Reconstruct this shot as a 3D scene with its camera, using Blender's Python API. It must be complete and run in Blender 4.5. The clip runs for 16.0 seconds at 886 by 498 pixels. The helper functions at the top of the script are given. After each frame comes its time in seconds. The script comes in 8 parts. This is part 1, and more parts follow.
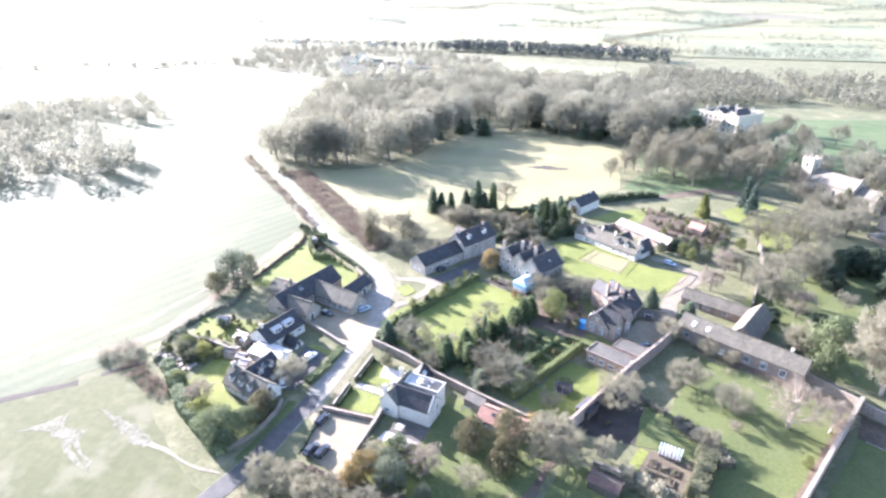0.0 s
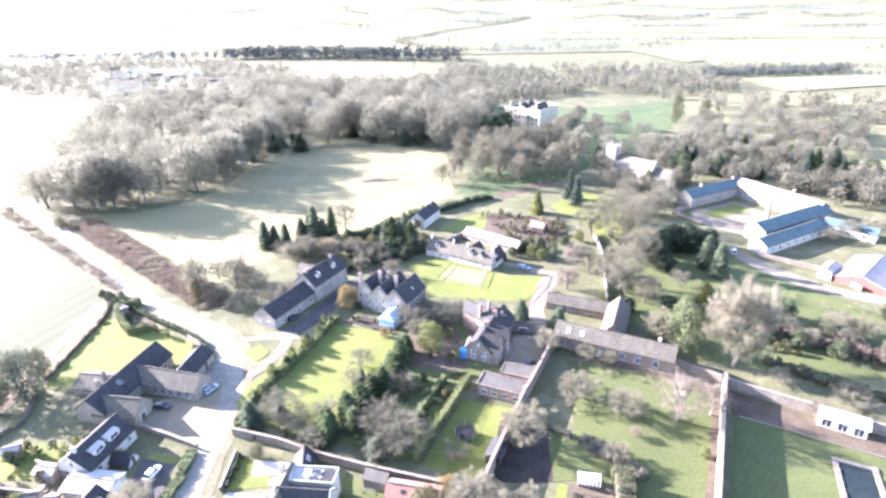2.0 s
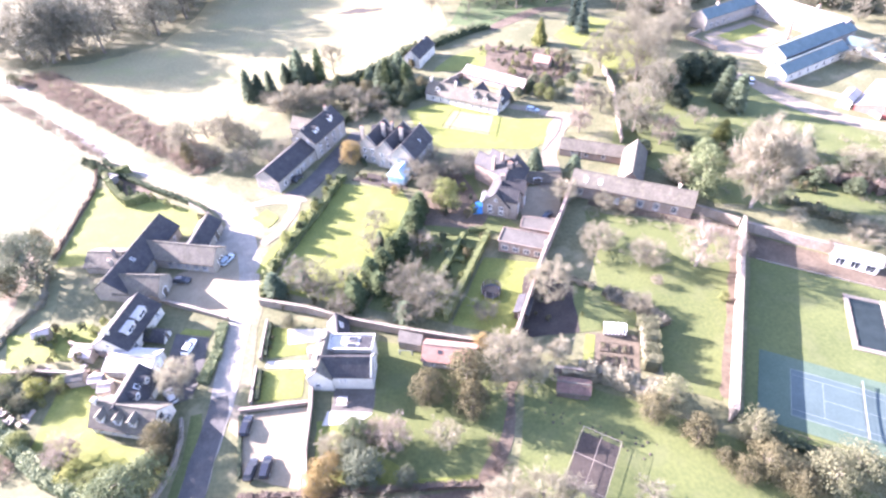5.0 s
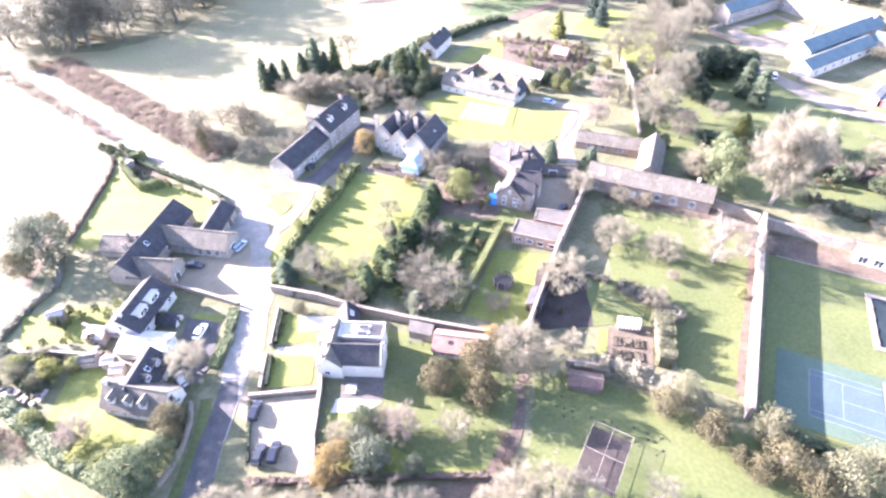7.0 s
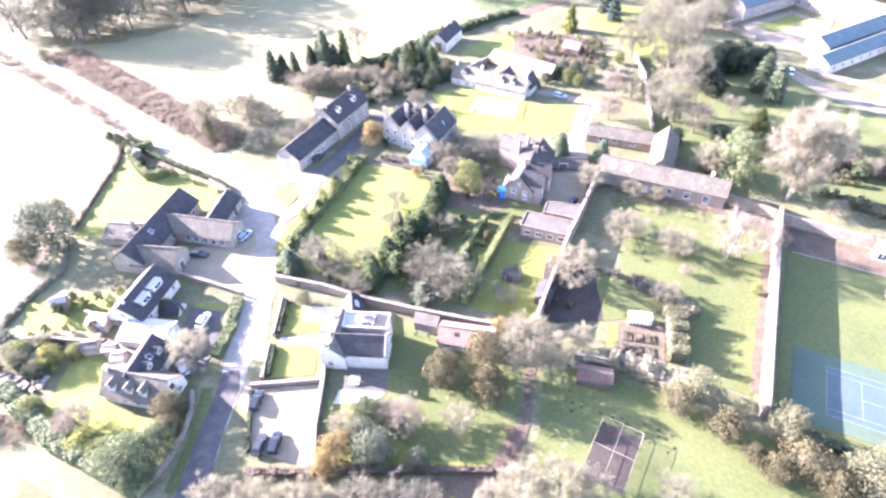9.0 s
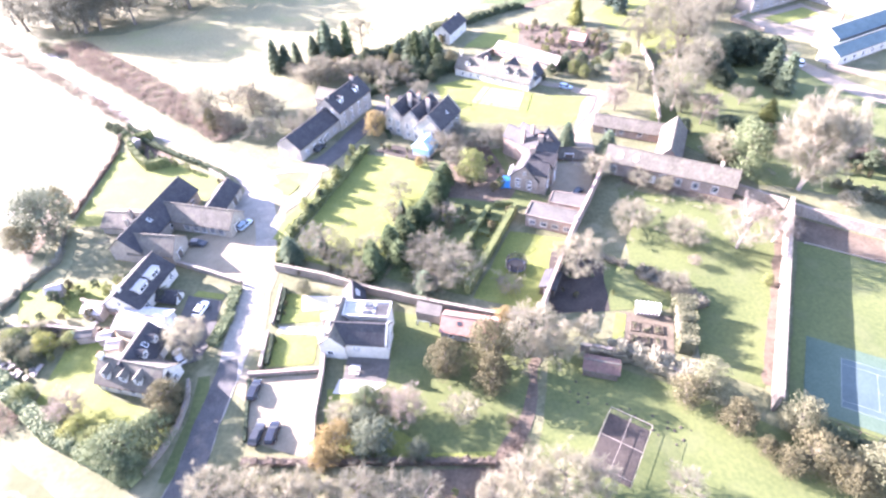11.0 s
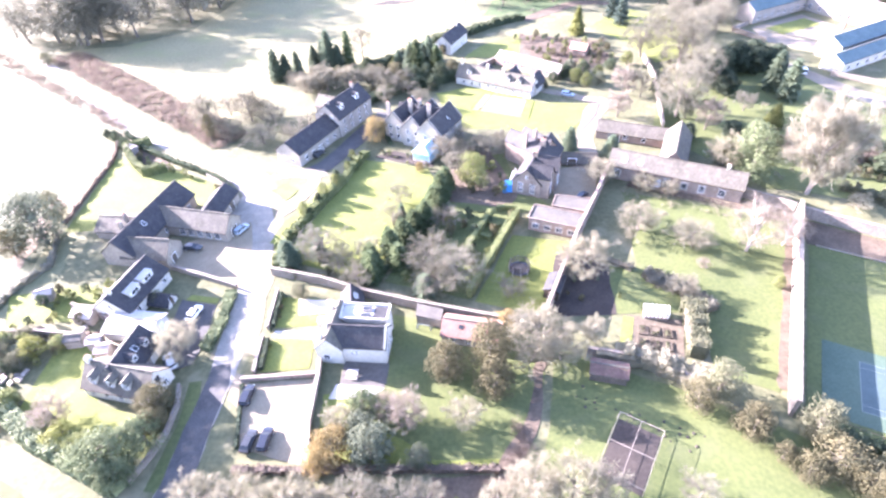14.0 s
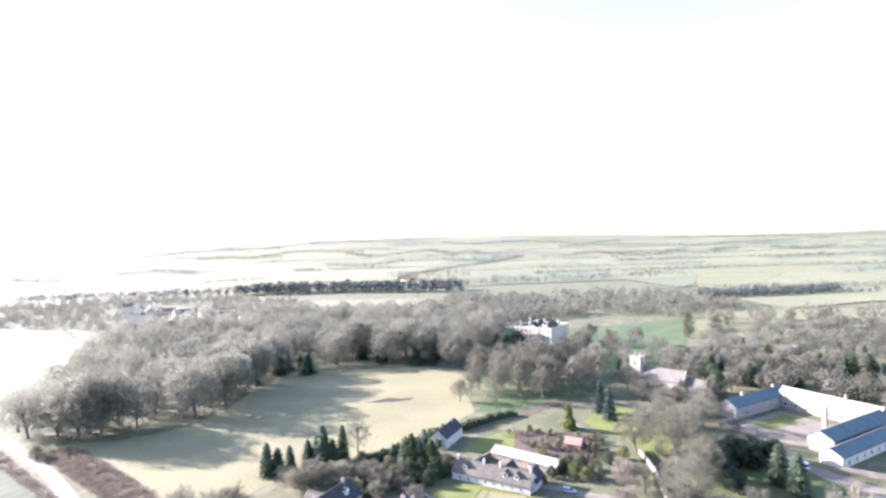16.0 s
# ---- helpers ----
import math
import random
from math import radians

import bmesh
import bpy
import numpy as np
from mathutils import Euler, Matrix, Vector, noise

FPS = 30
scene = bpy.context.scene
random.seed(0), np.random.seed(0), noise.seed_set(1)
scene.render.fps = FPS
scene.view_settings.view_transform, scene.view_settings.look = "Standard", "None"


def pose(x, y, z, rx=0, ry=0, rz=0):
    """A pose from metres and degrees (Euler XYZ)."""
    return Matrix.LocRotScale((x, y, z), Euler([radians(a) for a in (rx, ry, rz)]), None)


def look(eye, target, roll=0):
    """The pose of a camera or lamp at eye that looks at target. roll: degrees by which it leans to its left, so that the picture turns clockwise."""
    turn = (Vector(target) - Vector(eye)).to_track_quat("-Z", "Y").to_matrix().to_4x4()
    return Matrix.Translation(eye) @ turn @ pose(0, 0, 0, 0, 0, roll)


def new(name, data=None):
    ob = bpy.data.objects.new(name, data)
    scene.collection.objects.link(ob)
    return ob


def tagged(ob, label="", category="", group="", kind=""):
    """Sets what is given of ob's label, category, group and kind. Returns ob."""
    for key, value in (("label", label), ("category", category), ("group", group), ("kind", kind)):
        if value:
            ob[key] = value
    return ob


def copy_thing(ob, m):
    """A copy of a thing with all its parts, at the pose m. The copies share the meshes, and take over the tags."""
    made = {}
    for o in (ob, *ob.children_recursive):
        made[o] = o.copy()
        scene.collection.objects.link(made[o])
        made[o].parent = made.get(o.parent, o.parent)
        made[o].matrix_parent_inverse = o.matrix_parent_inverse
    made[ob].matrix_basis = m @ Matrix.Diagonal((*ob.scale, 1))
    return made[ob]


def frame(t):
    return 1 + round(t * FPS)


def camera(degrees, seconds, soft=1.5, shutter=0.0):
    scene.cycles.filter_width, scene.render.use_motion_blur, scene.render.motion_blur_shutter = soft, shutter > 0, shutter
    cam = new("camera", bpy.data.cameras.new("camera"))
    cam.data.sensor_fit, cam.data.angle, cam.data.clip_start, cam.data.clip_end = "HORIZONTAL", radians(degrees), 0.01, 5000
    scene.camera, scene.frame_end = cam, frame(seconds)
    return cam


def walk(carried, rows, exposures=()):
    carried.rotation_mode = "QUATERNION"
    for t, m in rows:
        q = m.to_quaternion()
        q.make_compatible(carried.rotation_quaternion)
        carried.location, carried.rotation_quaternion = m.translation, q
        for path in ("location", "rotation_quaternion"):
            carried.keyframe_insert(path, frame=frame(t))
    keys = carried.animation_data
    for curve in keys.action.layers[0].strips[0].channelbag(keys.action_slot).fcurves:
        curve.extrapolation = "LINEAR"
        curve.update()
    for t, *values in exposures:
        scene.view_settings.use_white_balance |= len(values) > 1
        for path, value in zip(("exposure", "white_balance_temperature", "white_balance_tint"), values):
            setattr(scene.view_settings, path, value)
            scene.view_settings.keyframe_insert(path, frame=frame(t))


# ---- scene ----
from mathutils.geometry import tessellate_polygon

cam = camera(77.73, 16.0, soft=2.5)
PATH = [
    (0, pose(24.39, -17.55, 87.55, 65.584, 0, 19.090) @ pose(0, 0, 0, 0, 0, -0.462)),
    (0.5, pose(20.69, -13.26, 88.18, 65.448, 0, 16.737) @ pose(0, 0, 0, 0, 0, -0.503)),
    (1, pose(17.03, -8.93, 88.71, 65.477, 0, 13.763) @ pose(0, 0, 0, 0, 0, -0.689)),
    (1.5, pose(13.71, -4.73, 89.35, 65.462, 0, 7.315) @ pose(0, 0, 0, 0, 0, -1.001)),
    (2, pose(10.59, -0.54, 89.94, 65.431, 0, -1.159) @ pose(0, 0, 0, 0, 0, -1.271)),
    (2.5, pose(7.76, 3.41, 90.53, 65.629, 0, -1.227) @ pose(0, 0, 0, 0, 0, -1.647)),
    (3, pose(5.29, 6.32, 91.28, 65.271, 0, -0.766) @ pose(0, 0, 0, 0, 0, -1.974)),
    (3.5, pose(3.51, 8.04, 92.07, 64.707, 0, -7.587) @ pose(0, 0, 0, 0, 0, -2.348)),
    (4, pose(2.27, 8.72, 92.66, 57.965, 0, -6.107) @ pose(0, 0, 0, 0, 0, -2.489)),
    (4.5, pose(1.85, 8.88, 92.79, 48.183, 0, -4.178) @ pose(0, 0, 0, 0, 0, -2.863)),
    (7, pose(1.75, 8.90, 91.05, 47.387, 0, -1.092) @ pose(0, 0, 0, 0, 0, -3.265)),
    (7.5, pose(1.84, 8.98, 90.31, 47.420, 0, -0.731) @ pose(0, 0, 0, 0, 0, -3.287)),
    (8, pose(1.82, 9.02, 89.51, 47.479, 0, -0.449) @ pose(0, 0, 0, 0, 0, -3.256)),
    (8.5, pose(1.79, 9.09, 88.69, 47.517, 0, -0.217) @ pose(0, 0, 0, 0, 0, -3.272)),
    (9, pose(1.84, 9.07, 87.87, 47.564, 0, 0.037) @ pose(0, 0, 0, 0, 0, -3.293)),
    (11.5, pose(1.72, 9.23, 83.20, 47.727, 0, 0.512) @ pose(0, 0, 0, 0, 0, -3.335)),
    (12, pose(1.73, 9.22, 82.29, 47.741, 0, 0.540) @ pose(0, 0, 0, 0, 0, -3.300)),
    (12.5, pose(1.75, 9.32, 81.34, 47.758, 0, 0.561) @ pose(0, 0, 0, 0, 0, -3.326)),
    (13, pose(1.67, 9.24, 80.35, 47.815, 0, 0.545) @ pose(0, 0, 0, 0, 0, -3.377)),
    (13.5, pose(1.66, 9.24, 79.64, 47.835, 0, 0.627) @ pose(0, 0, 0, 0, 0, -3.410)),
    (14, pose(1.58, 9.20, 79.25, 49.807, 0, 0.487) @ pose(0, 0, 0, 0, 0, -3.389)),
    (14.5, pose(1.36, 9.19, 78.91, 59.611, 0, -0.341) @ pose(0, 0, 0, 0, 0, -2.911)),
    (15, pose(1.32, 9.09, 78.72, 69.570, 0, -0.977) @ pose(0, 0, 0, 0, 0, -2.686)),
    (15.5, pose(1.43, 9.07, 78.55, 79.501, 0, -1.578) @ pose(0, 0, 0, 0, 0, -2.504)),
    (16, pose(1.60, 8.87, 78.51, 89.425, 0, -2.064) @ pose(0, 0, 0, 0, 0, -2.408)),
]
EXPOSURE = [(0, 3.16, 5890, 23), (1.5, 3.32, 5930, 27), (3, 3.47, 6010, 33), (4.5, 3.63, 6130, 38), (7, 3.83, 6110, 37), (9, 3.85, 6110, 37), (13.5, 3.89, 6110, 37), (14.5, 3.89, 5850, 35), (15.2, 3.58, 5840, 32), (16, 2.82, 5910, 28)]
walk(cam, PATH, EXPOSURE)

# ---- sky and sun ----
SUN_AZ, SUN_EL = radians(-65), radians(19)
world = bpy.data.worlds.new("winter_sky")
world.use_nodes = True
scene.world = world
wn = world.node_tree
sky = wn.nodes.new("ShaderNodeTexSky")
sky.sky_type = "NISHITA"
sky.sun_disc = False
sky.sun_elevation, sky.sun_rotation = SUN_EL, SUN_AZ
sky.air_density, sky.dust_density, sky.ozone_density = 1.0, 0.85, 1.0
wn.nodes["Background"].inputs["Strength"].default_value = 0.095
wn.links.new(sky.outputs["Color"], wn.nodes["Background"].inputs["Color"])
sun_data = bpy.data.lights.new("sun", "SUN")
sun_data.energy, sun_data.angle, sun_data.color = 4.5, radians(0.55), (1.0, 0.95, 0.87)
sun_from = Vector((math.sin(SUN_AZ) * math.cos(SUN_EL), math.cos(SUN_AZ) * math.cos(SUN_EL), math.sin(SUN_EL)))
sun = new("sun", sun_data)
sun.matrix_world = look(sun_from * 900, (0, 0, 0))


# ---- materials ----
def mat(name, dark, light, fine=2.0, coarse=0.15, rough=0.85, bump=0.0, patch=None, patch_amount=0.5, random_value=0.0, spec=0.3, metal=0.0, stripes=None, thin=0.0):
    """A procedural surface: two noises at real size between a dark and a light colour, optional patches, bump and stripes."""
    m = bpy.data.materials.new(name)
    m.use_nodes = True
    nt = m.node_tree
    b = nt.nodes["Principled BSDF"]
    b.inputs["Roughness"].default_value = rough
    b.inputs["Metallic"].default_value = metal
    b.inputs["Specular IOR Level"].default_value = spec
    pos = nt.nodes.new("ShaderNodeNewGeometry").outputs["Position"]

    def noise_out(scale, detail):
        n = nt.nodes.new("ShaderNodeTexNoise")
        n.inputs["Scale"].default_value, n.inputs["Detail"].default_value = scale, detail
        nt.links.new(pos, n.inputs["Vector"])
        return n.outputs["Fac"]

    def ramp(value, lo, hi):
        r = nt.nodes.new("ShaderNodeMapRange")
        r.inputs["From Min"].default_value, r.inputs["From Max"].default_value = lo, hi
        nt.links.new(value, r.inputs["Value"])
        return r.outputs["Result"]

    def mix(fac, a, c, amount=1.0):
        x = nt.nodes.new("ShaderNodeMix")
        x.data_type = "RGBA"
        if amount < 1.0:
            k = nt.nodes.new("ShaderNodeMath")
            k.operation = "MULTIPLY"
            k.inputs[1].default_value = amount
            nt.links.new(fac, k.inputs[0])
            fac = k.outputs[0]
        nt.links.new(fac, x.inputs["Factor"])
        for socket, value in ((x.inputs["A"], a), (x.inputs["B"], c)):
            if isinstance(value, tuple):
                socket.default_value = (*value, 1)
            else:
                nt.links.new(value, socket)
        return x.outputs["Result"]

    f = noise_out(fine, 3)
    c = noise_out(coarse, 4)
    add = nt.nodes.new("ShaderNodeMath")
    add.operation = "ADD"
    nt.links.new(f, add.inputs[0])
    nt.links.new(c, add.inputs[1])
    colour = mix(ramp(add.outputs[0], 0.72, 1.28), dark, light)
    if patch:
        colour = mix(ramp(noise_out(coarse * 2.3, 5), 0.52, 0.66), colour, patch, patch_amount)
    if stripes:
        w = nt.nodes.new("ShaderNodeTexWave")
        w.inputs["Scale"].default_value, w.inputs["Distortion"].default_value, w.inputs["Detail"].default_value = stripes[0], 1.2, 2
        turn = nt.nodes.new("ShaderNodeVectorRotate")
        turn.rotation_type = "Z_AXIS"
        turn.inputs["Angle"].default_value = radians(stripes[1])
        nt.links.new(pos, turn.inputs["Vector"])
        nt.links.new(turn.outputs[0], w.inputs["Vector"])
        colour = mix(w.outputs["Fac"], colour, stripes[2], stripes[3])
    if random_value:
        info = nt.nodes.new("ShaderNodeObjectInfo")
        hsv = nt.nodes.new("ShaderNodeHueSaturation")
        k = nt.nodes.new("ShaderNodeMapRange")
        k.inputs["To Min"].default_value, k.inputs["To Max"].default_value = 1 - random_value, 1 + random_value
        nt.links.new(info.outputs["Random"], k.inputs["Value"])
        nt.links.new(k.outputs[0], hsv.inputs["Value"])
        nt.links.new(colour, hsv.inputs["Color"])
        colour = hsv.outputs["Color"]
    nt.links.new(colour, b.inputs["Base Color"])
    if thin:
        back, both = nt.nodes.new("ShaderNodeBsdfTranslucent"), nt.nodes.new("ShaderNodeMixShader")
        both.inputs[0].default_value = thin
        nt.links.new(colour, back.inputs["Color"])
        nt.links.new(b.outputs[0], both.inputs[1])
        nt.links.new(back.outputs[0], both.inputs[2])
        nt.links.new(both.outputs[0], nt.nodes["Material Output"].inputs["Surface"])
    if bump:
        bp = nt.nodes.new("ShaderNodeBump")
        bp.inputs["Strength"].default_value, bp.inputs["Distance"].default_value = 0.6, bump
        nt.links.new(f, bp.inputs["Height"])
        nt.links.new(bp.outputs[0], b.inputs["Normal"])
    return m


GRASS = mat("rough_grass", (0.068, 0.075, 0.037), (0.13, 0.126, 0.067), 1.1, 0.06, 0.95, 0.05, (0.21, 0.187, 0.117), 0.5)
LAWN = mat("mown_lawn", (0.091, 0.111, 0.027), (0.151, 0.164, 0.04), 1.6, 0.1, 0.95, 0.03, (0.166, 0.18, 0.063), 0.35)
# Darker copy of the lawn, its colour standing in for shaded grass.
LAWN_SHADE = mat("shaded_lawn", (0.058, 0.074, 0.025), (0.098, 0.112, 0.039), 1.4, 0.08, 0.95, 0.03, (0.101, 0.108, 0.052), 0.35)
PASTURE = mat("winter_pasture", (0.15, 0.138, 0.07), (0.215, 0.195, 0.104), 0.8, 0.03, 0.95, 0.05, (0.17, 0.178, 0.075), 0.5)
CROP = mat("winter_crop", (0.048, 0.061, 0.029), (0.076, 0.083, 0.042), 0.7, 0.022, 0.9, 0.04, (0.11, 0.104, 0.063), 0.5, stripes=(0.055, 22, (0.106, 0.11, 0.061), 0.35))
MEADOW = mat("rough_meadow", (0.057, 0.064, 0.026), (0.094, 0.094, 0.046), 0.5, 0.05, 0.95, 0.08, (0.151, 0.142, 0.098), 0.5)
STRAW = mat("stubble_field", (0.118, 0.12, 0.06), (0.172, 0.168, 0.09), 0.5, 0.02, 0.95)
FAR_GREEN = mat("far_pasture", (0.097, 0.113, 0.065), (0.148, 0.155, 0.09), 0.2, 0.012, 0.95)
FAR_PALE = mat("far_ley", (0.128, 0.135, 0.071), (0.185, 0.182, 0.101), 0.2, 0.012, 0.95)
FAR_BROWN = mat("far_plough", (0.105, 0.095, 0.065), (0.15, 0.136, 0.096), 0.2, 0.012, 0.95)
# Tarmac of the drives, also the painted shade on the lower lane.
TARMAC_AND_SHADE = mat("dark_tarmac_and_shade", (0.045, 0.044, 0.043), (0.078, 0.076, 0.073), 3.0, 0.25, 0.85, 0.01, (0.11, 0.103, 0.09), 0.35)
ASPHALT = mat("worn_asphalt", (0.15, 0.138, 0.115), (0.235, 0.217, 0.183), 3.0, 0.2, 0.8, 0.01, (0.29, 0.262, 0.215), 0.5)
GRAVEL = mat("pale_gravel", (0.172, 0.143, 0.095), (0.245, 0.206, 0.143), 4.0, 0.25, 0.9, 0.015, (0.172, 0.143, 0.098), 0.5)
TRACK = mat("earth_track", (0.141, 0.119, 0.091), (0.22, 0.189, 0.147), 1.5, 0.15, 0.9, 0.02, (0.158, 0.146, 0.067), 0.4)
MARGIN = mat("sandy_field_edge", (0.125, 0.097, 0.068), (0.195, 0.153, 0.111), 0.8, 0.08, 0.95, 0.03, (0.15, 0.138, 0.082), 0.5)
CHALK = mat("chalky_bare_earth", (0.076, 0.074, 0.046), (0.162, 0.152, 0.122), 0.9, 0.35, 0.95, 0.04, (0.061, 0.067, 0.033), 0.75)
VERGE = mat("dry_verge", (0.105, 0.099, 0.058), (0.18, 0.163, 0.105), 1.2, 0.12, 0.95, 0.06)
# Dug earth, darkened further for the shade that lies on it.
SOIL = mat("dug_soil", (0.029, 0.024, 0.021), (0.056, 0.046, 0.038), 2.0, 0.3, 0.95, 0.06)
MULCH = mat("brown_border", (0.066, 0.049, 0.035), (0.118, 0.093, 0.066), 1.5, 0.3, 0.95, 0.05)
PAVING = mat("stone_paving", (0.3, 0.28, 0.25), (0.45, 0.42, 0.38), 2.5, 0.4, 0.85, 0.01)
COURT_GREEN = mat("court_surround", (0.045, 0.075, 0.05), (0.068, 0.1, 0.07), 2.5, 0.2, 0.8)
COURT_BLUE = mat("court_surface", (0.045, 0.07, 0.07), (0.064, 0.094, 0.094), 2.5, 0.2, 0.8)
LINE_WHITE = mat("line_paint", (0.13, 0.155, 0.15), (0.19, 0.215, 0.21), 3.0, 0.3, 0.7)
STONE = mat("buff_limestone", (0.19, 0.165, 0.135), (0.31, 0.275, 0.228), 2.2, 0.35, 0.9, 0.02, (0.26, 0.22, 0.17), 0.45)
STONE_DARK = mat("brown_weathered_stone", (0.17, 0.14, 0.115), (0.29, 0.245, 0.205), 2.2, 0.35, 0.9, 0.02, (0.13, 0.11, 0.095), 0.4)
STONE_PALE = mat("pale_limestone", (0.216, 0.198, 0.172), (0.328, 0.304, 0.272), 2.0, 0.3, 0.9, 0.015, (0.304, 0.269, 0.224), 0.35)
RENDERED = mat("whitewashed_render", (0.42, 0.4, 0.345), (0.55, 0.525, 0.46), 1.5, 0.3, 0.85, 0.005, (0.6, 0.57, 0.5), 0.3)
BRICK = mat("weathered_brick", (0.17, 0.13, 0.105), (0.28, 0.22, 0.18), 3.0, 0.4, 0.9, 0.02, (0.32, 0.27, 0.22), 0.5)
WALL_STONE = mat("garden_wall_stone", (0.146, 0.123, 0.101), (0.241, 0.211, 0.176), 2.5, 0.4, 0.9, 0.04, (0.172, 0.155, 0.112), 0.5)
SLATE = mat("dark_slate", (0.025, 0.025, 0.028), (0.047, 0.046, 0.049), 2.5, 0.5, 0.7, 0.015, (0.085, 0.08, 0.07), 0.3, spec=0.2)
STONE_TILE = mat("stone_roof_tiles", (0.068, 0.061, 0.049), (0.12, 0.108, 0.088), 2.2, 0.4, 0.85, 0.03, (0.15, 0.142, 0.095), 0.4)
TILE_RED = mat("faded_red_tiles", (0.22, 0.118, 0.09), (0.31, 0.178, 0.14), 2.5, 0.5, 0.85, 0.02)
TILE_OLD = mat("mossy_red_tiles", (0.085, 0.052, 0.042), (0.15, 0.092, 0.074), 2.5, 0.5, 0.9, 0.02, (0.11, 0.1, 0.06), 0.5)
BLUE_SLATE = mat("blue_slate", (0.05, 0.085, 0.092), (0.085, 0.128, 0.138), 1.5, 0.3, 0.65, 0.01, spec=0.3)
FELT = mat("grey_roof_felt", (0.064, 0.059, 0.051), (0.1, 0.093, 0.082), 1.5, 0.4, 0.85, 0.005)
LEAD_WHITE = mat("pale_roof_membrane", (0.294, 0.29, 0.279), (0.385, 0.376, 0.364), 1.5, 0.4, 0.7)
SHEET = mat("weathered_sheet_roof", (0.27, 0.225, 0.205), (0.38, 0.325, 0.3), 0.8, 0.2, 0.6, 0.005, (0.35, 0.3, 0.26), 0.3)
WHITE_PAINT = mat("white_paint", (0.7, 0.7, 0.69), (0.82, 0.82, 0.81), 3.0, 0.5, 0.5, random_value=0.03)
DARK_WOOD = mat("dark_timber", (0.06, 0.05, 0.04), (0.12, 0.1, 0.08), 3.0, 0.4, 0.85, 0.01)
ASHLAR = mat("pale_ashlar", (0.24, 0.212, 0.17), (0.36, 0.32, 0.265), 1.2, 0.25, 0.85, 0.01, (0.2, 0.175, 0.14), 0.4)
ROOF_LEAD = mat("grey_stone_roof", (0.098, 0.088, 0.074), (0.152, 0.14, 0.117), 1.5, 0.3, 0.8, 0.02, (0.12, 0.113, 0.082), 0.4)
PORTLAND = mat("pale_dressed_stone", (0.404, 0.361, 0.281), (0.533, 0.48, 0.38), 1.2, 0.25, 0.85, 0.01)
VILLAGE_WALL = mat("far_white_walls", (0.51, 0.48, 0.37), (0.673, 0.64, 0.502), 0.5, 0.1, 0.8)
# Roof colour made lighter and warmer to stand in for glare.
VILLAGE_ROOF = mat("far_glare_roof", (0.44, 0.34, 0.225), (0.605, 0.48, 0.323), 0.5, 0.1, 0.8)
# Green park turf, its colour darkened for the shadows of the wood.
PARK_GRASS = mat("park_grass", (0.045, 0.074, 0.028), (0.08, 0.106, 0.044), 0.7, 0.04, 0.95, 0.04, (0.12, 0.128, 0.064), 0.4)
GREY_WOOD = mat("weathered_timber", (0.2, 0.17, 0.14), (0.33, 0.29, 0.25), 3.0, 0.4, 0.85, 0.01)
RED_WOOD = mat("red_stained_boards", (0.24, 0.07, 0.06), (0.33, 0.11, 0.09), 2.0, 0.4, 0.8, 0.01)
CHIMNEY_POT = mat("terracotta", (0.35, 0.18, 0.12), (0.48, 0.28, 0.2), 3.0, 0.6, 0.8)
BLUE_SHEET = mat("blue_tarpaulin", (0.02, 0.16, 0.42), (0.04, 0.24, 0.55), 2.0, 0.5, 0.45, 0.02)
GREEN_SHEET = mat("green_cover", (0.02, 0.16, 0.13), (0.03, 0.22, 0.17), 2.0, 0.5, 0.5, 0.02)
WATER = mat("pool_water", (0.012, 0.02, 0.022), (0.02, 0.03, 0.033), 0.6, 0.2, 0.8, spec=0.12)
BLACK = mat("black_rubber", (0.015, 0.015, 0.016), (0.03, 0.03, 0.03), 4, 1, 0.8)
STEEL = mat("galvanised_steel", (0.45, 0.46, 0.47), (0.6, 0.6, 0.6), 4, 1, 0.4, metal=0.8)
NAVY_PAD = mat("navy_padding", (0.02, 0.03, 0.06), (0.035, 0.05, 0.09), 4, 1, 0.6)
NETTING = mat("dark_netting", (0.018, 0.016, 0.018), (0.035, 0.032, 0.034), 4, 1, 0.9)
BARK = mat("grey_brown_bark", (0.085, 0.072, 0.06), (0.17, 0.145, 0.125), 3.0, 0.6, 0.95, 0.02, (0.14, 0.16, 0.08), 0.4)
BARK_PALE = mat("pale_birch_bark", (0.24, 0.2, 0.175), (0.4, 0.345, 0.3), 2.0, 0.6, 0.9, 0.01)
TWIG = mat("bare_twigs", (0.112, 0.107, 0.078), (0.197, 0.188, 0.141), 0.6, 0.15, 0.9, random_value=0.18, thin=0.42)
TWIG_PALE = mat("pale_twigs", (0.175, 0.164, 0.114), (0.283, 0.265, 0.188), 0.6, 0.15, 0.9, random_value=0.15, thin=0.42)
TWIG_CREAM = mat("cream_twigs", (0.16, 0.151, 0.112), (0.262, 0.246, 0.184), 0.6, 0.15, 0.9, random_value=0.12, thin=0.42)
TWIG_PINK = mat("reddish_twigs", (0.165, 0.14, 0.112), (0.268, 0.23, 0.187), 0.6, 0.15, 0.9, random_value=0.12, thin=0.42)
TWIG_BROWN = mat("brown_scrub_twigs", (0.115, 0.091, 0.074), (0.188, 0.152, 0.123), 0.5, 0.12, 0.9, random_value=0.15, thin=0.42)
LEAF = mat("dark_evergreen_leaf", (0.041, 0.055, 0.035), (0.095, 0.117, 0.066), 1.4, 0.25, 0.88, random_value=0.25, thin=0.3, spec=0.1)
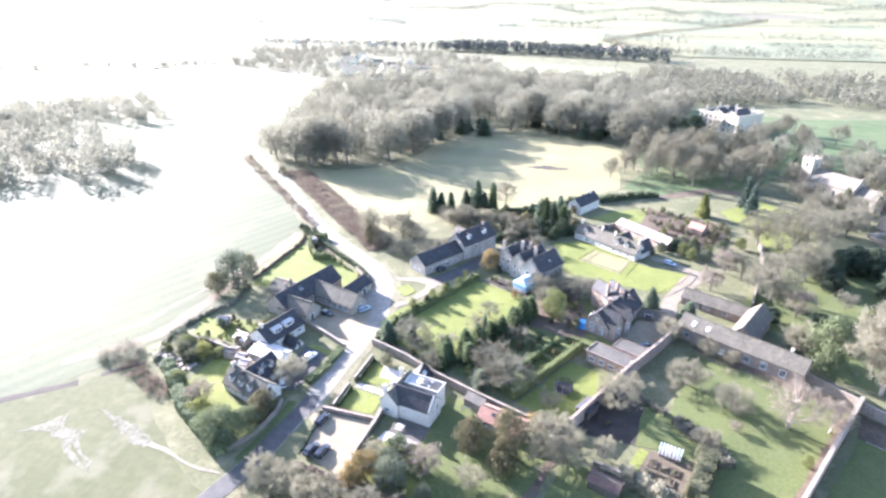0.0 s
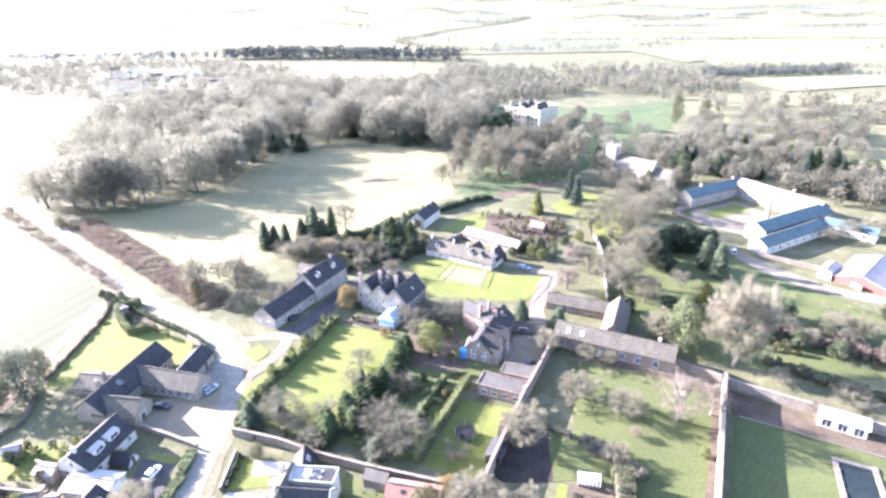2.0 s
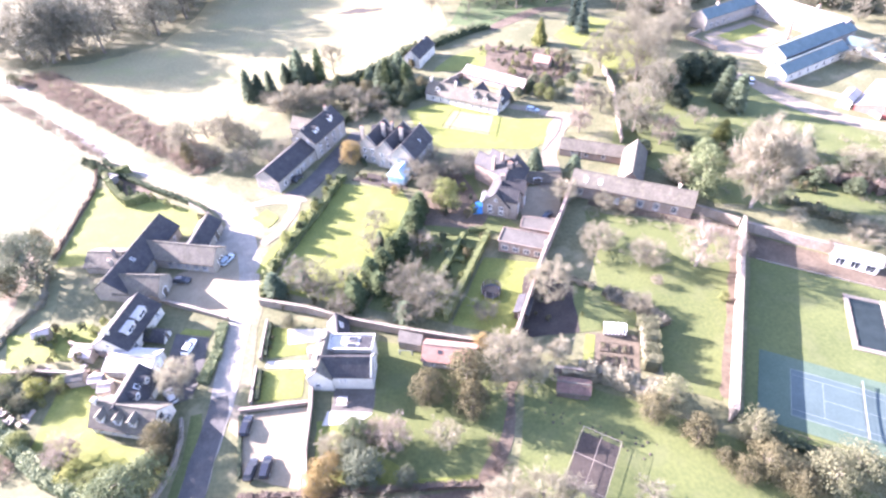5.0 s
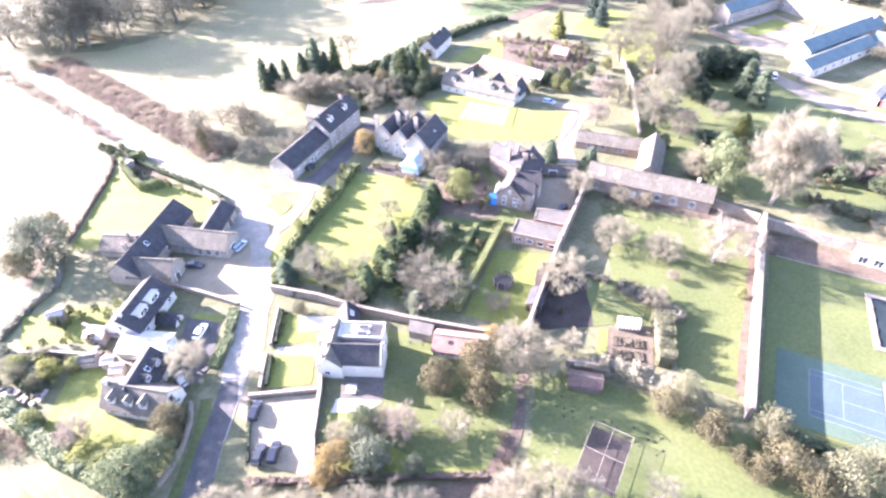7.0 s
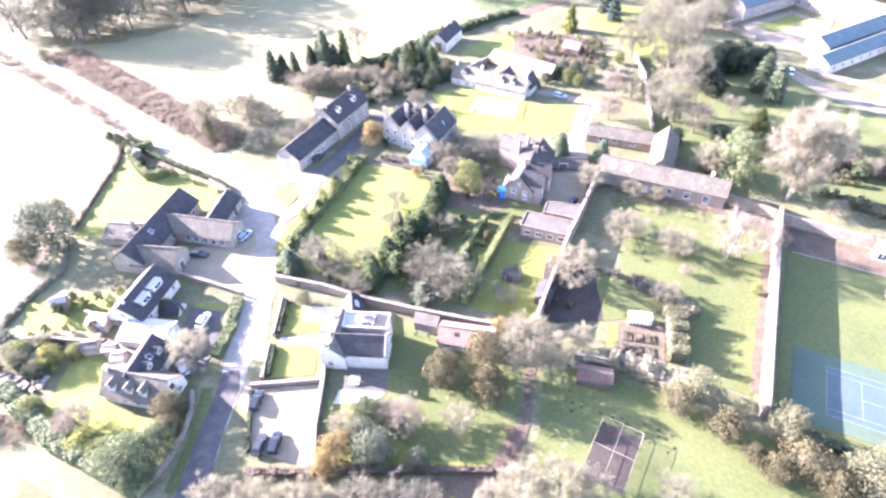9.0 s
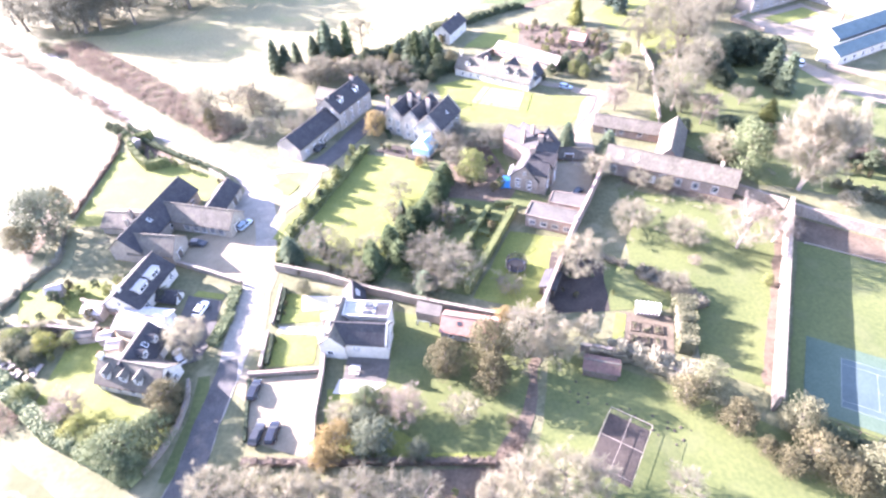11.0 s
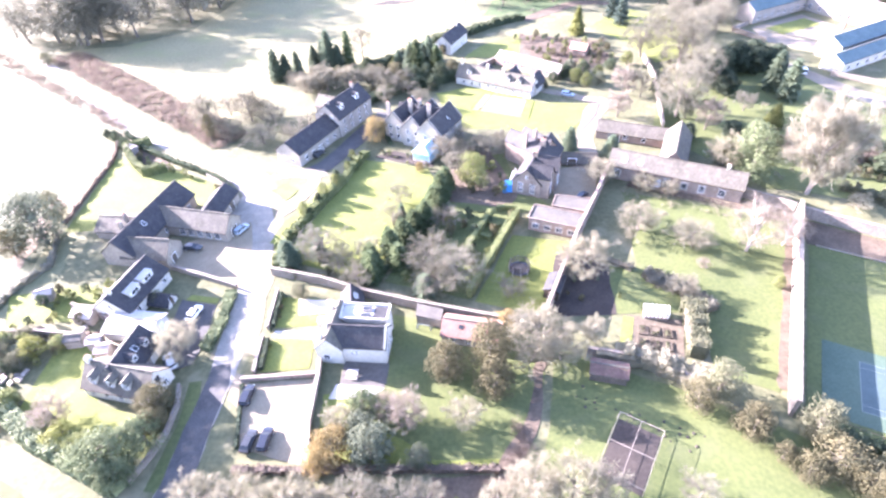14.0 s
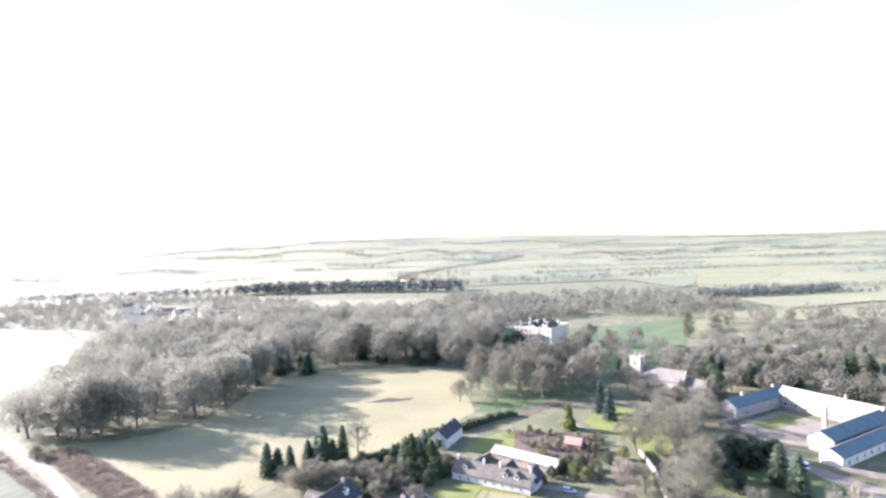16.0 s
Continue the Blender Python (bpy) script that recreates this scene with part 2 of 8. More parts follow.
LEAF_OLIVE = mat("olive_evergreen_leaf", (0.066, 0.065, 0.036), (0.138, 0.124, 0.07), 1.4, 0.25, 0.88, random_value=0.2, thin=0.3, spec=0.1)
LEAF_PALE = mat("pale_ivy_leaf", (0.09, 0.097, 0.055), (0.171, 0.168, 0.105), 1.2, 0.25, 0.88, random_value=0.2, thin=0.3, spec=0.1)
LEAF_GREEN = mat("bright_evergreen_leaf", (0.095, 0.113, 0.042), (0.19, 0.202, 0.082), 1.4, 0.25, 0.88, random_value=0.25, thin=0.3, spec=0.1)
LEAF_BROWN = mat("russet_leaf", (0.16, 0.123, 0.053), (0.28, 0.212, 0.099), 1.4, 0.25, 0.88, random_value=0.2, thin=0.3, spec=0.1)
NEEDLE = mat("conifer_needles", (0.078, 0.111, 0.072), (0.156, 0.191, 0.12), 1.5, 0.3, 0.88, random_value=0.25, thin=0.3, spec=0.1)
NEEDLE_BLUE = mat("blue_conifer_needles", (0.054, 0.084, 0.066), (0.114, 0.15, 0.12), 1.5, 0.3, 0.88, random_value=0.15, thin=0.3, spec=0.1)
NEEDLE_GOLD = mat("golden_conifer_needles", (0.13, 0.148, 0.047), (0.24, 0.246, 0.088), 1.5, 0.3, 0.88, random_value=0.15, thin=0.3, spec=0.1)
# Grey twigs, lightened in part to stand in for haze over the wood.
TWIG_GREY = mat("grey_wood_twigs", (0.148, 0.146, 0.112), (0.236, 0.232, 0.18), 0.5, 0.06, 0.9, random_value=0.2, thin=0.45)
# Distance haze is mixed into this leaf colour as grey-blue.
LEAF_FAR = mat("far_plantation_haze", (0.048, 0.058, 0.055), (0.084, 0.096, 0.092), 0.3, 0.02, 0.9, spec=0.1)
TWIG_FAR = mat("far_twigs", (0.05, 0.05, 0.048), (0.092, 0.09, 0.085), 0.3, 0.02, 0.9, thin=0.3)
LEAF_YELLOW = mat("yellow_green_leaf", (0.13, 0.143, 0.041), (0.24, 0.236, 0.082), 1.4, 0.25, 0.88, random_value=0.2, thin=0.3, spec=0.1)
NEEDLE_GREEN = mat("green_conifer_needles", (0.05, 0.074, 0.035), (0.115, 0.143, 0.068), 1.5, 0.3, 0.88, random_value=0.25, thin=0.3, spec=0.1)
LEAF_BOTTLE = mat("bottle_green_leaf", (0.068, 0.088, 0.047), (0.155, 0.18, 0.095), 1.4, 0.25, 0.88, random_value=0.15, thin=0.25, spec=0.1)
LEAF_GREY = mat("grey_green_leaf", (0.069, 0.081, 0.053), (0.138, 0.153, 0.104), 1.2, 0.25, 0.88, random_value=0.15, thin=0.3, spec=0.1)
LEAF_SAGE = mat("sage_hedge_leaf", (0.115, 0.138, 0.067), (0.218, 0.244, 0.132), 1.4, 0.3, 0.7, spec=0.1)
LEAF_YEW = mat("dark_yew_leaf", (0.027, 0.039, 0.026), (0.061, 0.078, 0.049), 1.4, 0.25, 0.88, random_value=0.2, thin=0.12, spec=0.1)
DRY_SOIL = mat("dry_tan_soil", (0.072, 0.058, 0.04), (0.116, 0.095, 0.067), 2.0, 0.4, 0.95, 0.04)
HEDGE_LEAF = mat("clipped_hedge_leaf", (0.085, 0.106, 0.042), (0.18, 0.192, 0.082), 1.5, 0.3, 0.7, spec=0.1)


def glass_mat(name, tint, rough):
    m = bpy.data.materials.new(name)
    m.use_nodes = True
    b = m.node_tree.nodes["Principled BSDF"]
    b.inputs["Base Color"].default_value = (*tint, 1)
    b.inputs["Roughness"].default_value = rough
    b.inputs["Specular IOR Level"].default_value = 0.25
    return m


def clear_glass(name):
    m = bpy.data.materials.new(name)
    m.use_nodes = True
    b = m.node_tree.nodes["Principled BSDF"]
    b.inputs["Base Color"].default_value = (0.85, 0.93, 0.95, 1)
    b.inputs["Roughness"].default_value = 0.08
    b.inputs["Transmission Weight"].default_value = 0.75
    return m


POLYCARB = glass_mat("pale_blue_glazing", (0.2, 0.38, 0.5), 0.15)
PANE = glass_mat("window_glass", (0.035, 0.042, 0.05), 0.06)
CLEAR = clear_glass("clear_glass")


def paint(name, colour):
    m = glass_mat(name, colour, 0.25)
    m.node_tree.nodes["Principled BSDF"].inputs["Coat Weight"].default_value = 0.6
    return m


# ---- helpers ----
def thing(name, x, y, label, category, group="", rz=0.0, z=0.0):
    ob = new(name)
    ob.matrix_basis = pose(x, y, z, 0, 0, rz)
    return tagged(ob, label, category, group)


def mesh_ob(name, verts, faces, material, parent=None, label=""):
    me = bpy.data.meshes.new(name)
    me.from_pydata(verts, [], faces)
    me.materials.append(material)
    ob = new(name, me)
    ob.parent = parent
    if label:
        tagged(ob, label)
    return ob


def part(name, bm, material, parent, label=""):
    me = bpy.data.meshes.new(name)
    bmesh.ops.recalc_face_normals(bm, faces=bm.faces[:])
    bm.to_mesh(me)
    bm.free()
    me.materials.append(material)
    ob = new(name, me)
    ob.parent = parent
    if label:
        tagged(ob, label)
    return ob


def add_box(bm, lo, hi, m=None):
    """An upright box from corner lo to corner hi, moved by m."""
    vs = [bm.verts.new((x, y, z)) for x in (lo[0], hi[0]) for y in (lo[1], hi[1]) for z in (lo[2], hi[2])]
    for f in ((0, 1, 3, 2), (4, 6, 7, 5), (0, 4, 5, 1), (2, 3, 7, 6), (0, 2, 6, 4), (1, 5, 7, 3)):
        bm.faces.new([vs[i] for i in f])
    if m is not None:
        bmesh.ops.transform(bm, matrix=m, verts=vs)
    return vs


def add_prism(bm, ring, offset):
    """A closed solid between a polygon and its copy moved by offset."""
    off = Vector(offset)
    a = [bm.verts.new(p) for p in ring]
    b = [bm.verts.new(Vector(p) + off) for p in ring]
    bm.faces.new(a)
    bm.faces.new(b[::-1])
    n = len(ring)
    for i in range(n):
        bm.faces.new((a[i], a[(i + 1) % n], b[(i + 1) % n], b[i]))


def add_cyl(bm, x, y, z0, z1, r0, r1, sides=10):
    bot = [bm.verts.new((x + r0 * math.cos(i * math.tau / sides), y + r0 * math.sin(i * math.tau / sides), z0)) for i in range(sides)]
    top = [bm.verts.new((x + r1 * math.cos(i * math.tau / sides), y + r1 * math.sin(i * math.tau / sides), z1)) for i in range(sides)]
    bm.faces.new(bot[::-1])
    bm.faces.new(top)
    for i in range(sides):
        bm.faces.new((bot[i], bot[(i + 1) % sides], top[(i + 1) % sides], top[i]))


def soft_outline(pts, step=3.0, wobble=0.25, seed=1):
    """A polygon's outline cut into short pieces that wander a little."""
    rnd = random.Random(seed)
    out = []
    for i, p in enumerate(pts):
        q = pts[(i + 1) % len(pts)]
        n = max(1, int(math.dist(p, q) / step))
        for k in range(n):
            s = k / n
            out.append((p[0] + (q[0] - p[0]) * s + rnd.uniform(-wobble, wobble), p[1] + (q[1] - p[1]) * s + rnd.uniform(-wobble, wobble)))
    return out


def patch(name, pts, z, material, label, category, wobble=0.25, step=3.0):
    """A thin slab of ground cover that lies on the ground."""
    bm = bmesh.new()
    ring = soft_outline(pts, step, wobble, len(name) + int(abs(pts[0][0]) * 10))
    n = len(ring)
    low = [bm.verts.new((x, y, -0.2)) for x, y in ring]
    top = [bm.verts.new((x, y, z)) for x, y in ring]
    for i in range(n):
        bm.faces.new((low[i], low[(i + 1) % n], top[(i + 1) % n], top[i]))
    for tri in tessellate_polygon([[Vector((x, y, 0)) for x, y in ring]]):
        bm.faces.new([top[i] for i in tri])
    ob = part(name, bm, material, None)
    return tagged(ob, label, category, kind="structure")


def ribbon(name, line, widths, z, material, label, category, wobble=0.15):
    """A road or path of changing width along a line, curving smoothly through its points."""
    if not isinstance(widths, (list, tuple)):
        widths = [widths] * len(line)
    rnd = random.Random(len(line) + int(abs(line[0][0])))
    pts = []
    for i in range(len(line) - 1):
        p0, p1, p2, p3 = [Vector(line[max(0, min(len(line) - 1, k))]) for k in (i - 1, i, i + 1, i + 2)]
        n = max(2, int((p2 - p1).length / 2.5))
        for s in range(n):
            t = s / n
            q = 0.5 * (2 * p1 + (p2 - p0) * t + (2 * p0 - 5 * p1 + 4 * p2 - p3) * t * t + (3 * p1 - p0 - 3 * p2 + p3) * t ** 3)
            pts.append((q, widths[i] + (widths[i + 1] - widths[i]) * t))
    pts.append((Vector(line[-1]), widths[-1]))
    bm = bmesh.new()
    rows = []
    for i, (q, w) in enumerate(pts):
        d = (pts[min(i + 1, len(pts) - 1)][0] - pts[max(i - 1, 0)][0]).normalized()
        a, b = w / 2 + rnd.uniform(-wobble, wobble), w / 2 + rnd.uniform(-wobble, wobble)
        l, r = (q.x - d.y * a, q.y + d.x * a), (q.x + d.y * b, q.y - d.x * b)
        rows.append([bm.verts.new((*l, -0.2)), bm.verts.new((*l, z)), bm.verts.new((q.x, q.y, z + 0.01)), bm.verts.new((*r, z)), bm.verts.new((*r, -0.2))])
    for r0, r1 in zip(rows, rows[1:]):
        for k in range(4):
            bm.faces.new((r0[k], r0[k + 1], r1[k + 1], r1[k]))
    ob = part(name, bm, material, None)
    return tagged(ob, label, category, kind="structure")


# ---- ground ----
def ground_z(x, y):
    """Flat round the village, with low hills towards the horizon."""
    r = math.hypot(x, y)
    k = min(1.0, max(0.0, (r - 1900) / 2900))
    k = k * k * (3 - 2 * k)
    n = noise.noise(Vector((x / 1500, y / 1500, 0.3))) + 0.5 * noise.noise(Vector((x / 600, y / 600, 4.1)))
    return k * (10 + 26 * n) + upland(x, y, r)


def upland(x, y, r):
    """The swell of high ground that closes the view to the north, shaped to fit the camera's skyline."""
    rise = min(1.0, max(0.0, (r - 1900) / 2500))
    rise = rise * rise * (3 - 2 * rise)
    turn = math.degrees(math.atan2(x, y)) + 7
    return 128 * rise * math.exp(-(turn / 31) ** 2)


def make_ground():
    radii = [0.0, 60, 130, 220, 330, 460, 620, 800, 1000, 1250, 1500, 1800, 2100, 2500, 2900, 3300, 3700, 4100, 4500, 4900, 5400, 6000]
    sides = 128
    verts, faces = [(0, 0, 0)], []
    for r in radii[1:]:
        for i in range(sides):
            a = i * math.tau / sides
            x, y = r * math.sin(a), r * math.cos(a)
            verts.append((x, y, ground_z(x, y)))
    for i in range(sides):
        faces.append((0, 1 + (i + 1) % sides, 1 + i))
    for k in range(len(radii) - 2):
        for i in range(sides):
            a, b = 1 + k * sides + i, 1 + k * sides + (i + 1) % sides
            faces.append((a, b, b + sides, a + sides))
    return tagged(mesh_ob("ground", verts, faces, GRASS), "rough winter grass stretching to low hills", "ground", kind="structure")


make_ground()

# fields near the village
patch("crop_field", [(-60, -60), (-110, 45), (-98, 68), (-90, 95), (-96, 125), (-99, 160), (-112, 180), (-150, 213), (-200, 255), (-430, 275), (-700, 150), (-700, -60)], 0.03, CROP, "pale green winter crop with faint drilling lines", "field", 1.0, 8)
patch("pasture", [(-74, 166), (-62, 178), (-56, 193), (-30, 212), (-10, 226), (8, 242), (22, 262), (20, 300), (28, 330), (-5, 362), (-84, 366), (-98, 326), (-100, 292), (-108, 262), (-132, 248), (-158, 246), (-148, 235)], 0.03, PASTURE, "straw-coloured winter pasture beside a wood", "field", 0.8, 6)
patch("meadow", [(-112, 46), (-98, 66), (-84, 70), (-76, 58), (-60, 47), (-46, 41), (-30, 36), (-30, 10), (-90, -20), (-140, 20)], 0.035, MEADOW, "rough meadow with worn bare patches", "meadow", 0.8, 5)
patch("field_margin", [(-98, 66), (-92, 66), (-84, 80), (-84, 100), (-89, 122), (-92, 160), (-99, 164), (-96, 125), (-90, 95)], 0.04, STRAW, "dry straw-coloured field margin", "field margin", 0.5)
patch("parkland", [(30, 345), (55, 372), (48, 420), (70, 470), (60, 500), (150, 480), (235, 505), (222, 450), (160, 352), (120, 340)], 0.03, PARK_GRASS, "green parkland lawn round a mansion", "lawn", 1.0, 8)
patch("stubble_field", [(150, 480), (235, 505), (300, 560), (420, 520), (700, 420), (700, 200), (340, 215), (255, 225), (236, 330), (225, 440)], 0.025, STRAW, "pale stubble field beyond the park", "field", 1.5, 10)
patch("clearing", [(-165, 690), (-165, 845), (0, 805), (0, 650), (-60, 640)], 0.03, FAR_PALE, "pale field between woods", "field", 2, 12)
patch("back_field", [(-430, 275), (-200, 255), (-215, 320), (-300, 520), (-520, 640), (-900, 500)], 0.03, FAR_PALE, "pale open field beside the wood", "field", 2, 12)

# chalky marks and flat dark ditch strips in the meadow
for pts in ([(-95.8, 43.2), (-93.3, 45.6), (-93.4, 48.5), (-90.5, 46.2), (-87.5, 46.5), (-83.4, 46.9), (-82, 44.4), (-83.6, 42), (-87.9, 42.7), (-91, 43.8)], [(-84.2, 52.6), (-79.7, 52.5), (-73.4, 51.2), (-67.6, 49.5), (-65, 47.5), (-68, 46.9), (-75, 48.8), (-80, 51)]):
    patch("chalk_patch", pts, 0.06, CHALK, "worn chalky bare earth in a meadow", "bare earth", 0.7, 1.0)
for line, wide in (([(-84.6, 42.8), (-81, 40.6), (-75.9, 39), (-71.3, 37.1)], [1.6, 1.2, 0.8, 0.3]), ([(-82.6, 43.4), (-77.9, 41), (-74.2, 39.9), (-72, 37.6)], [1.2, 0.9, 0.6, 0.3]), ([(-88, 43), (-90, 46), (-91.8, 49.4)], [1.5, 1.1, 0.3]), ([(-97.5, 41.4), (-94, 43.6), (-90, 44)], [0.3, 0.9, 0.5]), ([(-86, 53.4), (-81, 51.6), (-76, 51.8)], [0.4, 1.0, 0.5])):
    ribbon("chalk_mark", line, wide, 0.064, CHALK, "trodden chalky track in a meadow", "bare earth", 0.25)
ribbon("footpath", [(-66.3, 48.1), (-62.1, 47.8), (-56.3, 46.4), (-50.7, 45.8), (-46, 46.1)], [1.3, 0.9, 0.8, 0.7, 0.6], 0.07, TRACK, "narrow trodden footpath in grass", "path", 0.2)
# No recess is cut; flat dark ribbons paint the shade inside the ditch.
ribbon("ditch", [(-118, 42), (-110, 49.5), (-102, 57), (-100, 59)], 2.2, 0.05, SOIL, "flat dark strip for ditch shade at a field edge", "ditch", 0.4)
ribbon("ditch", [(-97, 63), (-94, 67), (-90, 71)], 1.8, 0.05, SOIL, "flat dark strip for ditch shade at a field edge", "ditch", 0.3)

# dry tracks in the crop and a boggy hollow in the pasture
for line in ([(-110.7, 79.2), (-106.2, 87.1), (-105.6, 97.9), (-102.6, 112.8)], [(-124.4, 56), (-123.4, 64.7), (-119.3, 71.8)], [(-109.9, 121.6), (-109.7, 130.5)]):
    ribbon("bare_streak", line, [1.2, 2.0, 1.0, 0.5][:len(line)], 0.06, TRACK, "pale bare streak in a winter crop", "bare earth", 0.5)
patch("hollow", [(-31, 287), (-24, 285), (-14, 285.5), (-7, 288), (-6, 291), (-13, 290), (-20, 293), (-24, 290)], 0.06, SOIL, "dark wet hollow in a pasture", "hollow", 0.6, 2)
# Dark patch laid where the clipped hedge casts its shadow.
patch("shaded_hollow", [(-90, 155.5), (-86, 158), (-76.5, 149), (-75, 144.5), (-80, 143)], 0.07, MULCH, "dark ground patch standing in for hedge shadow", "hollow", 0.4, 2)
ribbon("field_edge", [(-112, 64), (-105, 71.9), (-100, 77.0), (-97.4, 85.1), (-97.0, 97.1), (-97.3, 110.7), (-99, 130.3), (-99.2, 145), (-100.5, 162)], [3, 4, 4.5, 4.5, 4.5, 4, 4, 4, 4], 0.055, MARGIN, "sandy trodden strip along a crop field", "field edge", 0.6)
# roads
ribbon("verge", [(-185, 255), (-141, 215.5), (-108, 181), (-84, 160.5), (-62, 145), (-50, 134), (-45, 124), (-40.5, 108), (-40, 90), (-39, 75)], [7.5, 7.5, 8, 8, 9, 12, 11, 9, 8.5, 8], 0.045, VERGE, "dry grass verge along a lane", "verge", 0.4)
ribbon("road", [(-400, 500), (-300, 380), (-230, 300), (-185, 256), (-141, 217), (-108, 182.5), (-84, 161.5), (-62, 145.5), (-50, 134), (-45.5, 124), (-41.5, 113), (-40.2, 102), (-40.4, 90), (-40, 78), (-40, 70), (-41, 60), (-41.5, 51), (-44, 40), (-48, 20), (-52, -20)], [4.4, 4.4, 4.4, 4.6, 4.6, 4.8, 5.0, 5.4, 6.5, 6.0, 5.2, 4.8, 5.2, 5, 4.8, 4.6, 4.6, 4.4, 4.4, 4.4], 0.08, ASPHALT, "pale worn asphalt lane with soft edges", "road")
# Dark strip over the asphalt, in place of shade on the lower lane.
ribbon("lane_surface", [(-40.6, 73.5), (-40.2, 69), (-41, 60), (-41.5, 51), (-44, 40), (-48, 20), (-52, -20)], [3.2, 4.4, 4.5, 4.5, 4.3, 4.3, 4.3], 0.09, TARMAC_AND_SHADE, "dark strip standing in for shade on a lane", "road", 0.12)
patch("junction_apron", [(-47, 137), (-38, 140), (-31, 139.5), (-29, 136), (-33, 135), (-38, 136), (-45, 135)], 0.085, TRACK, "pale gravel apron at a road junction", "drive")
ribbon("drive", [(-36, 138.5), (-31, 141), (-27.5, 147), (-23, 156), (-19, 164), (-16, 172)], [4, 5.5, 5.5, 6, 6, 4], 0.075, TARMAC_AND_SHADE, "dark tarmac drive beside a long house", "drive")
ribbon("drive", [(-39.5, 119), (-36.2, 122.5), (-34.2, 127.5), (-32.6, 132.5), (-33, 138)], [3, 2.8, 2.8, 3, 4], 0.09, TRACK, "pale worn track round a grass island", "drive")
ribbon("lane_bank", [(-38.4, 108), (-35.8, 116), (-31.6, 124), (-27.6, 132)], [2.4, 2.4, 2.4, 2.4], 0.08, LAWN, "sunlit grass bank between lane and hedge", "verge", 0.3)
patch("green_triangle", [(-43.6, 130.3), (-40.3, 133.6), (-36.2, 129.8), (-38.6, 125.6)], 0.12, LAWN, "small grass island at a junction", "grass island", 0.3, 1.5)
patch("barn_yard", [(-58.5, 110.5), (-47.5, 115.5), (-43.5, 116), (-42, 104), (-42.5, 94), (-50, 97), (-59.5, 101.5)], 0.07, GRAVEL, "pale gravel yard before a converted barn", "yard", 0.3)
patch("barn_apron", [(-50, 131), (-47.5, 123), (-45.2, 117), (-47.5, 115.5), (-52, 118)], 0.07, ASPHALT, "shaded tarmac beside a barn", "yard", 0.3)
patch("walled_yard", [(-35.6, 69), (-23, 69.3), (-22.6, 53.2), (-27, 54.5), (-33.2, 56.4), (-34.5, 63)], 0.07, GRAVEL, "sunlit pale gravel parking yard", "yard", 0.15)
patch("yard_mouth", [(-38, 72), (-34.5, 70), (-35, 64), (-37.5, 66)], 0.075, GRAVEL, "pale gravel yard entrance", "drive", 0.2)
patch("garden_drive", [(-53.5, 91), (-46, 89), (-45.8, 80), (-46, 74), (-51, 72), (-53, 77), (-54, 84)], 0.07, TARMAC_AND_SHADE, "dark tarmac drive", "drive", 0.3)
patch("house_court", [(33, 133.5), (44, 134.8), (38.5, 121), (37, 117), (29.5, 119), (29, 123)], 0.07, GRAVEL, "gravel court behind a stone house", "yard", 0.3)
ribbon("drive", [(56, 172), (50, 166), (46, 157), (42.5, 148), (42, 141), (40, 136), (37, 133)], [7, 6.5, 5, 4.5, 5, 5, 5], 0.075, TRACK, "pale earth drive with grass edges", "drive")
ribbon("drive", [(34, 183), (42, 178.5), (50, 173), (57, 170)], [3, 3.5, 4, 5], 0.075, TRACK, "pale earth drive with grass edges", "drive")
ribbon("farm_track", [(122, 192), (126, 180), (131, 167), (141, 154), (155, 145), (172, 136), (200, 122)], [4, 6, 8, 7, 6, 5.5, 5], 0.07, TRACK, "pale wide farm track", "track")
ribbon("farm_track", [(40, 252), (52, 262), (68, 272), (82, 268)], [5, 7, 7, 4], 0.07, MULCH, "brown leaf-strewn track under trees", "track")
ribbon("garden_path", [(-32.5, 80.4), (-23, 79.2)], 1.6, 0.09, PAVING, "pale stone garden path", "path", 0.05)
patch("patio", [(-29.2, 89.5), (-20, 88.3), (-20, 85.5), (-28.4, 85)], 0.09, PAVING, "pale stone terrace by a house", "patio", 0.08)
# One terrace in two colours: grey paints its shade, pale its sunlit edge.
patch("patio", [(-18, 73), (-9.8, 72), (-10.4, 66.6), (-18.4, 67.6)], 0.09, FELT, "paved terrace in a grey shade tone", "patio", 0.08)
patch("patio", [(-19, 68), (-10.5, 66.6), (-13, 64.5), (-20, 65)], 0.1, PAVING, "paving edge in a pale sunlit tone", "patio", 0.15)

# lawns and beds
patch("lawn", [(-21, 66), (-9, 65.5), (4, 59), (10, 54), (7, 51), (-8, 52), (-21, 54)], 0.045, LAWN, "sunlit strip of lawn below a house", "lawn", 0.4, 2)
ribbon("lane_bank", [(-44.4, 70), (-43.6, 64), (-43.6, 58), (-45, 50)], [2.2, 2.6, 2.6, 2.2], 0.07, LAWN_SHADE, "grass bank toned for shade between wall and lane", "verge", 0.2)
patch("lawn", [(-32.8, 90.4), (-25.2, 89.2), (-24.5, 82), (-32.7, 82)], 0.06, LAWN, "small sunlit front lawn", "lawn", 0.15, 1.5)
patch("lawn", [(-33.4, 78.8), (-24.2, 78), (-24.3, 71.7), (-33.1, 71.4)], 0.06, LAWN, "small sunlit front lawn", "lawn", 0.15, 1.5)
patch("lawn", [(-20, 143.5), (-12, 141), (-2, 136.5), (0, 126), (-8, 104), (-15, 94.5), (-33, 101), (-33.5, 108)], 0.05, LAWN, "long mown lawn between hedges", "lawn")
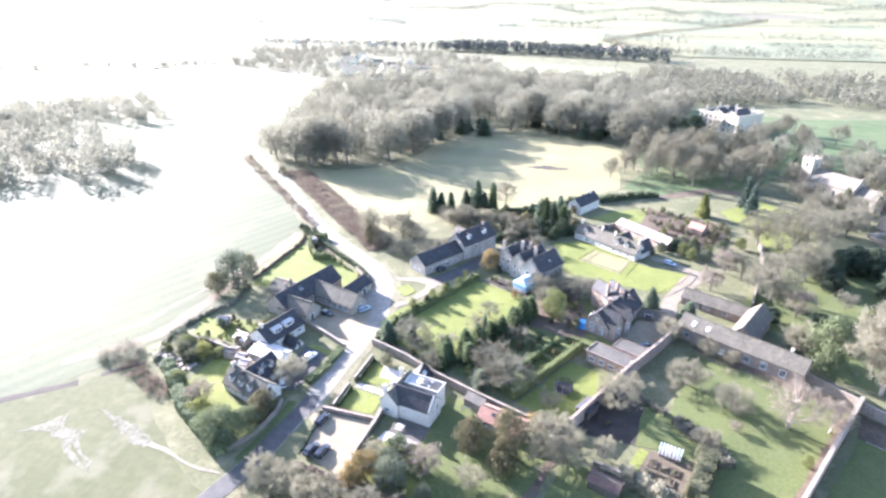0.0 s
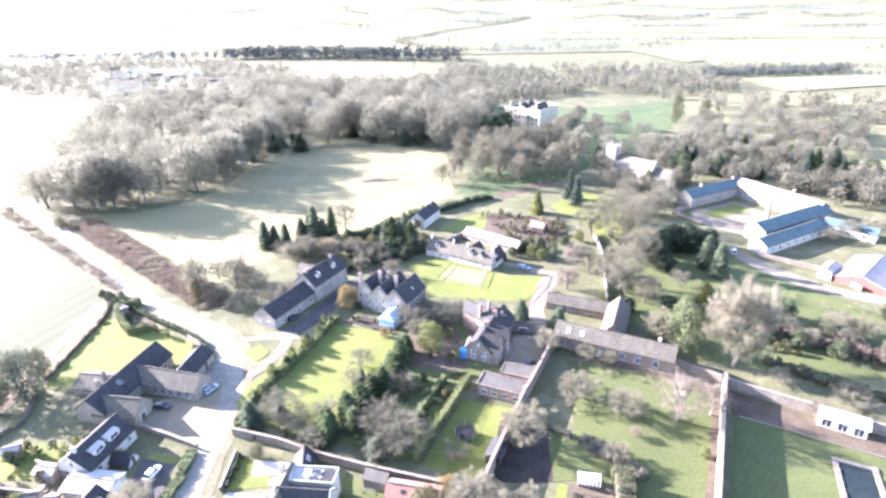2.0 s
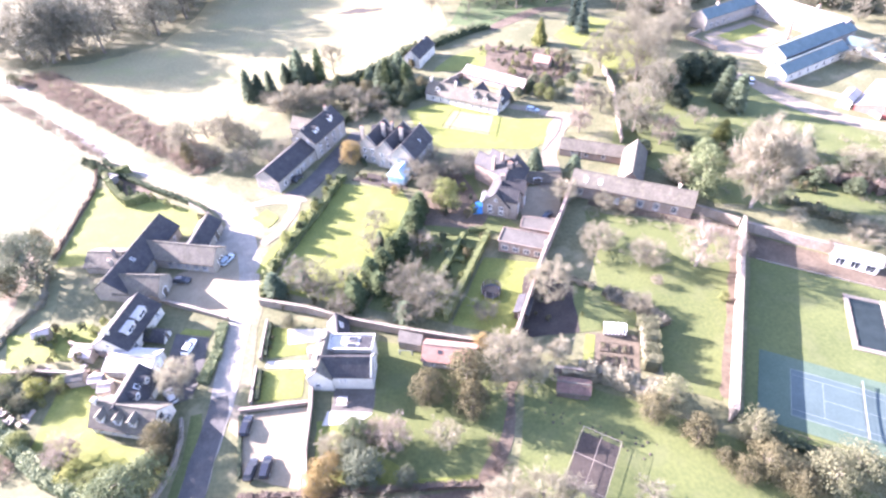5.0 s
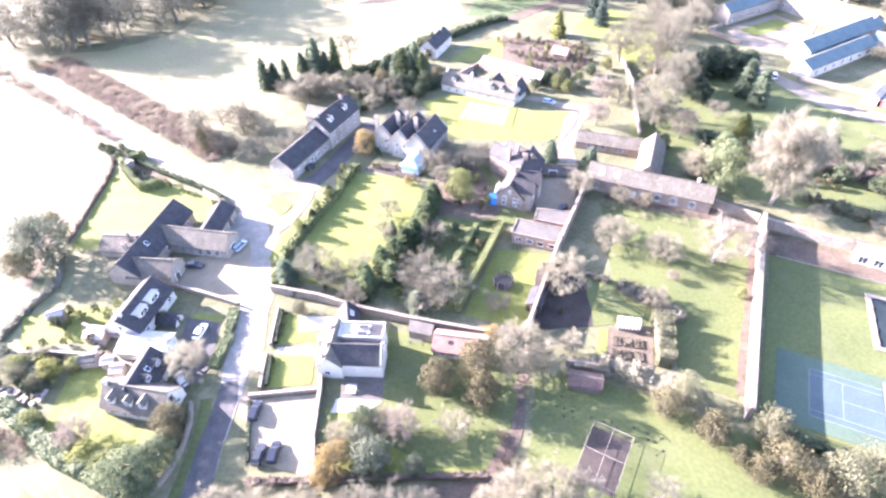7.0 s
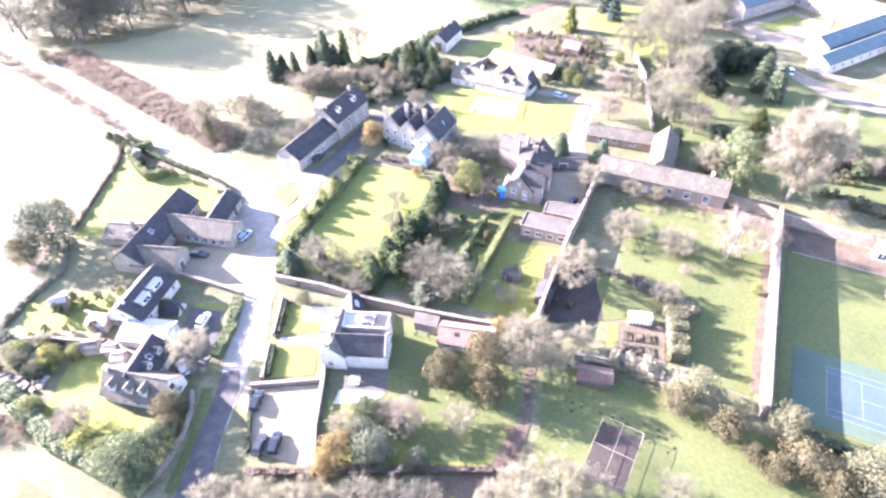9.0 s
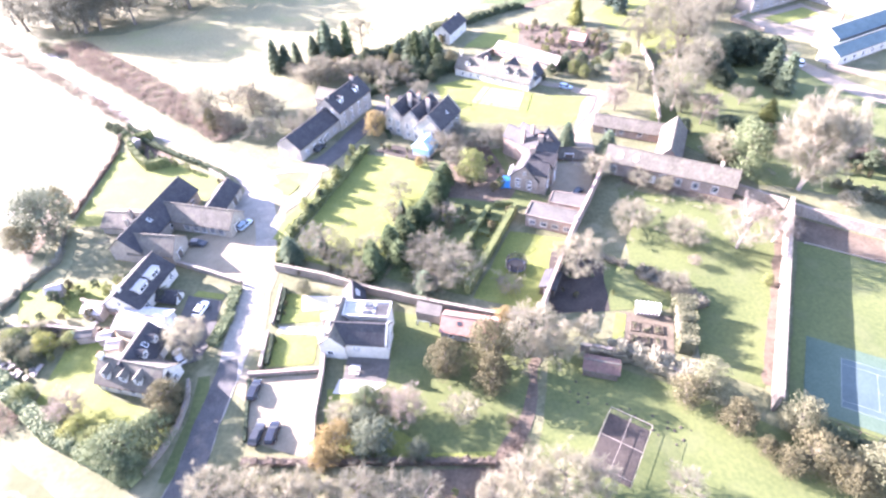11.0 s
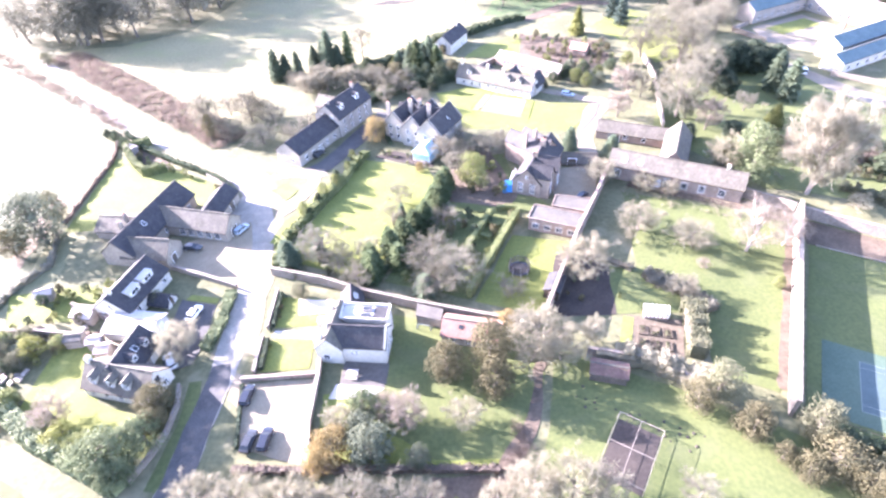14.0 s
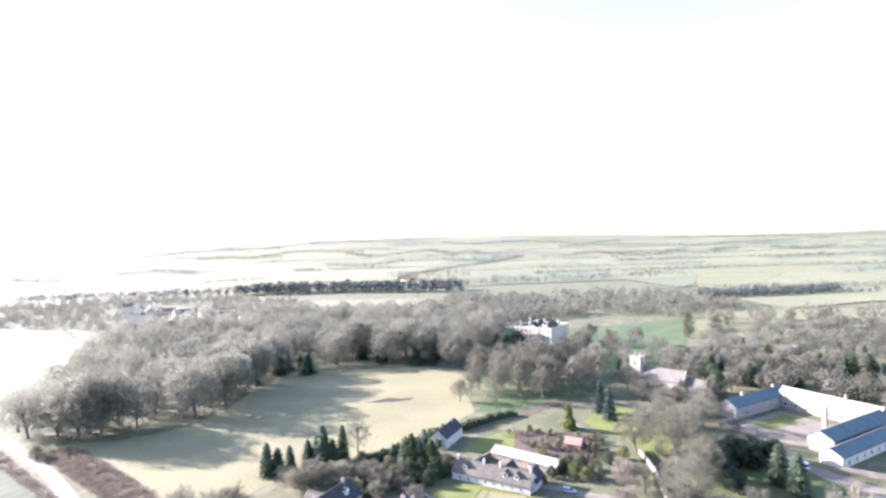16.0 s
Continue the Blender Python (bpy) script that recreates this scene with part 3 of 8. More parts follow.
patch("flower_bed", [(-12, 147.5), (-1, 141), (-0.8, 137.5), (-11, 141.5), (-17, 144.5)], 0.1, SOIL, "dark soil bed by a stone house", "flower bed")
patch("lawn", [(16.8, 106.7), (31, 102), (19, 81.5), (6.8, 86.5)], 0.05, LAWN, "mown lawn with a trampoline", "lawn")
# Dark grass colour here paints the shade between the hedges.
patch("dark_border", [(3.5, 117), (18.5, 114.5), (6, 87), (-12, 93.5), (-6.5, 104)], 0.045, LAWN_SHADE, "shade-toned grass and beds between hedges", "border")
patch("lawn", [(46, 121), (60, 115.5), (80.5, 106), (68, 82), (55.5, 61.5), (46.5, 66), (49, 77), (50.5, 82), (41, 92.5)], 0.05, LAWN_SHADE, "broad mown orchard lawn in a walled garden", "lawn")
ribbon("flower_bed", [(79, 104), (68, 83.5), (56.5, 62)], [2.4, 2.6, 2.4], 0.09, MULCH, "leafy brown border under a wall", "flower bed", 0.35)
ribbon("flower_bed", [(48, 124.5), (60, 118.3), (72, 112.8), (80, 107.5)], [2.5, 3, 4, 4], 0.09, MULCH, "brown border below an old range", "flower bed", 0.4)
patch("lawn", [(84, 106), (103, 93), (118, 82), (110, 68), (96, 50), (76, 46), (57, 57)], 0.05, LAWN_SHADE, "wide lawn inside a garden wall", "lawn")
patch("flower_bed", [(82.5, 106.5), (103, 92.8), (118, 82.5), (114, 77.5), (99.3, 86.3), (79.3, 98.3)], 0.09, MULCH, "broad bare brown border below a wall", "flower bed")
patch("lawn", [(20.3, 73.5), (44, 60.9), (72, 42), (60, 30), (15, 40), (14, 48)], 0.05, LAWN_SHADE, "open mown paddock lawn", "lawn")
patch("lawn", [(-9.5, 84), (12, 77), (17.5, 68), (12, 52), (-2, 53), (-16, 62), (-9.8, 68)], 0.05, LAWN_SHADE, "shade-toned lawn behind a white house", "lawn")
patch("soil_bed", [(-2.5, 50), (7, 50), (7.4, 44.6), (-3, 45)], 0.07, MULCH, "bare brown plot below a hedge", "vegetable bed")
ribbon("flower_bed", [(17.2, 70.5), (15.2, 62.5), (12.9, 57), (9.5, 51.3), (7.5, 47)], [1.8, 2.0, 2.2, 3, 3], 0.09, MULCH, "reddish leafy garden bank", "flower bed", 0.4)
patch("lawn", [(0.8, 184), (17, 189.5), (29.5, 177), (34, 173), (50, 170), (44, 158), (39.5, 153), (9.4, 158.6), (4, 170)], 0.05, LAWN, "sunlit front lawn of a white house", "lawn")
patch("pony_pen", [(16.9, 181.2), (30.2, 175.5), (26.6, 163.4), (12.1, 170.6)], 0.08, PASTURE, "pale fenced square of dry grass", "pen", 0.1)
# Real dark soil; the brick wall's shade is in its colour too.
patch("soil_bed", [(25, 99), (29, 101.5), (36, 96), (34.6, 89), (33.5, 81), (23, 80.5), (20, 82)], 0.07, SOIL, "dug kitchen garden soil, darkened for wall shade", "vegetable bed")
patch("kitchen_verge", [(36, 96), (40.5, 93), (49, 85), (47.5, 80), (33.5, 81), (34.6, 89)], 0.065, LAWN_SHADE, "rough grass beside kitchen garden soil", "lawn", 0.3)
# Takes the shaded lawn colour for the dark ground below the shrubs.
patch("garden_ground", [(2, 131), (5, 140), (19, 143), (20, 131), (27, 117), (18.5, 114.5), (3.5, 117)], 0.045, LAWN_SHADE, "shade-toned grass between shrubs below a stone house", "lawn", 0.5)
patch("kitchen_beds", [(34.5, 80.5), (45.5, 78.5), (42.5, 69.5), (33.5, 72.5)], 0.11, DRY_SOIL, "dry tan kitchen garden ground", "vegetable bed", 0.1)
ribbon("grass_strip", [(35.5, 80), (33.2, 73.5)], 2.0, 0.14, LAWN, "narrow grass strip by beds", "lawn", 0.08)
patch("lawn", [(-93, 152), (-75, 144.5), (-57, 133.5), (-52, 125), (-60, 125.5), (-66, 126), (-78, 117), (-91, 117)], 0.05, LAWN, "sunlit lawn behind a barn", "lawn")
patch("park_green", [(28, 330), (34, 300), (24, 262), (40, 254), (68, 268), (100, 300), (132, 300), (150, 345), (110, 400), (66, 400), (30, 345)], 0.025, PARK_GRASS, "green grass toned dark for shade below park trees", "lawn", 0.8, 8)
patch("wild_garden", [(62, 150), (80, 120), (100, 112), (132, 108), (150, 130), (128, 172), (118, 190), (96, 200), (74, 176)], 0.04, LAWN_SHADE, "rough green grass in a wild garden", "lawn", 0.8, 6)
patch("lawn", [(-92, 95), (-76, 97.5), (-67, 92), (-69, 87), (-88, 86)], 0.05, LAWN, "sunlit back garden lawn", "lawn")
patch("lawn", [(-74, 79), (-66, 80), (-64.5, 71), (-60, 66.5), (-53, 64), (-47, 62), (-48, 56), (-56, 54.5), (-66, 59), (-74, 66)], 0.05, LAWN, "bright sloping cottage lawn", "lawn")
patch("back_yard", [(-64, 84), (-58, 79.5), (-62, 70), (-70, 72), (-71, 80)], 0.045, GRAVEL, "cluttered pale back yard", "yard", 0.5)
patch("lawn", [(-52, 92.5), (-46, 91), (-46, 89.5), (-53, 91)], 0.09, LAWN, "strip of grass by a drive", "lawn", 0.1)
patch("churchyard", [(66, 240), (84, 262), (100, 246), (98, 205), (80, 200), (76, 218)], 0.04, LAWN, "bright grass with long tree shadows", "lawn", 0.6)
patch("lawn", [(12, 214), (20, 226), (36, 236), (33, 216), (26, 212)], 0.05, LAWN, "bright lawn behind a cottage", "lawn", 0.4)
patch("soil_bed", [(26, 212), (36, 236), (62, 225), (66, 205), (48, 192), (40, 204)], 0.045, MULCH, "brown shrubby garden ground", "border", 0.6)
patch("courtyard", [(127.5, 229), (153, 240.5), (160.5, 220), (143, 211.5)], 0.06, TRACK, "pale gravel stable courtyard", "yard", 0.2)
patch("court_lawn", [(131.5, 227), (151.6, 236), (154.5, 227.6), (135, 219.6)], 0.12, LAWN, "green lawn inside a courtyard", "lawn", 0.1)
patch("court_apron", [(127, 228), (143, 210), (138, 200), (125, 213)], 0.055, TRACK, "pale forecourt of a stable range", "yard", 0.5)


# ---- building parts ----
shared = {}


def shared_part(key, name, build, material, parent, m, label=""):
    """An object on a mesh that alike parts share."""
    if key not in shared:
        bm = bmesh.new()
        build(bm)
        bmesh.ops.recalc_face_normals(bm, faces=bm.faces[:])
        me = bpy.data.meshes.new(name)
        bm.to_mesh(me)
        bm.free()
        me.materials.append(material)
        shared[key] = me
    ob = new(name, shared[key])
    ob.parent = parent
    ob.matrix_basis = m
    if label:
        tagged(ob, label)
    return ob


def window(parent, m, w=1.0, h=1.2, frame_mat=None, bars=1):
    """A window whose frame stands a little proud of the wall, its pane set back in it. m: the middle of its foot, y pointing out."""
    fm = frame_mat or WHITE_PAINT

    def build_frame(bm):
        t = 0.09
        add_box(bm, (-w / 2, -0.1, 0), (-w / 2 + t, 0.05, h))
        add_box(bm, (w / 2 - t, -0.1, 0), (w / 2, 0.05, h))
        add_box(bm, (-w / 2 + t, -0.1, h - t), (w / 2 - t, 0.05, h))
        add_box(bm, (-w / 2 + t, -0.1, 0), (w / 2 - t, 0.05, t))
        for k in range(bars):
            x = -w / 2 + w * (k + 1) / (bars + 1)
            add_box(bm, (x - 0.035, -0.1, t), (x + 0.035, 0.045, h - t))

    def build_pane(bm):
        add_box(bm, (-w / 2 + 0.09, -0.09, 0.09), (w / 2 - 0.09, 0.02, h - 0.09))

    def build_sill(bm):
        add_box(bm, (-w / 2 - 0.1, -0.1, -0.1), (w / 2 + 0.1, 0.14, -0.004))

    f = shared_part(("frame", w, h, fm.name, bars), "window", build_frame, fm, parent, m)
    shared_part(("pane", w, h), "pane", build_pane, PANE, f, Matrix())
    shared_part(("sill", w), "sill", build_sill, STONE_PALE, f, Matrix())
    return f


def door(parent, m, material, w=1.0, h=2.05):
    def build(bm):
        add_box(bm, (-w / 2, -0.1, 0.05), (w / 2, 0.03, h))

    def build_frame(bm):
        add_box(bm, (-w / 2 - 0.1, -0.1, 0), (-w / 2, 0.06, h + 0.1))
        add_box(bm, (w / 2, -0.1, 0), (w / 2 + 0.1, 0.06, h + 0.1))
        add_box(bm, (-w / 2, -0.1, h), (w / 2, 0.06, h + 0.1))

    d = shared_part(("door", w, h, material.name), "door", build, material, parent, m)
    shared_part(("door_frame", w, h), "door_frame", build_frame, WHITE_PAINT, d, Matrix())


def chimney(parent, x, y, z0, z1, rz=0, w=0.9, d=0.65, material=None, pots=2):
    bm = bmesh.new()
    m = pose(x, y, 0, 0, 0, rz)
    add_box(bm, (-w / 2, -d / 2, z0), (w / 2, d / 2, z1), m)
    add_box(bm, (-w / 2 - 0.07, -d / 2 - 0.07, z1), (w / 2 + 0.07, d / 2 + 0.07, z1 + 0.16), m)
    c = part("chimney", bm, material or STONE, parent)
    for k in range(pots):
        off = (k - (pots - 1) / 2) * 0.42
        bm = bmesh.new()
        add_cyl(bm, 0, 0, z1 + 0.16, z1 + 0.62, 0.15, 0.12, 8)
        bmesh.ops.translate(bm, verts=bm.verts[:], vec=m @ Vector((off, 0, 0)))
        part("chimney_pot", bm, CHIMNEY_POT, c)


class Block:
    """One gabled range of a building: its ridge runs from a to b (plan, in the parent's frame); u runs along it, n to its left."""

    def __init__(self, parent, a, b, width, eave, ridge, wall, roof, over=0.35, z0=0.0, hip=0.0, thick=0.16, verge=0.25, parapet=None):
        ox, oy = parent.location.x, parent.location.y
        self.parent, self.eave, self.ridge, self.width = parent, eave, ridge, width
        self.a = Vector((a[0] - ox, a[1] - oy, 0))
        self.b = Vector((b[0] - ox, b[1] - oy, 0))
        self.u = (self.b - self.a).normalized()
        self.n = Vector((-self.u.y, self.u.x, 0))
        self.length = (self.b - self.a).length
        self.rz = math.degrees(math.atan2(self.u.y, self.u.x))
        self.roof_mat, self.wall_mat, self.wall = roof, wall, None
        h = width / 2
        bm = bmesh.new()
        pent = [(-h, z0), (h, z0), (h, eave), (0, ridge), (-h, eave)]
        if hip:
            pent = [(-h, z0), (h, z0), (h, eave), (-h, eave)]
        add_prism(bm, [self.a + self.n * s + Vector((0, 0, z)) for s, z in pent], self.b - self.a)
        self.wall = part("wall", bm, wall, parent)
        slope = (ridge - eave) / h
        lift = 0.03
        for side in (1, -1):
            bm = bmesh.new()
            top0, top1 = -verge + hip, self.length + verge - hip
            lo0, lo1 = -verge, self.length + verge
            so = h + over
            zt, ze = ridge + lift, eave - over * slope + lift
            ring = [self.at(top0, 0, zt), self.at(top1, 0, zt), self.at(lo1, side * so, ze), self.at(lo0, side * so, ze)]
            add_prism(bm, ring, (0, 0, thick))
            part("roof", bm, roof, parent)
            bm = bmesh.new()
            add_box(bm, (lo0, -0.06, 0), (lo1, 0.06, 0.12), self.frame_m(0, side * (so + 0.06), ze - 0.06))
            part("gutter", bm, DARK_WOOD, parent)
        if hip:
            for end, sgn in ((0, -1), (self.length, 1)):
                bm = bmesh.new()
                so = h + over
                ring = [self.at(end - sgn * (hip - verge) if sgn > 0 else end + hip - verge, 0, ridge + lift), self.at(end + sgn * verge, so, eave - over * slope + lift), self.at(end + sgn * verge, -so, eave - over * slope + lift)]
                add_prism(bm, ring, (0, 0, thick))
                part("hip_roof", bm, roof, parent)
        bm = bmesh.new()
        add_box(bm, (-verge + hip, -0.14, 0), (self.length + verge - hip, 0.14, 0.12), self.frame_m(0, 0, ridge + lift + thick - 0.03))
        part("ridge_tiles", bm, STONE_TILE if roof is not SLATE else SLATE, parent)
        if parapet:
            for end in (-0.12, self.length - 0.18):
                bm = bmesh.new()
                e = eave - 0.2
                ring = [self.at(end, -h - 0.15, e), self.at(end, h + 0.15, e), self.at(end, h + 0.15, eave + 0.45), self.at(end, 0, ridge + 0.5), self.at(end, -h - 0.15, eave + 0.45)]
                add_prism(bm, ring, self.u * 0.3)
                part("gable_coping", bm, parapet, parent)

    def at(self, u, n, z):
        return self.a + self.u * u + self.n * n + Vector((0, 0, z))

    def frame_m(self, u, n, z, turn=0):
        p = self.at(u, n, z)
        return pose(p.x, p.y, p.z, 0, 0, self.rz + turn)

    def face(self, side, u, z):
        """The pose of an opening on a wall: sides L and R along the ridge, A and B the gable ends."""
        h = self.width / 2
        if side == "L":
            return self.frame_m(u, h, z, 0)
        if side == "R":
            return self.frame_m(u, -h, z, 180)
        if side == "A":
            return self.frame_m(0, u, z, 90)
        return self.frame_m(self.length, u, z, -90)

    def windows(self, side, us, zs, w=1.0, h=1.2, frame_mat=None, bars=1):
        for u in us:
            for z in zs:
                window(self.parent, self.face(side, u, z), w, h, frame_mat, bars)

    def door(self, side, u, material, w=1.0, h=2.05):
        door(self.parent, self.face(side, u, 0.02), material, w, h)

    def chimney(self, u, n=0.0, up=1.4, w=0.9, material=None, pots=2):
        p = self.at(u, n, 0)
        z = self.ridge - abs(n) * (self.ridge - self.eave) / (self.width / 2)
        chimney(self.parent, p.x, p.y, z - 0.5, self.ridge + up, self.rz + 90, w, 0.65, material or self.wall_mat, pots)

    def rooflight(self, side, u, down, w=0.9, h=1.2, frame_mat=None, glass=None):
        """A window in the slope, its middle `down` metres of plan from the ridge."""
        sgn = 1 if side == "L" else -1
        slope = (self.ridge - self.eave) / (self.width / 2)
        p = self.at(u, sgn * down, self.ridge - down * slope + 0.19)
        tilt = math.degrees(math.atan(slope))
        m = pose(p.x, p.y, p.z, 0, 0, self.rz) @ pose(0, 0, 0, -sgn * tilt)
        bm = bmesh.new()
        add_box(bm, (-w / 2, -h / 2, -0.05), (w / 2, h / 2, 0.06), m)
        f = part("rooflight", bm, frame_mat or WHITE_PAINT, self.parent)
        bm = bmesh.new()
        add_box(bm, (-w / 2 + 0.08, -h / 2 + 0.08, 0), (w / 2 - 0.08, h / 2 - 0.08, 0.075), m)
        part("pane", bm, glass or PANE, f)

    def dormer(self, side, u, w=1.7, down=None, rise=1.5, roof=None, wall=None, flat=False):
        """A small gabled or flat-topped window house on the slope."""
        sgn = 1 if side == "L" else -1
        h = self.width / 2
        slope = (self.ridge - self.eave) / h
        down = down if down is not None else h * 0.8
        zf = self.ridge - down * slope
        top = min(zf + rise, self.ridge - 0.25)
        back = max(0.2, (self.ridge - top) / slope)
        gable = 0 if flat else w * 0.4
        m = self.frame_m(u, 0, 0)
        bm = bmesh.new()
        pent = [(-w / 2, zf - 0.3), (w / 2, zf - 0.3), (w / 2, top), (0, top + gable), (-w / 2, top)]
        if flat:
            pent = [(-w / 2, zf - 0.3), (w / 2, zf - 0.3), (w / 2, top), (-w / 2, top)]
        add_prism(bm, [m @ Vector((x, sgn * down, z)) for x, z in pent], m.to_3x3() @ Vector((0, -sgn * (down - back * 0.6), 0)))
        d = part("dormer", bm, wall or self.wall_mat, self.parent)
        if flat:
            bm = bmesh.new()
            add_box(bm, (-w / 2 - 0.15, min(sgn * (down + 0.2), sgn * back * 0.7), top), (w / 2 + 0.15, max(sgn * (down + 0.2), sgn * back * 0.7), top + 0.12), m)
            part("dormer_roof", bm, roof or FELT, d)
        else:
            for s in (1, -1):
                bm = bmesh.new()
                k = gable / (w / 2)
                e = w / 2 + 0.18
                ring = [m @ Vector((0, sgn * (down + 0.2), top + gable + 0.02)), m @ Vector((s * e, sgn * (down + 0.2), top + gable - e * k + 0.02)), m @ Vector((s * e, sgn * back * 0.5, top + gable - e * k + 0.02)), m @ Vector((0, sgn * back * 0.2, top + gable + 0.02))]
                add_prism(bm, ring, (0, 0, 0.1))
                part("dormer_roof", bm, roof or self.roof_mat, d)
        p = self.at(u, sgn * down, zf + 0.15)
        window(d, pose(p.x, p.y, p.z, 0, 0, self.rz + (0 if sgn > 0 else 180)), w * 0.68, max(0.6, top - zf - 0.25))


def flat_block(parent, pts, z0, z1, wall, roof, name="wall", lip=0.25, roof_name="roof"):
    """A flat-roofed box on a plan polygon, its roof sheet inside a low lip."""
    ox, oy = parent.location.x, parent.location.y
    ring = [(x - ox, y - oy) for x, y in pts]
    cx, cy = sum(p[0] for p in ring) / len(ring), sum(p[1] for p in ring) / len(ring)
    bm = bmesh.new()
    add_prism(bm, [(x, y, z0) for x, y in ring], (0, 0, z1 - z0))
    part(name, bm, wall, parent)
    bm = bmesh.new()
    grow = [((x - cx) * 1.03 + cx, (y - cy) * 1.03 + cy) for x, y in ring]
    add_prism(bm, [(x, y, z1 + 0.003) for x, y in grow], (0, 0, 0.14))
    r = part(roof_name, bm, roof, parent)
    if lip:
        for i, p in enumerate(grow):
            q = grow[(i + 1) % len(grow)]
            d = Vector((q[0] - p[0], q[1] - p[1], 0))
            bm = bmesh.new()
            add_box(bm, (0.01, -0.1, 0), (d.length - 0.01, 0.1, lip), pose(p[0], p[1], z1 + 0.145, 0, 0, math.degrees(math.atan2(d.y, d.x))))
            part("coping", bm, wall, parent)
    return r


def spread(length, count, margin=1.5):
    return [margin + (length - 2 * margin) * (i + 0.5) / count for i in range(count)]


# ---- the converted barn ----
barn = thing("barn_house", -63, 112, "long converted stone barn with dark slate roofs and wings", "house")
k = Block(barn, (-65.2, 126.6), (-71.0, 103.1), 8.0, 3.4, 6.8, STONE, SLATE)
k.rooflight("L", 15.5, 1.6)
k.windows("L", [3, 7.5, 12.5], [1.0], 1.1, 1.3)
k.windows("R", [4, 8, 14, 19], [1.0], 1.1, 1.3)
k.windows("A", [-1.4, 1.4], [1.0, 3.4], 1.0, 1.2)
k.door("L", 10, GREY_WOOD)
k.chimney(18.5, -1.6, 1.0)
k = Block(barn, (-66.7, 117.8), (-48.1, 112.6), 6.4, 3.0, 5.7, STONE, STONE_TILE)
k.windows("R", [7.5, 9.8, 12.1, 14.4, 16.7], [0.6], 1.4, 1.8, WHITE_PAINT)
k.windows("L", [10, 15], [1.0], 1.0, 1.2)
k.door("B", 0, DARK_WOOD, 2.2, 2.2)
k = Block(barn, (-69.7, 106.2), (-59.2, 104.4), 6.6, 2.8, 5.7, STONE, STONE_TILE)
k.windows("R", [4, 7.5], [0.9], 1.2, 1.3)
k.door("B", -0.6, DARK_WOOD, 1.6, 2.1)
k.windows("L", [7.4, 9.0], [0.5], 1.0, 1.7)
k = Block(barn, (-72.2, 115.8), (-80.8, 117.2), 6.8, 2.2, 4.1, STONE, STONE_TILE)
k.windows("R", [3, 6], [0.9], 1.2, 1.3)
k.chimney(1.2, 1.0, 1.6)
small_barn = thing("small_barn", -54, 121, "small stone outbuilding with a dark slate roof", "outbuilding")
k = Block(small_barn, (-53.4, 127.2), (-55.2, 115.8), 5.4, 2.9, 5.0, STONE, SLATE)
k.door("L", 4, DARK_WOOD, 2.0, 2.1)
k.windows("L", [8.5], [1.0])
k.windows("A", [0], [1.2])

# ---- the white house with two long dormers ----
house_b = thing("cottage", -61, 91, "pale rendered cottage with dark roof and long dormers", "house")
k = Block(house_b, (-62.1, 98.7), (-65.2, 86.3), 8.2, 3.0, 6.1, RENDERED, SLATE)
k.dormer("L", 4.3, 3.2, 3.0, 1.3, LEAD_WHITE, RENDERED, True)
k.dormer("L", 8.4, 3.0, 3.0, 1.3, LEAD_WHITE, RENDERED, True)
k.windows("L", [2, 10.5], [1.0], 1.2, 1.2)
k.windows("B", [-1.8, 1.8], [0.9], 1.1, 1.2)
k.windows("B", [0], [3.3], 1.0, 1.1)
k.windows("R", [3, 8], [1.0], 1.2, 1.2)
k.chimney(11.4, 0, 1.0)
k = Block(house_b, (-61.4, 91.5), (-55.1, 90.0), 3.0, 1.0, 2.5, RENDERED, SLATE)
k.door("B", 0, DARK_WOOD)
k = Block(house_b, (-63.9, 89.8), (-69.0, 91.0), 3.4, 1.0, 2.7, RENDERED, LEAD_WHITE)
garage_b = thing("garage", -59.5, 82, "low white garage with a pale and dark pitched roof", "garage")
k = Block(garage_b, (-64.4, 83.9), (-54.6, 82.1), 5.6, 2.4, 3.3, RENDERED, LEAD_WHITE)
k.door("B", 0, WHITE_PAINT, 2.6, 2.1)

# ---- the white cottage with three dormers ----
house_c = thing("cottage", -55, 70, "whitewashed cottage with stone tile roof and gabled dormers", "house")
k = Block(house_c, (-61.9, 71.5), (-49.3, 68.2), 6.6, 2.5, 5.6, RENDERED, STONE_TILE, over=0.25)
for u in (2.4, 6.0, 9.0):
    k.dormer("R", u, 1.5, 2.6, 1.5)
k.windows("R", [1.8, 4.6, 7.4, 10.4], [0.8], 1.0, 1.1)
k.windows("B", [-1.2, 1.3], [0.8], 1.0, 1.1)
k.windows("B", [0.2], [2.9], 1.0, 1.2, DARK_WOOD)
k.chimney(0.6, 0, 0.9)
k = Block(house_c, (-57.6, 69.6), (-55.9, 79.1), 6.4, 2.7, 5.6, RENDERED, SLATE)
k.dormer("R", 3.6, 1.4, 2.4, 1.3)
k.dormer("R", 7.2, 1.4, 2.4, 1.3)
k.rooflight("R", 5.4, 1.4)
k.windows("B", [0], [0.9, 2.9], 1.0, 1.1)
k.door("R", 5.2, GREY_WOOD)

# ---- the white house with the flat middle roof ----
house_d = thing("white_house", -15, 77, "tall pale stone house with dark roof and rooflights", "house")
k = Block(house_d, (-20.5, 76.0), (-9.8, 74.6), 5.6, 4.0, 6.6, RENDERED, SLATE, over=0.12, parapet=RENDERED)
k.windows("R", [4.6, 5.5], [2.3], 0.5, 1.0)
k.windows("B", [-1.2, 1.2], [0.8, 2.6], 0.9, 1.1)
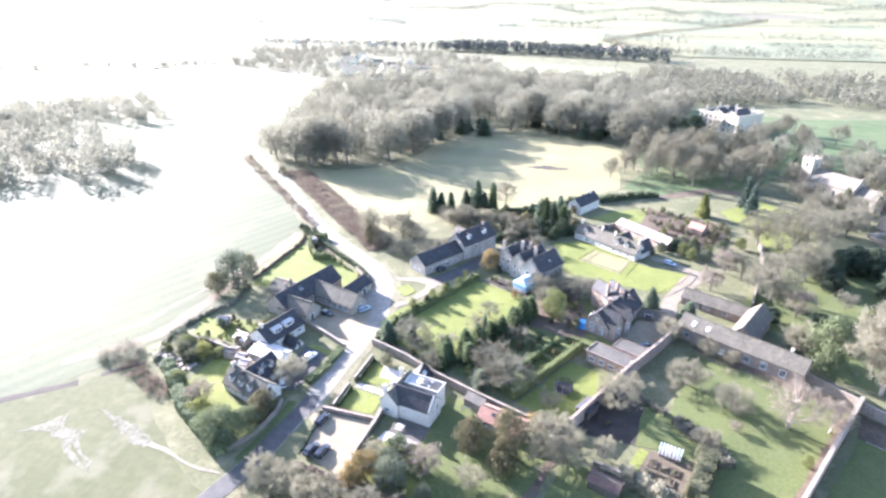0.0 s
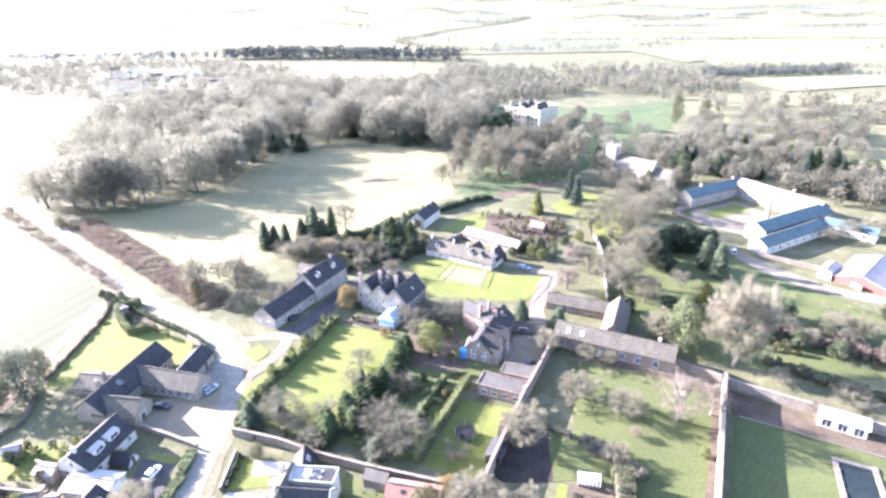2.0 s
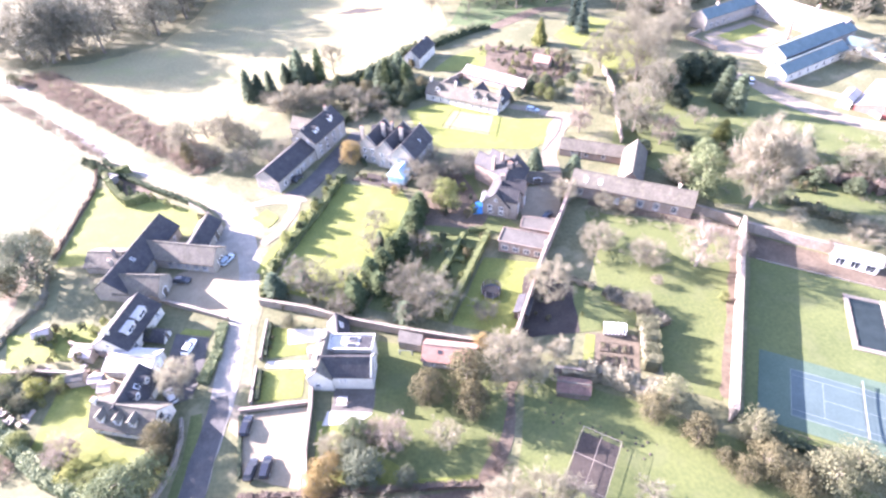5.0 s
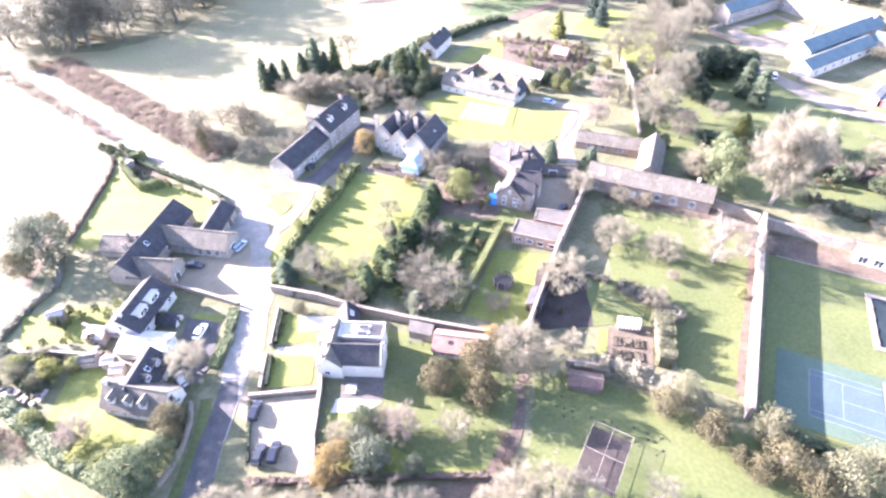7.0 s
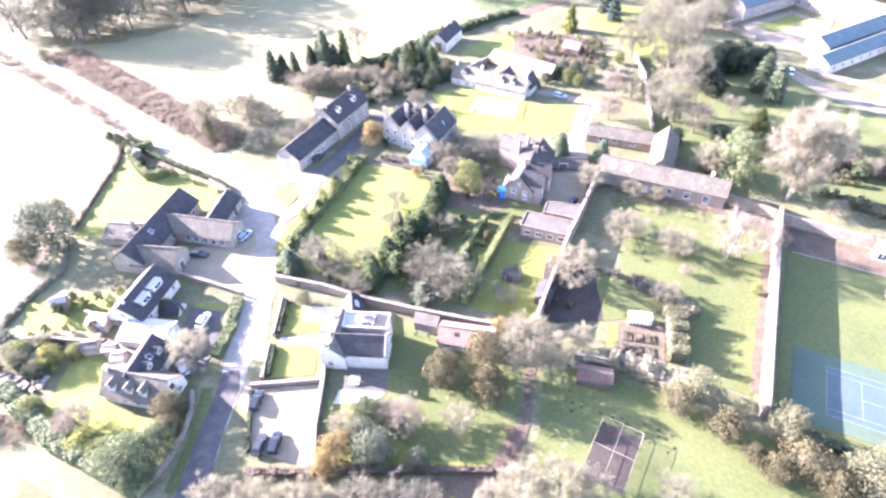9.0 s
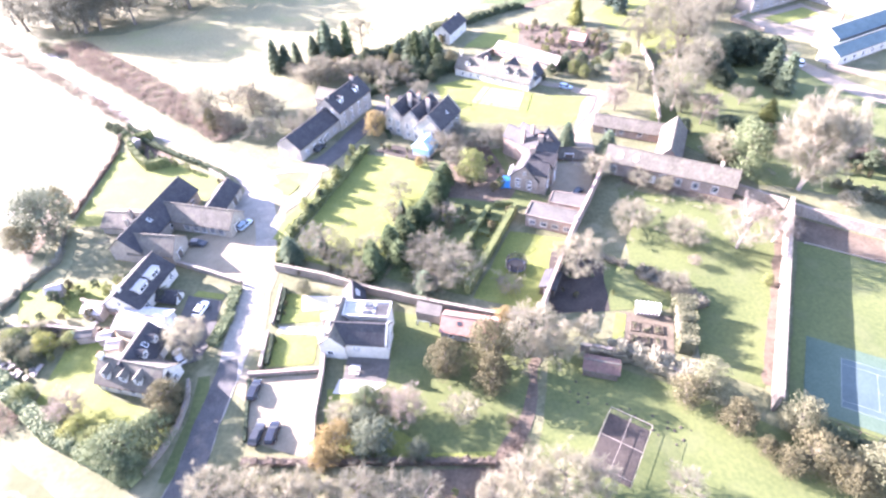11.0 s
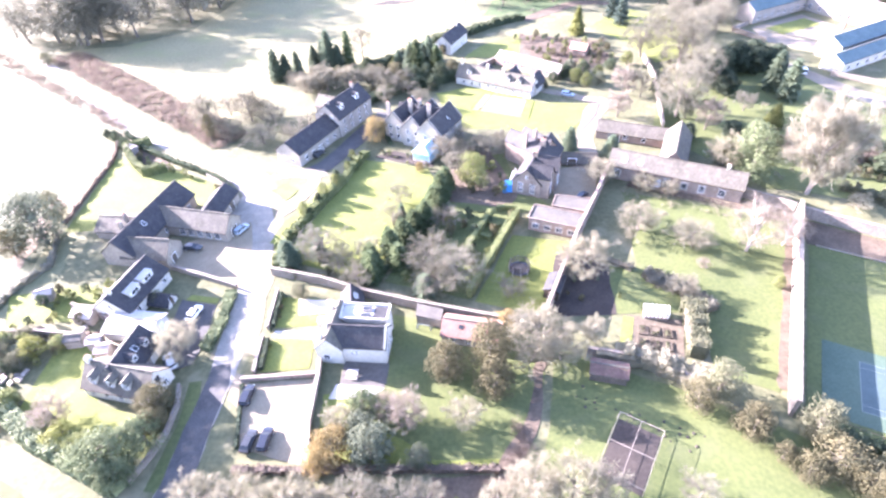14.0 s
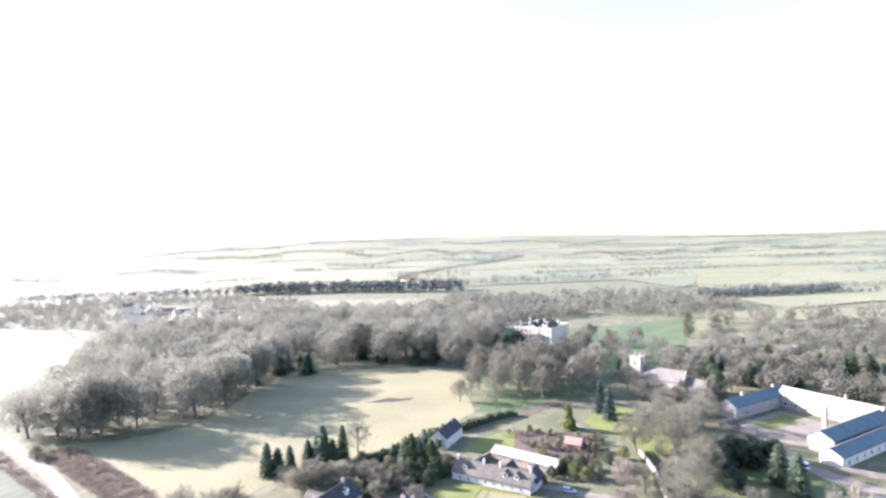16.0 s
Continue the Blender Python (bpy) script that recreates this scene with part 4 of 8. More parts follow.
k = Block(house_d, (-20.3, 72.7), (-18.8, 82.0), 4.8, 4.0, 6.5, RENDERED, STONE_TILE, over=0.15)
k.windows("L", [3, 6.5], [0.8, 2.6], 1.0, 1.1)
k.windows("A", [0.6], [1.0], 1.2, 1.3)
k.chimney(0.9, 1.4, 1.0)
k.chimney(8.0, 1.4, 1.0)
flat_block(house_d, [(-18.0, 81.8), (-9.4, 80.7), (-10.1, 77.1), (-18.4, 78.2)], 0, 5.6, RENDERED, LEAD_WHITE, lip=0.4)
for x, y in ((-13.6, 80.0), (-13.9, 78.4)):
    bm = bmesh.new()
    add_box(bm, (-0.95, -0.5, 5.7), (0.95, 0.5, 6.1), pose(x + 15, y - 77, 0, 0, 0, -8))
    f = part("rooflight", bm, GREY_WOOD, house_d)
    bm = bmesh.new()
    add_box(bm, (-0.85, -0.42, 5.8), (0.85, 0.42, 6.13), pose(x + 15, y - 77, 0, 0, 0, -8))
    part("pane", bm, PANE, f)
# Thin dark sheet laid on the east half of the flat roof.
bm = bmesh.new()
add_prism(bm, [(2.9, 3.7, 5.75), (5.4, 3.35, 5.75), (5.0, 0.3, 5.75), (2.5, 0.65, 5.75)], (0, 0, 0.07))
part("roof_well", bm, SLATE, house_d)
k = Block(house_d, (-18.0, 89.2), (-17.2, 82.7), 4.0, 1.6, 3.7, RENDERED, SLATE)
k.rooflight("L", 2.6, 0.9, 1.5, 1.0, WHITE_PAINT, LEAD_WHITE)
k.windows("R", [2, 4.5], [1.0], 0.9, 1.2)
for y in (0.2, 2.4):
    bm = bmesh.new()
    add_box(bm, (-1.3, -0.75, 0), (1.3, 0.75, 2.5), pose(-22.4 + 15, 76 + y * 2.2 - 77, 0, 0, 0, 8))
    part("porch", bm, STONE_PALE, house_d)

# ---- the long house by the junction ----
house_e = thing("long_house", -33, 153, "long stone house with dark slate roof and dormers", "house")
k = Block(house_e, (-40.8, 143.2), (-31.4, 160.2), 8.0, 3.9, 6.7, STONE_PALE, SLATE)
k.windows("R", [3, 6, 9, 12.5, 16], [1.0], 1.2, 1.3)
k.windows("A", [-1.6, 1.6], [1.1], 1.0, 1.2)
k.windows("L", [4, 9, 14], [1.0], 1.0, 1.2)
k.door("R", 10.8, DARK_WOOD)
k = Block(house_e, (-31.6, 159.2), (-23.4, 173.6), 8.6, 5.9, 9.5, STONE_PALE, SLATE)
k.dormer("R", 4.0, 1.6, 2.9, 1.5, SLATE, WHITE_PAINT)
k.dormer("R", 11.8, 1.6, 2.9, 1.5, SLATE, WHITE_PAINT)
k.windows("R", [2.5, 6, 10, 13.5], [0.9, 3.5], 1.1, 1.4)
k.windows("A", [-1.8, 1.8], [5.6], 0.8, 1.0)
k.windows("L", [3, 8, 13], [0.9, 3.5], 1.1, 1.4)
k.chimney(1.2, 0, 1.0)
k.chimney(13.6, 0, 1.0)
k = Block(house_e, (-29, 172.4), (-36.5, 176.2), 5.5, 3.0, 5.4, STONE_PALE, STONE_TILE)
k.windows("R", [2, 5], [1.0])

# ---- the gabled manor ----
manor = thing("manor_house", -2, 151, "gabled pale stone manor with slate roofs and tall chimneys", "house")
for a, b, w, ev, rd in (((-1.6, 145.4), (4.6, 156.6), 7.6, 5.8, 9.8), ((-6.4, 149.2), (-0.4, 160), 6.4, 5.8, 9.2), ((-11.6, 153.2), (-6.2, 163), 6.2, 5.8, 9.0)):
    k = Block(manor, a, b, w, ev, rd, STONE_PALE, SLATE, over=0.2, parapet=STONE_PALE)
    k.windows("A", [-1.3, 1.3], [1.0, 3.6], 1.2, 1.6)
    k.windows("A", [0], [6.6], 0.7, 0.9)
    k.windows("B", [-1.3, 1.3], [1.0, 3.6], 1.1, 1.5)
    if w > 7:
        k.windows("R", [3, 7, 10.5], [1.0, 3.6], 1.1, 1.5)
        k.rooflight("R", 7.5, 2.2, 0.7, 0.9)
    else:
        k.chimney(5.8, -w / 2 + 0.6, 1.6, 1.2, STONE_PALE, 3)
k.windows("L", [2.5, 7.5], [1.0, 3.6], 1.1, 1.5)
k.chimney(2.0, w / 2 - 0.5, 1.5, 1.0, STONE_PALE, 2)
k = Block(manor, (-9.8, 160.8), (3.2, 154.4), 5.0, 5.8, 8.4, STONE_PALE, SLATE, over=0.2)
k.chimney(6.5, 0, 1.6, 1.2, STONE_PALE, 3)
conservatory = thing("conservatory", -2.6, 142.8, "white-framed glass conservatory against a stone manor", "conservatory", rz=61)
bm = bmesh.new()
add_box(bm, (-2.9, -2.6, 0), (2.6, 2.6, 0.5))
part("plinth", bm, STONE_PALE, conservatory)
for i in range(8):
    y = -2.5 + i * 5 / 7
    for x in (-2.85, 2.5) if i in (0, 7) else (-2.85,):
        bm = bmesh.new()
        add_box(bm, (x - 0.045, y - 0.045, 0.7), (x + 0.045, y + 0.045, 2.6))
        part("post", bm, WHITE_PAINT, conservatory)
for y in (-2.55, 2.5):
    for x in (-1.5, -0.2, 1.1):
        bm = bmesh.new()
        add_box(bm, (x - 0.045, y - 0.045, 0.7), (x + 0.045, y + 0.045, 2.6))
        part("post", bm, WHITE_PAINT, conservatory)
for lo, hi in (((-2.95, -2.65, 2.6), (2.6, -2.45, 2.8)), ((-2.95, 2.4, 2.6), (2.6, 2.6, 2.8)), ((-2.95, -2.45, 2.6), (-2.75, 2.4, 2.8))):
    bm = bmesh.new()
    add_box(bm, lo, hi)
    part("beam", bm, WHITE_PAINT, conservatory)
for lo, hi in (((-2.87, -2.4, 0.75), (-2.84, 2.35, 2.55)), ((-2.7, -2.57, 0.75), (2.4, -2.54, 2.55)), ((-2.7, 2.5, 0.75), (2.4, 2.53, 2.55))):
    bm = bmesh.new()
    add_box(bm, lo, hi)
    part("pane", bm, POLYCARB, conservatory)
for s in (1, -1):
    bm = bmesh.new()
    add_prism(bm, [(-1.4, 0, 4.1), (2.7, 0, 4.1), (2.7, s * 2.75, 2.82), (-3.1, s * 2.75, 2.82)], (0, 0, 0.06))
    r = part("glass_roof", bm, POLYCARB, conservatory)
    for i in range(6):
        x = -2.6 + i * 1.05
        bm = bmesh.new()
        add_prism(bm, [(max(x, -1.4), 0, 4.17), (max(x, -1.4) + 0.09, 0, 4.17), (x + 0.09, s * 2.75, 2.89), (x, s * 2.75, 2.89)], (0, 0, 0.06))
        part("glazing_bar", bm, WHITE_PAINT, r)
bm = bmesh.new()
add_prism(bm, [(-1.4, 0, 4.1), (-3.1, 2.75, 2.82), (-3.1, -2.75, 2.82)], (0, 0, 0.06))
part("glass_roof", bm, POLYCARB, conservatory)

# ---- the stone house with many gables ----
house_g = thing("stone_house", 26, 129, "weathered stone house with slate roof and cross gables", "house")
k = Block(house_g, (22.0, 122.0), (30.8, 139.3), 7.2, 3.8, 7.5, STONE_DARK, SLATE, over=0.25)
k.windows("A", [-1.5, 1.5], [0.9, 2.4], 1.2, 1.1)
k.windows("A", [0], [4.9], 0.8, 0.8)
k.windows("L", [3, 6.5], [0.9, 2.4], 1.1, 1.1)
k.windows("R", [2.5, 15], [0.9, 2.4], 1.1, 1.1)
k.chimney(6.2, 0, 1.5, 1.3, STONE_DARK, 3)
k.chimney(12.4, 0, 1.5, 1.3, STONE_DARK, 3)
for a, b in (((25.2, 127.5), (30.4, 125.1)), ((23.4, 123.8), (28.0, 121.6))):
    g = Block(house_g, a, b, 4.0, 5.6, 8.2, STONE_DARK, SLATE, over=0.2)
    g.windows("B", [0], [0.9, 2.4], 1.3, 1.1)
for a, b in (((27.5, 133.5), (20.6, 141.6)), ((30.0, 134.8), (24.4, 142.2))):
    g = Block(house_g, a, b, 4.4, 5.4, 8.0, BRICK, SLATE, over=0.2)
    g.windows("B", [0], [0.9, 2.4], 1.3, 1.1)
    g.chimney(4, 1.6, 1.6, 0.9, BRICK, 2)
k = Block(house_g, (20.0, 130.2), (24.6, 127.9), 4.4, 0.8, 2.2, RENDERED, LEAD_WHITE, over=0.2)
k.windows("A", [0], [0.9], 2.2, 1.3)
k = Block(house_g, (32.6, 137.7), (42.8, 135.7), 4.5, 0.8, 2.5, STONE_DARK, STONE_TILE)
k.door("R", 4, DARK_WOOD, 2.2, 2.0)
tarp = thing("tarpaulin", 18, 125, "bright blue tarpaulin over stacked garden things", "tarpaulin")
bm = bmesh.new()
add_prism(bm, [(-1.6, -1.3, 0), (1.6, -1.5, 0), (1.2, -0.9, 1.7), (-1.1, -0.8, 1.9)], (0.5, 2.6, -0.2))
bmesh.ops.subdivide_edges(bm, edges=bm.edges[:], cuts=3, use_grid_fill=True)
for v in bm.verts:
    v.co += noise.noise_vector(v.co * 1.7) * 0.18
    v.co.z = max(v.co.z, 0.0)
part("cover", bm, BLUE_SHEET, tarp)
garage_g = thing("garage", 27, 108.6, "long flat-roofed brick garage with felt roof", "garage")
flat_block(garage_g, [(22.8, 113.2), (33.6, 108.2), (31.2, 103.6), (20.6, 108.4)], 0, 3.2, BRICK, FELT, lip=0.22)
d = Vector((10.6, -4.8, 0)).normalized()
ang = math.degrees(math.atan2(d.y, d.x))
for i in range(4):
    p = Vector((20.6, 108.4, 0)) + d * (1.6 + i * 2.7)
    window(garage_g, pose(p.x - 27, p.y - 108.6, 0.9, 0, 0, ang + 180), 1.5, 1.3)
bm = bmesh.new()
add_box(bm, (-0.3, -0.3, 3.35), (0.3, 0.3, 4.2), pose(4.8, -3.0, 0))
part("chimney", bm, RENDERED, garage_g)
lean_to = thing("lean_to", 33.5, 112.8, "low pale flat-roofed lean-to in a court", "outbuilding")
flat_block(lean_to, [(28.6, 117.6), (36.6, 115.4), (34.6, 110.4), (27, 113.6)], 0, 2.5, BRICK, FELT, lip=0.15)

# ---- the old range by the walled garden ----
stable = thing("stable_range", 58, 123, "long low brick range with stone tile roof", "stable")
k = Block(stable, (45.3, 131.2), (73.0, 116.6), 6.6, 4.0, 6.5, BRICK, STONE_TILE)
k.rooflight("R", 3.6, 1.9, 1.0, 1.5, WHITE_PAINT, LEAD_WHITE)
k.rooflight("R", 7.4, 1.9, 1.0, 1.5, WHITE_PAINT, LEAD_WHITE)
k.windows("R", [2.5, 10, 14.5, 18.5, 22.5, 27], [0.9], 1.5, 2.0, WHITE_PAINT, 2)
k.door("R", 12.4, WHITE_PAINT, 1.3, 2.1)
k.windows("L", [4, 9, 24], [1.2])
k.chimney(27, 0.4, 0.9, 0.9, RENDERED, 1)
k = Block(stable, (59.2, 126.2), (66.4, 141.8), 6.0, 4.2, 7.4, BRICK, STONE_TILE)
k.windows("B", [0], [1.0, 3.6], 1.2, 1.3)
k.windows("L", [4, 9], [1.2], 1.1, 1.2)
cottage_h = thing("outbuilding", 52, 148, "low brick outbuilding with stone tile roof", "outbuilding")
k = Block(cottage_h, (46.8, 150.8), (64.6, 142.6), 5.0, 2.6, 4.6, BRICK, STONE_TILE)
k.windows("R", [4, 8, 13], [0.9], 1.2, 1.2)
k.door("R", 6, DARK_WOOD)

# ---- the long white house and its neighbours ----
house_i = thing("white_house", 22, 182, "long whitewashed house with stone roof and gabled dormers", "house")
k = Block(house_i, (9.9, 194.1), (33.0, 178.6), 6.6, 2.8, 5.9, RENDERED, STONE_TILE)
for u in (4.5, 19.0, 23.0):
    k.dormer("R", u, 1.7, 2.4, 1.4, STONE_TILE)
k.windows("R", spread(k.length, 8), [0.7], 1.0, 1.1)
k.windows("B", [-1.5, 1.5], [0.8, 2.7], 1.1, 1.1)
k.chimney(0.8, 0, 1.2)
k.chimney(10.5, 0, 1.2)
k.chimney(16.5, 0, 1.2)
k.chimney(k.length - 0.8, 0, 1.2)
for u, ln in ((7.5, 6), (17.5, 7), (26.0, 7)):
    p = k.at(u, 0, 0) + Vector((22, 182, 0))
    q = p + k.n * ln
    g = Block(house_i, (p.x, p.y), (q.x, q.y), 4.6, 2.8, 5.6, RENDERED, SLATE)
    g.windows("B", [0], [0.8, 2.5], 1.2, 1.1)
shed_k = thing("long_shed", 35, 200, "long low shed with a pale sheet roof", "shed")
k = Block(shed_k, (25.2, 208.4), (44.6, 191.6), 6.6, 2.6, 4.2, BRICK, SHEET)
k.windows("R", spread(k.length, 4), [0.9], 1.4, 1.0)
house_j = thing("cottage", 7.5, 225, "small white cottage with dark slate roof", "house")
k = Block(house_j, (4.4, 218.8), (11.4, 232.6), 6.4, 4.2, 6.9, RENDERED, SLATE)
k.windows("A", [-1.2, 1.2], [0.9, 3.0], 0.9, 1.1)
k.windows("R", [4, 10], [0.9], 1.0, 1.1)
k.chimney(12, 0, 0.9)
summer_house = thing("summer_house", 62, 214, "small red-tiled garden house among shrubs", "summer house")
k = Block(summer_house, (52.4, 213.4), (57.4, 209.8), 4.0, 2.4, 4.2, BRICK, TILE_RED)
k.door("A", 0, DARK_WOOD)
red_shed = thing("garden_studio", 5.3, 77, "timber garden studio with pink tiled roof and rooflights", "garden building")
k = Block(red_shed, (0.4, 78.5), (10.6, 75.9), 5.0, 2.4, 4.0, GREY_WOOD, TILE_RED)
k.rooflight("R", 3.4, 1.1, 0.9, 0.8, DARK_WOOD)
k.rooflight("R", 6.8, 1.1, 0.9, 0.8, DARK_WOOD)
k.windows("R", [2, 5, 8], [0.8], 1.1, 1.2)
lean = thing("lean_to", -2, 81, "low felt-roofed store against a garden wall", "outbuilding")
flat_block(lean, [(-4.6, 84.2), (0.3, 82.4), (-0.3, 79.6), (-4.9, 81.2)], 0, 2.2, WALL_STONE, FELT, lip=0)

# ---- church, mansion, stable court, farm ----
church = thing("church", 116, 284, "pale stone church with square west tower", "church")
bm = bmesh.new()
add_box(bm, (-2.8, -2.8, 0), (2.8, 2.8, 16.5), pose(-7.2, 2.2, 0, 0, 0, -48))
part("tower", bm, ASHLAR, church)
for i in range(12):
    s, o = divmod(i, 3)
    bm = bmesh.new()
    add_box(bm, (-2.8 + o * 2.3, 2.5, 16.5), (-1.8 + o * 2.3, 2.8, 17.4), pose(-7.2, 2.2, 0, 0, 0, -48 + 90 * s))
    part("merlon", bm, ASHLAR, church)
for sx, sy in ((-1, -1), (1, -1), (1, 1), (-1, 1)):
    q = pose(-7.2, 2.2, 0, 0, 0, -48) @ Vector((sx * 2.6, sy * 2.6, 0))
    bm = bmesh.new()
    add_cyl(bm, q.x, q.y, 16.5, 18.6, 0.35, 0.06, 6)
    part("pinnacle", bm, ASHLAR, church)
for r in range(4):
    p = pose(-7.2, 2.2, 0, 0, 0, -48 + 90 * r) @ pose(0, 2.8, 12.6)
    window(church, p, 1.1, 2.2, ASHLAR)
k = Block(church, (111.4, 284.2), (125.6, 268.4), 9.0, 7.2, 12.0, ASHLAR, ROOF_LEAD, parapet=ASHLAR)
k.windows("R", spread(k.length, 4), [2.2], 1.3, 3.2, ASHLAR)
k.windows("L", spread(k.length, 4), [2.2], 1.3, 3.2, ASHLAR)
k = Block(church, (125.2, 268.8), (132, 261.4), 6.6, 5.6, 9.0, ASHLAR, ROOF_LEAD, parapet=ASHLAR)
k.windows("R", spread(k.length, 2), [2.0], 1.1, 2.4, ASHLAR)
k.windows("B", [0], [2.4], 1.8, 3.2, ASHLAR, 2)

mansion = thing("mansion", 88, 431, "large pale stone mansion with tall chimneys and balustrade", "house", rz=-22)
flat_block(mansion, [(72, 421), (101, 411), (110, 438), (82, 448)], 0, 12.0, PORTLAND, FELT, lip=1.1)
for c, ln in (((86.5, 430), 20), ((96.5, 427), 20)):
    k = Block(mansion, (c[0] - 3, c[1] - 7), (c[0] + 3, c[1] + 9), 10, 12.1, 15.0, PORTLAND, SLATE, over=0, z0=11.5)
for x, y in ((76, 424), (84, 421), (97, 417), (80, 441), (92, 437), (104, 432), (88, 430)):
    chimney(mansion, x - 88, y - 431, 11.5, 16.6, 20, 1.6, 0.9, PORTLAND, 3)
d = Vector((29, -10, 0)).normalized()
for i in range(8):
    for z in (1.0, 5.2, 9.0):
        p = Vector((72, 421, z)) + d * (2.4 + i * 3.7)
        window(mansion, pose(p.x - 88, p.y - 431, z, 0, 0, math.degrees(math.atan2(d.y, d.x)) + 180), 1.3, 2.2, PORTLAND)
d = Vector((10, 27, 0)).normalized()
for i in range(6):
    for z in (1.0, 5.2, 9.0):
        p = Vector((72, 421, z)) + d * (3.0 + i * 4.2)
        window(mansion, pose(p.x - 88, p.y - 431, z, 0, 0, math.degrees(math.atan2(d.y, d.x))), 1.3, 2.2, PORTLAND)
for i in range(4):
    p = Vector((72, 421, 0)) + Vector((29, -10, 0)).normalized() * (10 + i * 3)
    bm = bmesh.new()
    add_cyl(bm, p.x - 88 - 0.8, p.y - 431 - 2.4, 0, 8.2, 0.5, 0.45, 10)
    part("column", bm, PORTLAND, mansion)
bm = bmesh.new()
add_box(bm, (-1, -3, 8.2), (11, 0, 9.2), pose(72 - 88 + 9.0, 421 - 431 - 3.2, 0, 0, 0, -19))
part("portico", bm, PORTLAND, mansion)

court = thing("stable_court", 150, 225, "pale stone stable court with blue slate roofs", "stable")
k = Block(court, (127, 236.2), (160.8, 252.4), 8.2, 5.0, 7.6, STONE_PALE, BLUE_SLATE)
k.windows("R", spread(k.length, 9), [1.0], 1.4, 1.8)
k.chimney(10, 0, 1.1, 1.0, STONE_PALE, 2)
k.chimney(32, 0, 1.1, 1.0, STONE_PALE, 2)
k = Block(court, (160.2, 249.5), (176.2, 213.4), 9.0, 5.6, 8.2, STONE_PALE, SHEET)
k.windows("R", spread(k.length, 8), [1.0], 1.4, 1.8)
k.chimney(26, 0, 1.6, 1.6, STONE_PALE, 2)
k = Block(court, (137.4, 195.4), (177, 215), 8.6, 5.0, 7.4, STONE_PALE, BLUE_SLATE)
k.windows("R", spread(k.length, 9), [1.0], 1.4, 1.8)
k.windows("A", [-1.5, 1.5], [1.0], 1.2, 1.6)
k = Block(court, (132.6, 184.4), (166, 201), 7.0, 3.6, 5.6, RENDERED, BLUE_SLATE)
k.windows("R", spread(k.length, 7), [0.9], 1.5, 1.5)
k = Block(court, (172, 205), (184, 191), 6.6, 3.4, 5.2, RENDERED, BLUE_SLATE)
k.windows("R", spread(k.length, 3), [0.9], 1.5, 1.4)
stack = thing("chimney_stack", 155.5, 217.5, "tall brick chimney stack in a stable court", "chimney", rz=26)
bm = bmesh.new()
add_box(bm, (-0.75, -0.75, 0), (0.75, 0.75, 8.6))
part("shaft", bm, BRICK, stack)
bm = bmesh.new()
add_box(bm, (-0.92, -0.92, 8.6), (0.92, 0.92, 9.0))
part("cap", bm, STONE_PALE, stack)
red_barn = thing("farm_barn", 158, 160, "large farm barn with sheet roof and red boards", "barn")
k = Block(red_barn, (150.4, 154.6), (168.4, 169.2), 15, 1.9, 4.4, RED_WOOD, SHEET)
k.door("R", 8, DARK_WOOD, 3.0, 1.7)
k.door("R", 15, DARK_WOOD, 3.0, 1.7)

# ---- pool garden ----
pavilion = thing("pool_house", 101.4, 93.0, "white glazed pool house with shallow roof", "pool house", rz=-34)
bm = bmesh.new()
add_box(bm, (-4.5, -2.0, 0), (4.5, 2.0, 2.6))
part("wall", bm, WHITE_PAINT, pavilion)
for s in (1, -1):
    bm = bmesh.new()
    add_prism(bm, [(-4.9, 0, 3.9), (4.9, 0, 3.9), (4.9, s * 2.5, 2.6), (-4.9, s * 2.5, 2.6)], (0, 0, 0.14))
    part("roof", bm, LEAD_WHITE, pavilion)
for x in (-3.0, 0, 3.0):
    window(pavilion, pose(x, -2.0, 0.25, 0, 0, 180), 1.9, 2.0)
pool = thing("swimming_pool", 93.4, 75.4, "dark swimming pool with uneven stone coping", "swimming pool", rz=-26)
bm = bmesh.new()
add_box(bm, (-3.0, -7.0, -0.1), (3.0, 7.0, 0.1))
part("water", bm, WATER, pool)
for lo, hi in (((-4.0, -8, 0), (-3.0, 8, 0.24)), ((3.0, -8, 0), (4.0, 8, 0.24)), ((-3.0, -8, 0), (3.0, -7, 0.24)), ((-3.0, 7, 0), (3.0, 8, 0.24))):
    n = max(2, int((hi[1] - lo[1]) / 1.6)) if hi[1] - lo[1] > 2 else 4
    for i in range(n):
        bm = bmesh.new()
        if hi[1] - lo[1] > 2:
            add_box(bm, (lo[0], lo[1] + (hi[1] - lo[1]) * i / n + 0.02, lo[2]), (hi[0], lo[1] + (hi[1] - lo[1]) * (i + 1) / n - 0.02, hi[2] + 0.1 * (i % 2)))
        else:
            add_box(bm, (lo[0] + (hi[0] - lo[0]) * i / n + 0.02, lo[1], lo[2]), (lo[0] + (hi[0] - lo[0]) * (i + 1) / n - 0.02, hi[1], hi[2]))
        part("coping_stone", bm, WALL_STONE, pool)

# the tennis court: its long axis runs away from the garden wall
court_base = thing("tennis_court", 79.3, 56.4, "blue-green tennis court with white lines", "tennis court", rz=-29)
bm = bmesh.new()
add_box(bm, (-17.5, -8.4, -0.1), (17.5, 8.4, 0.09))
part("surround", bm, COURT_GREEN, court_base)
bm = bmesh.new()
add_box(bm, (-11.9, -5.5, 0.0), (11.9, 5.5, 0.1))
part("playing_surface", bm, COURT_BLUE, court_base)
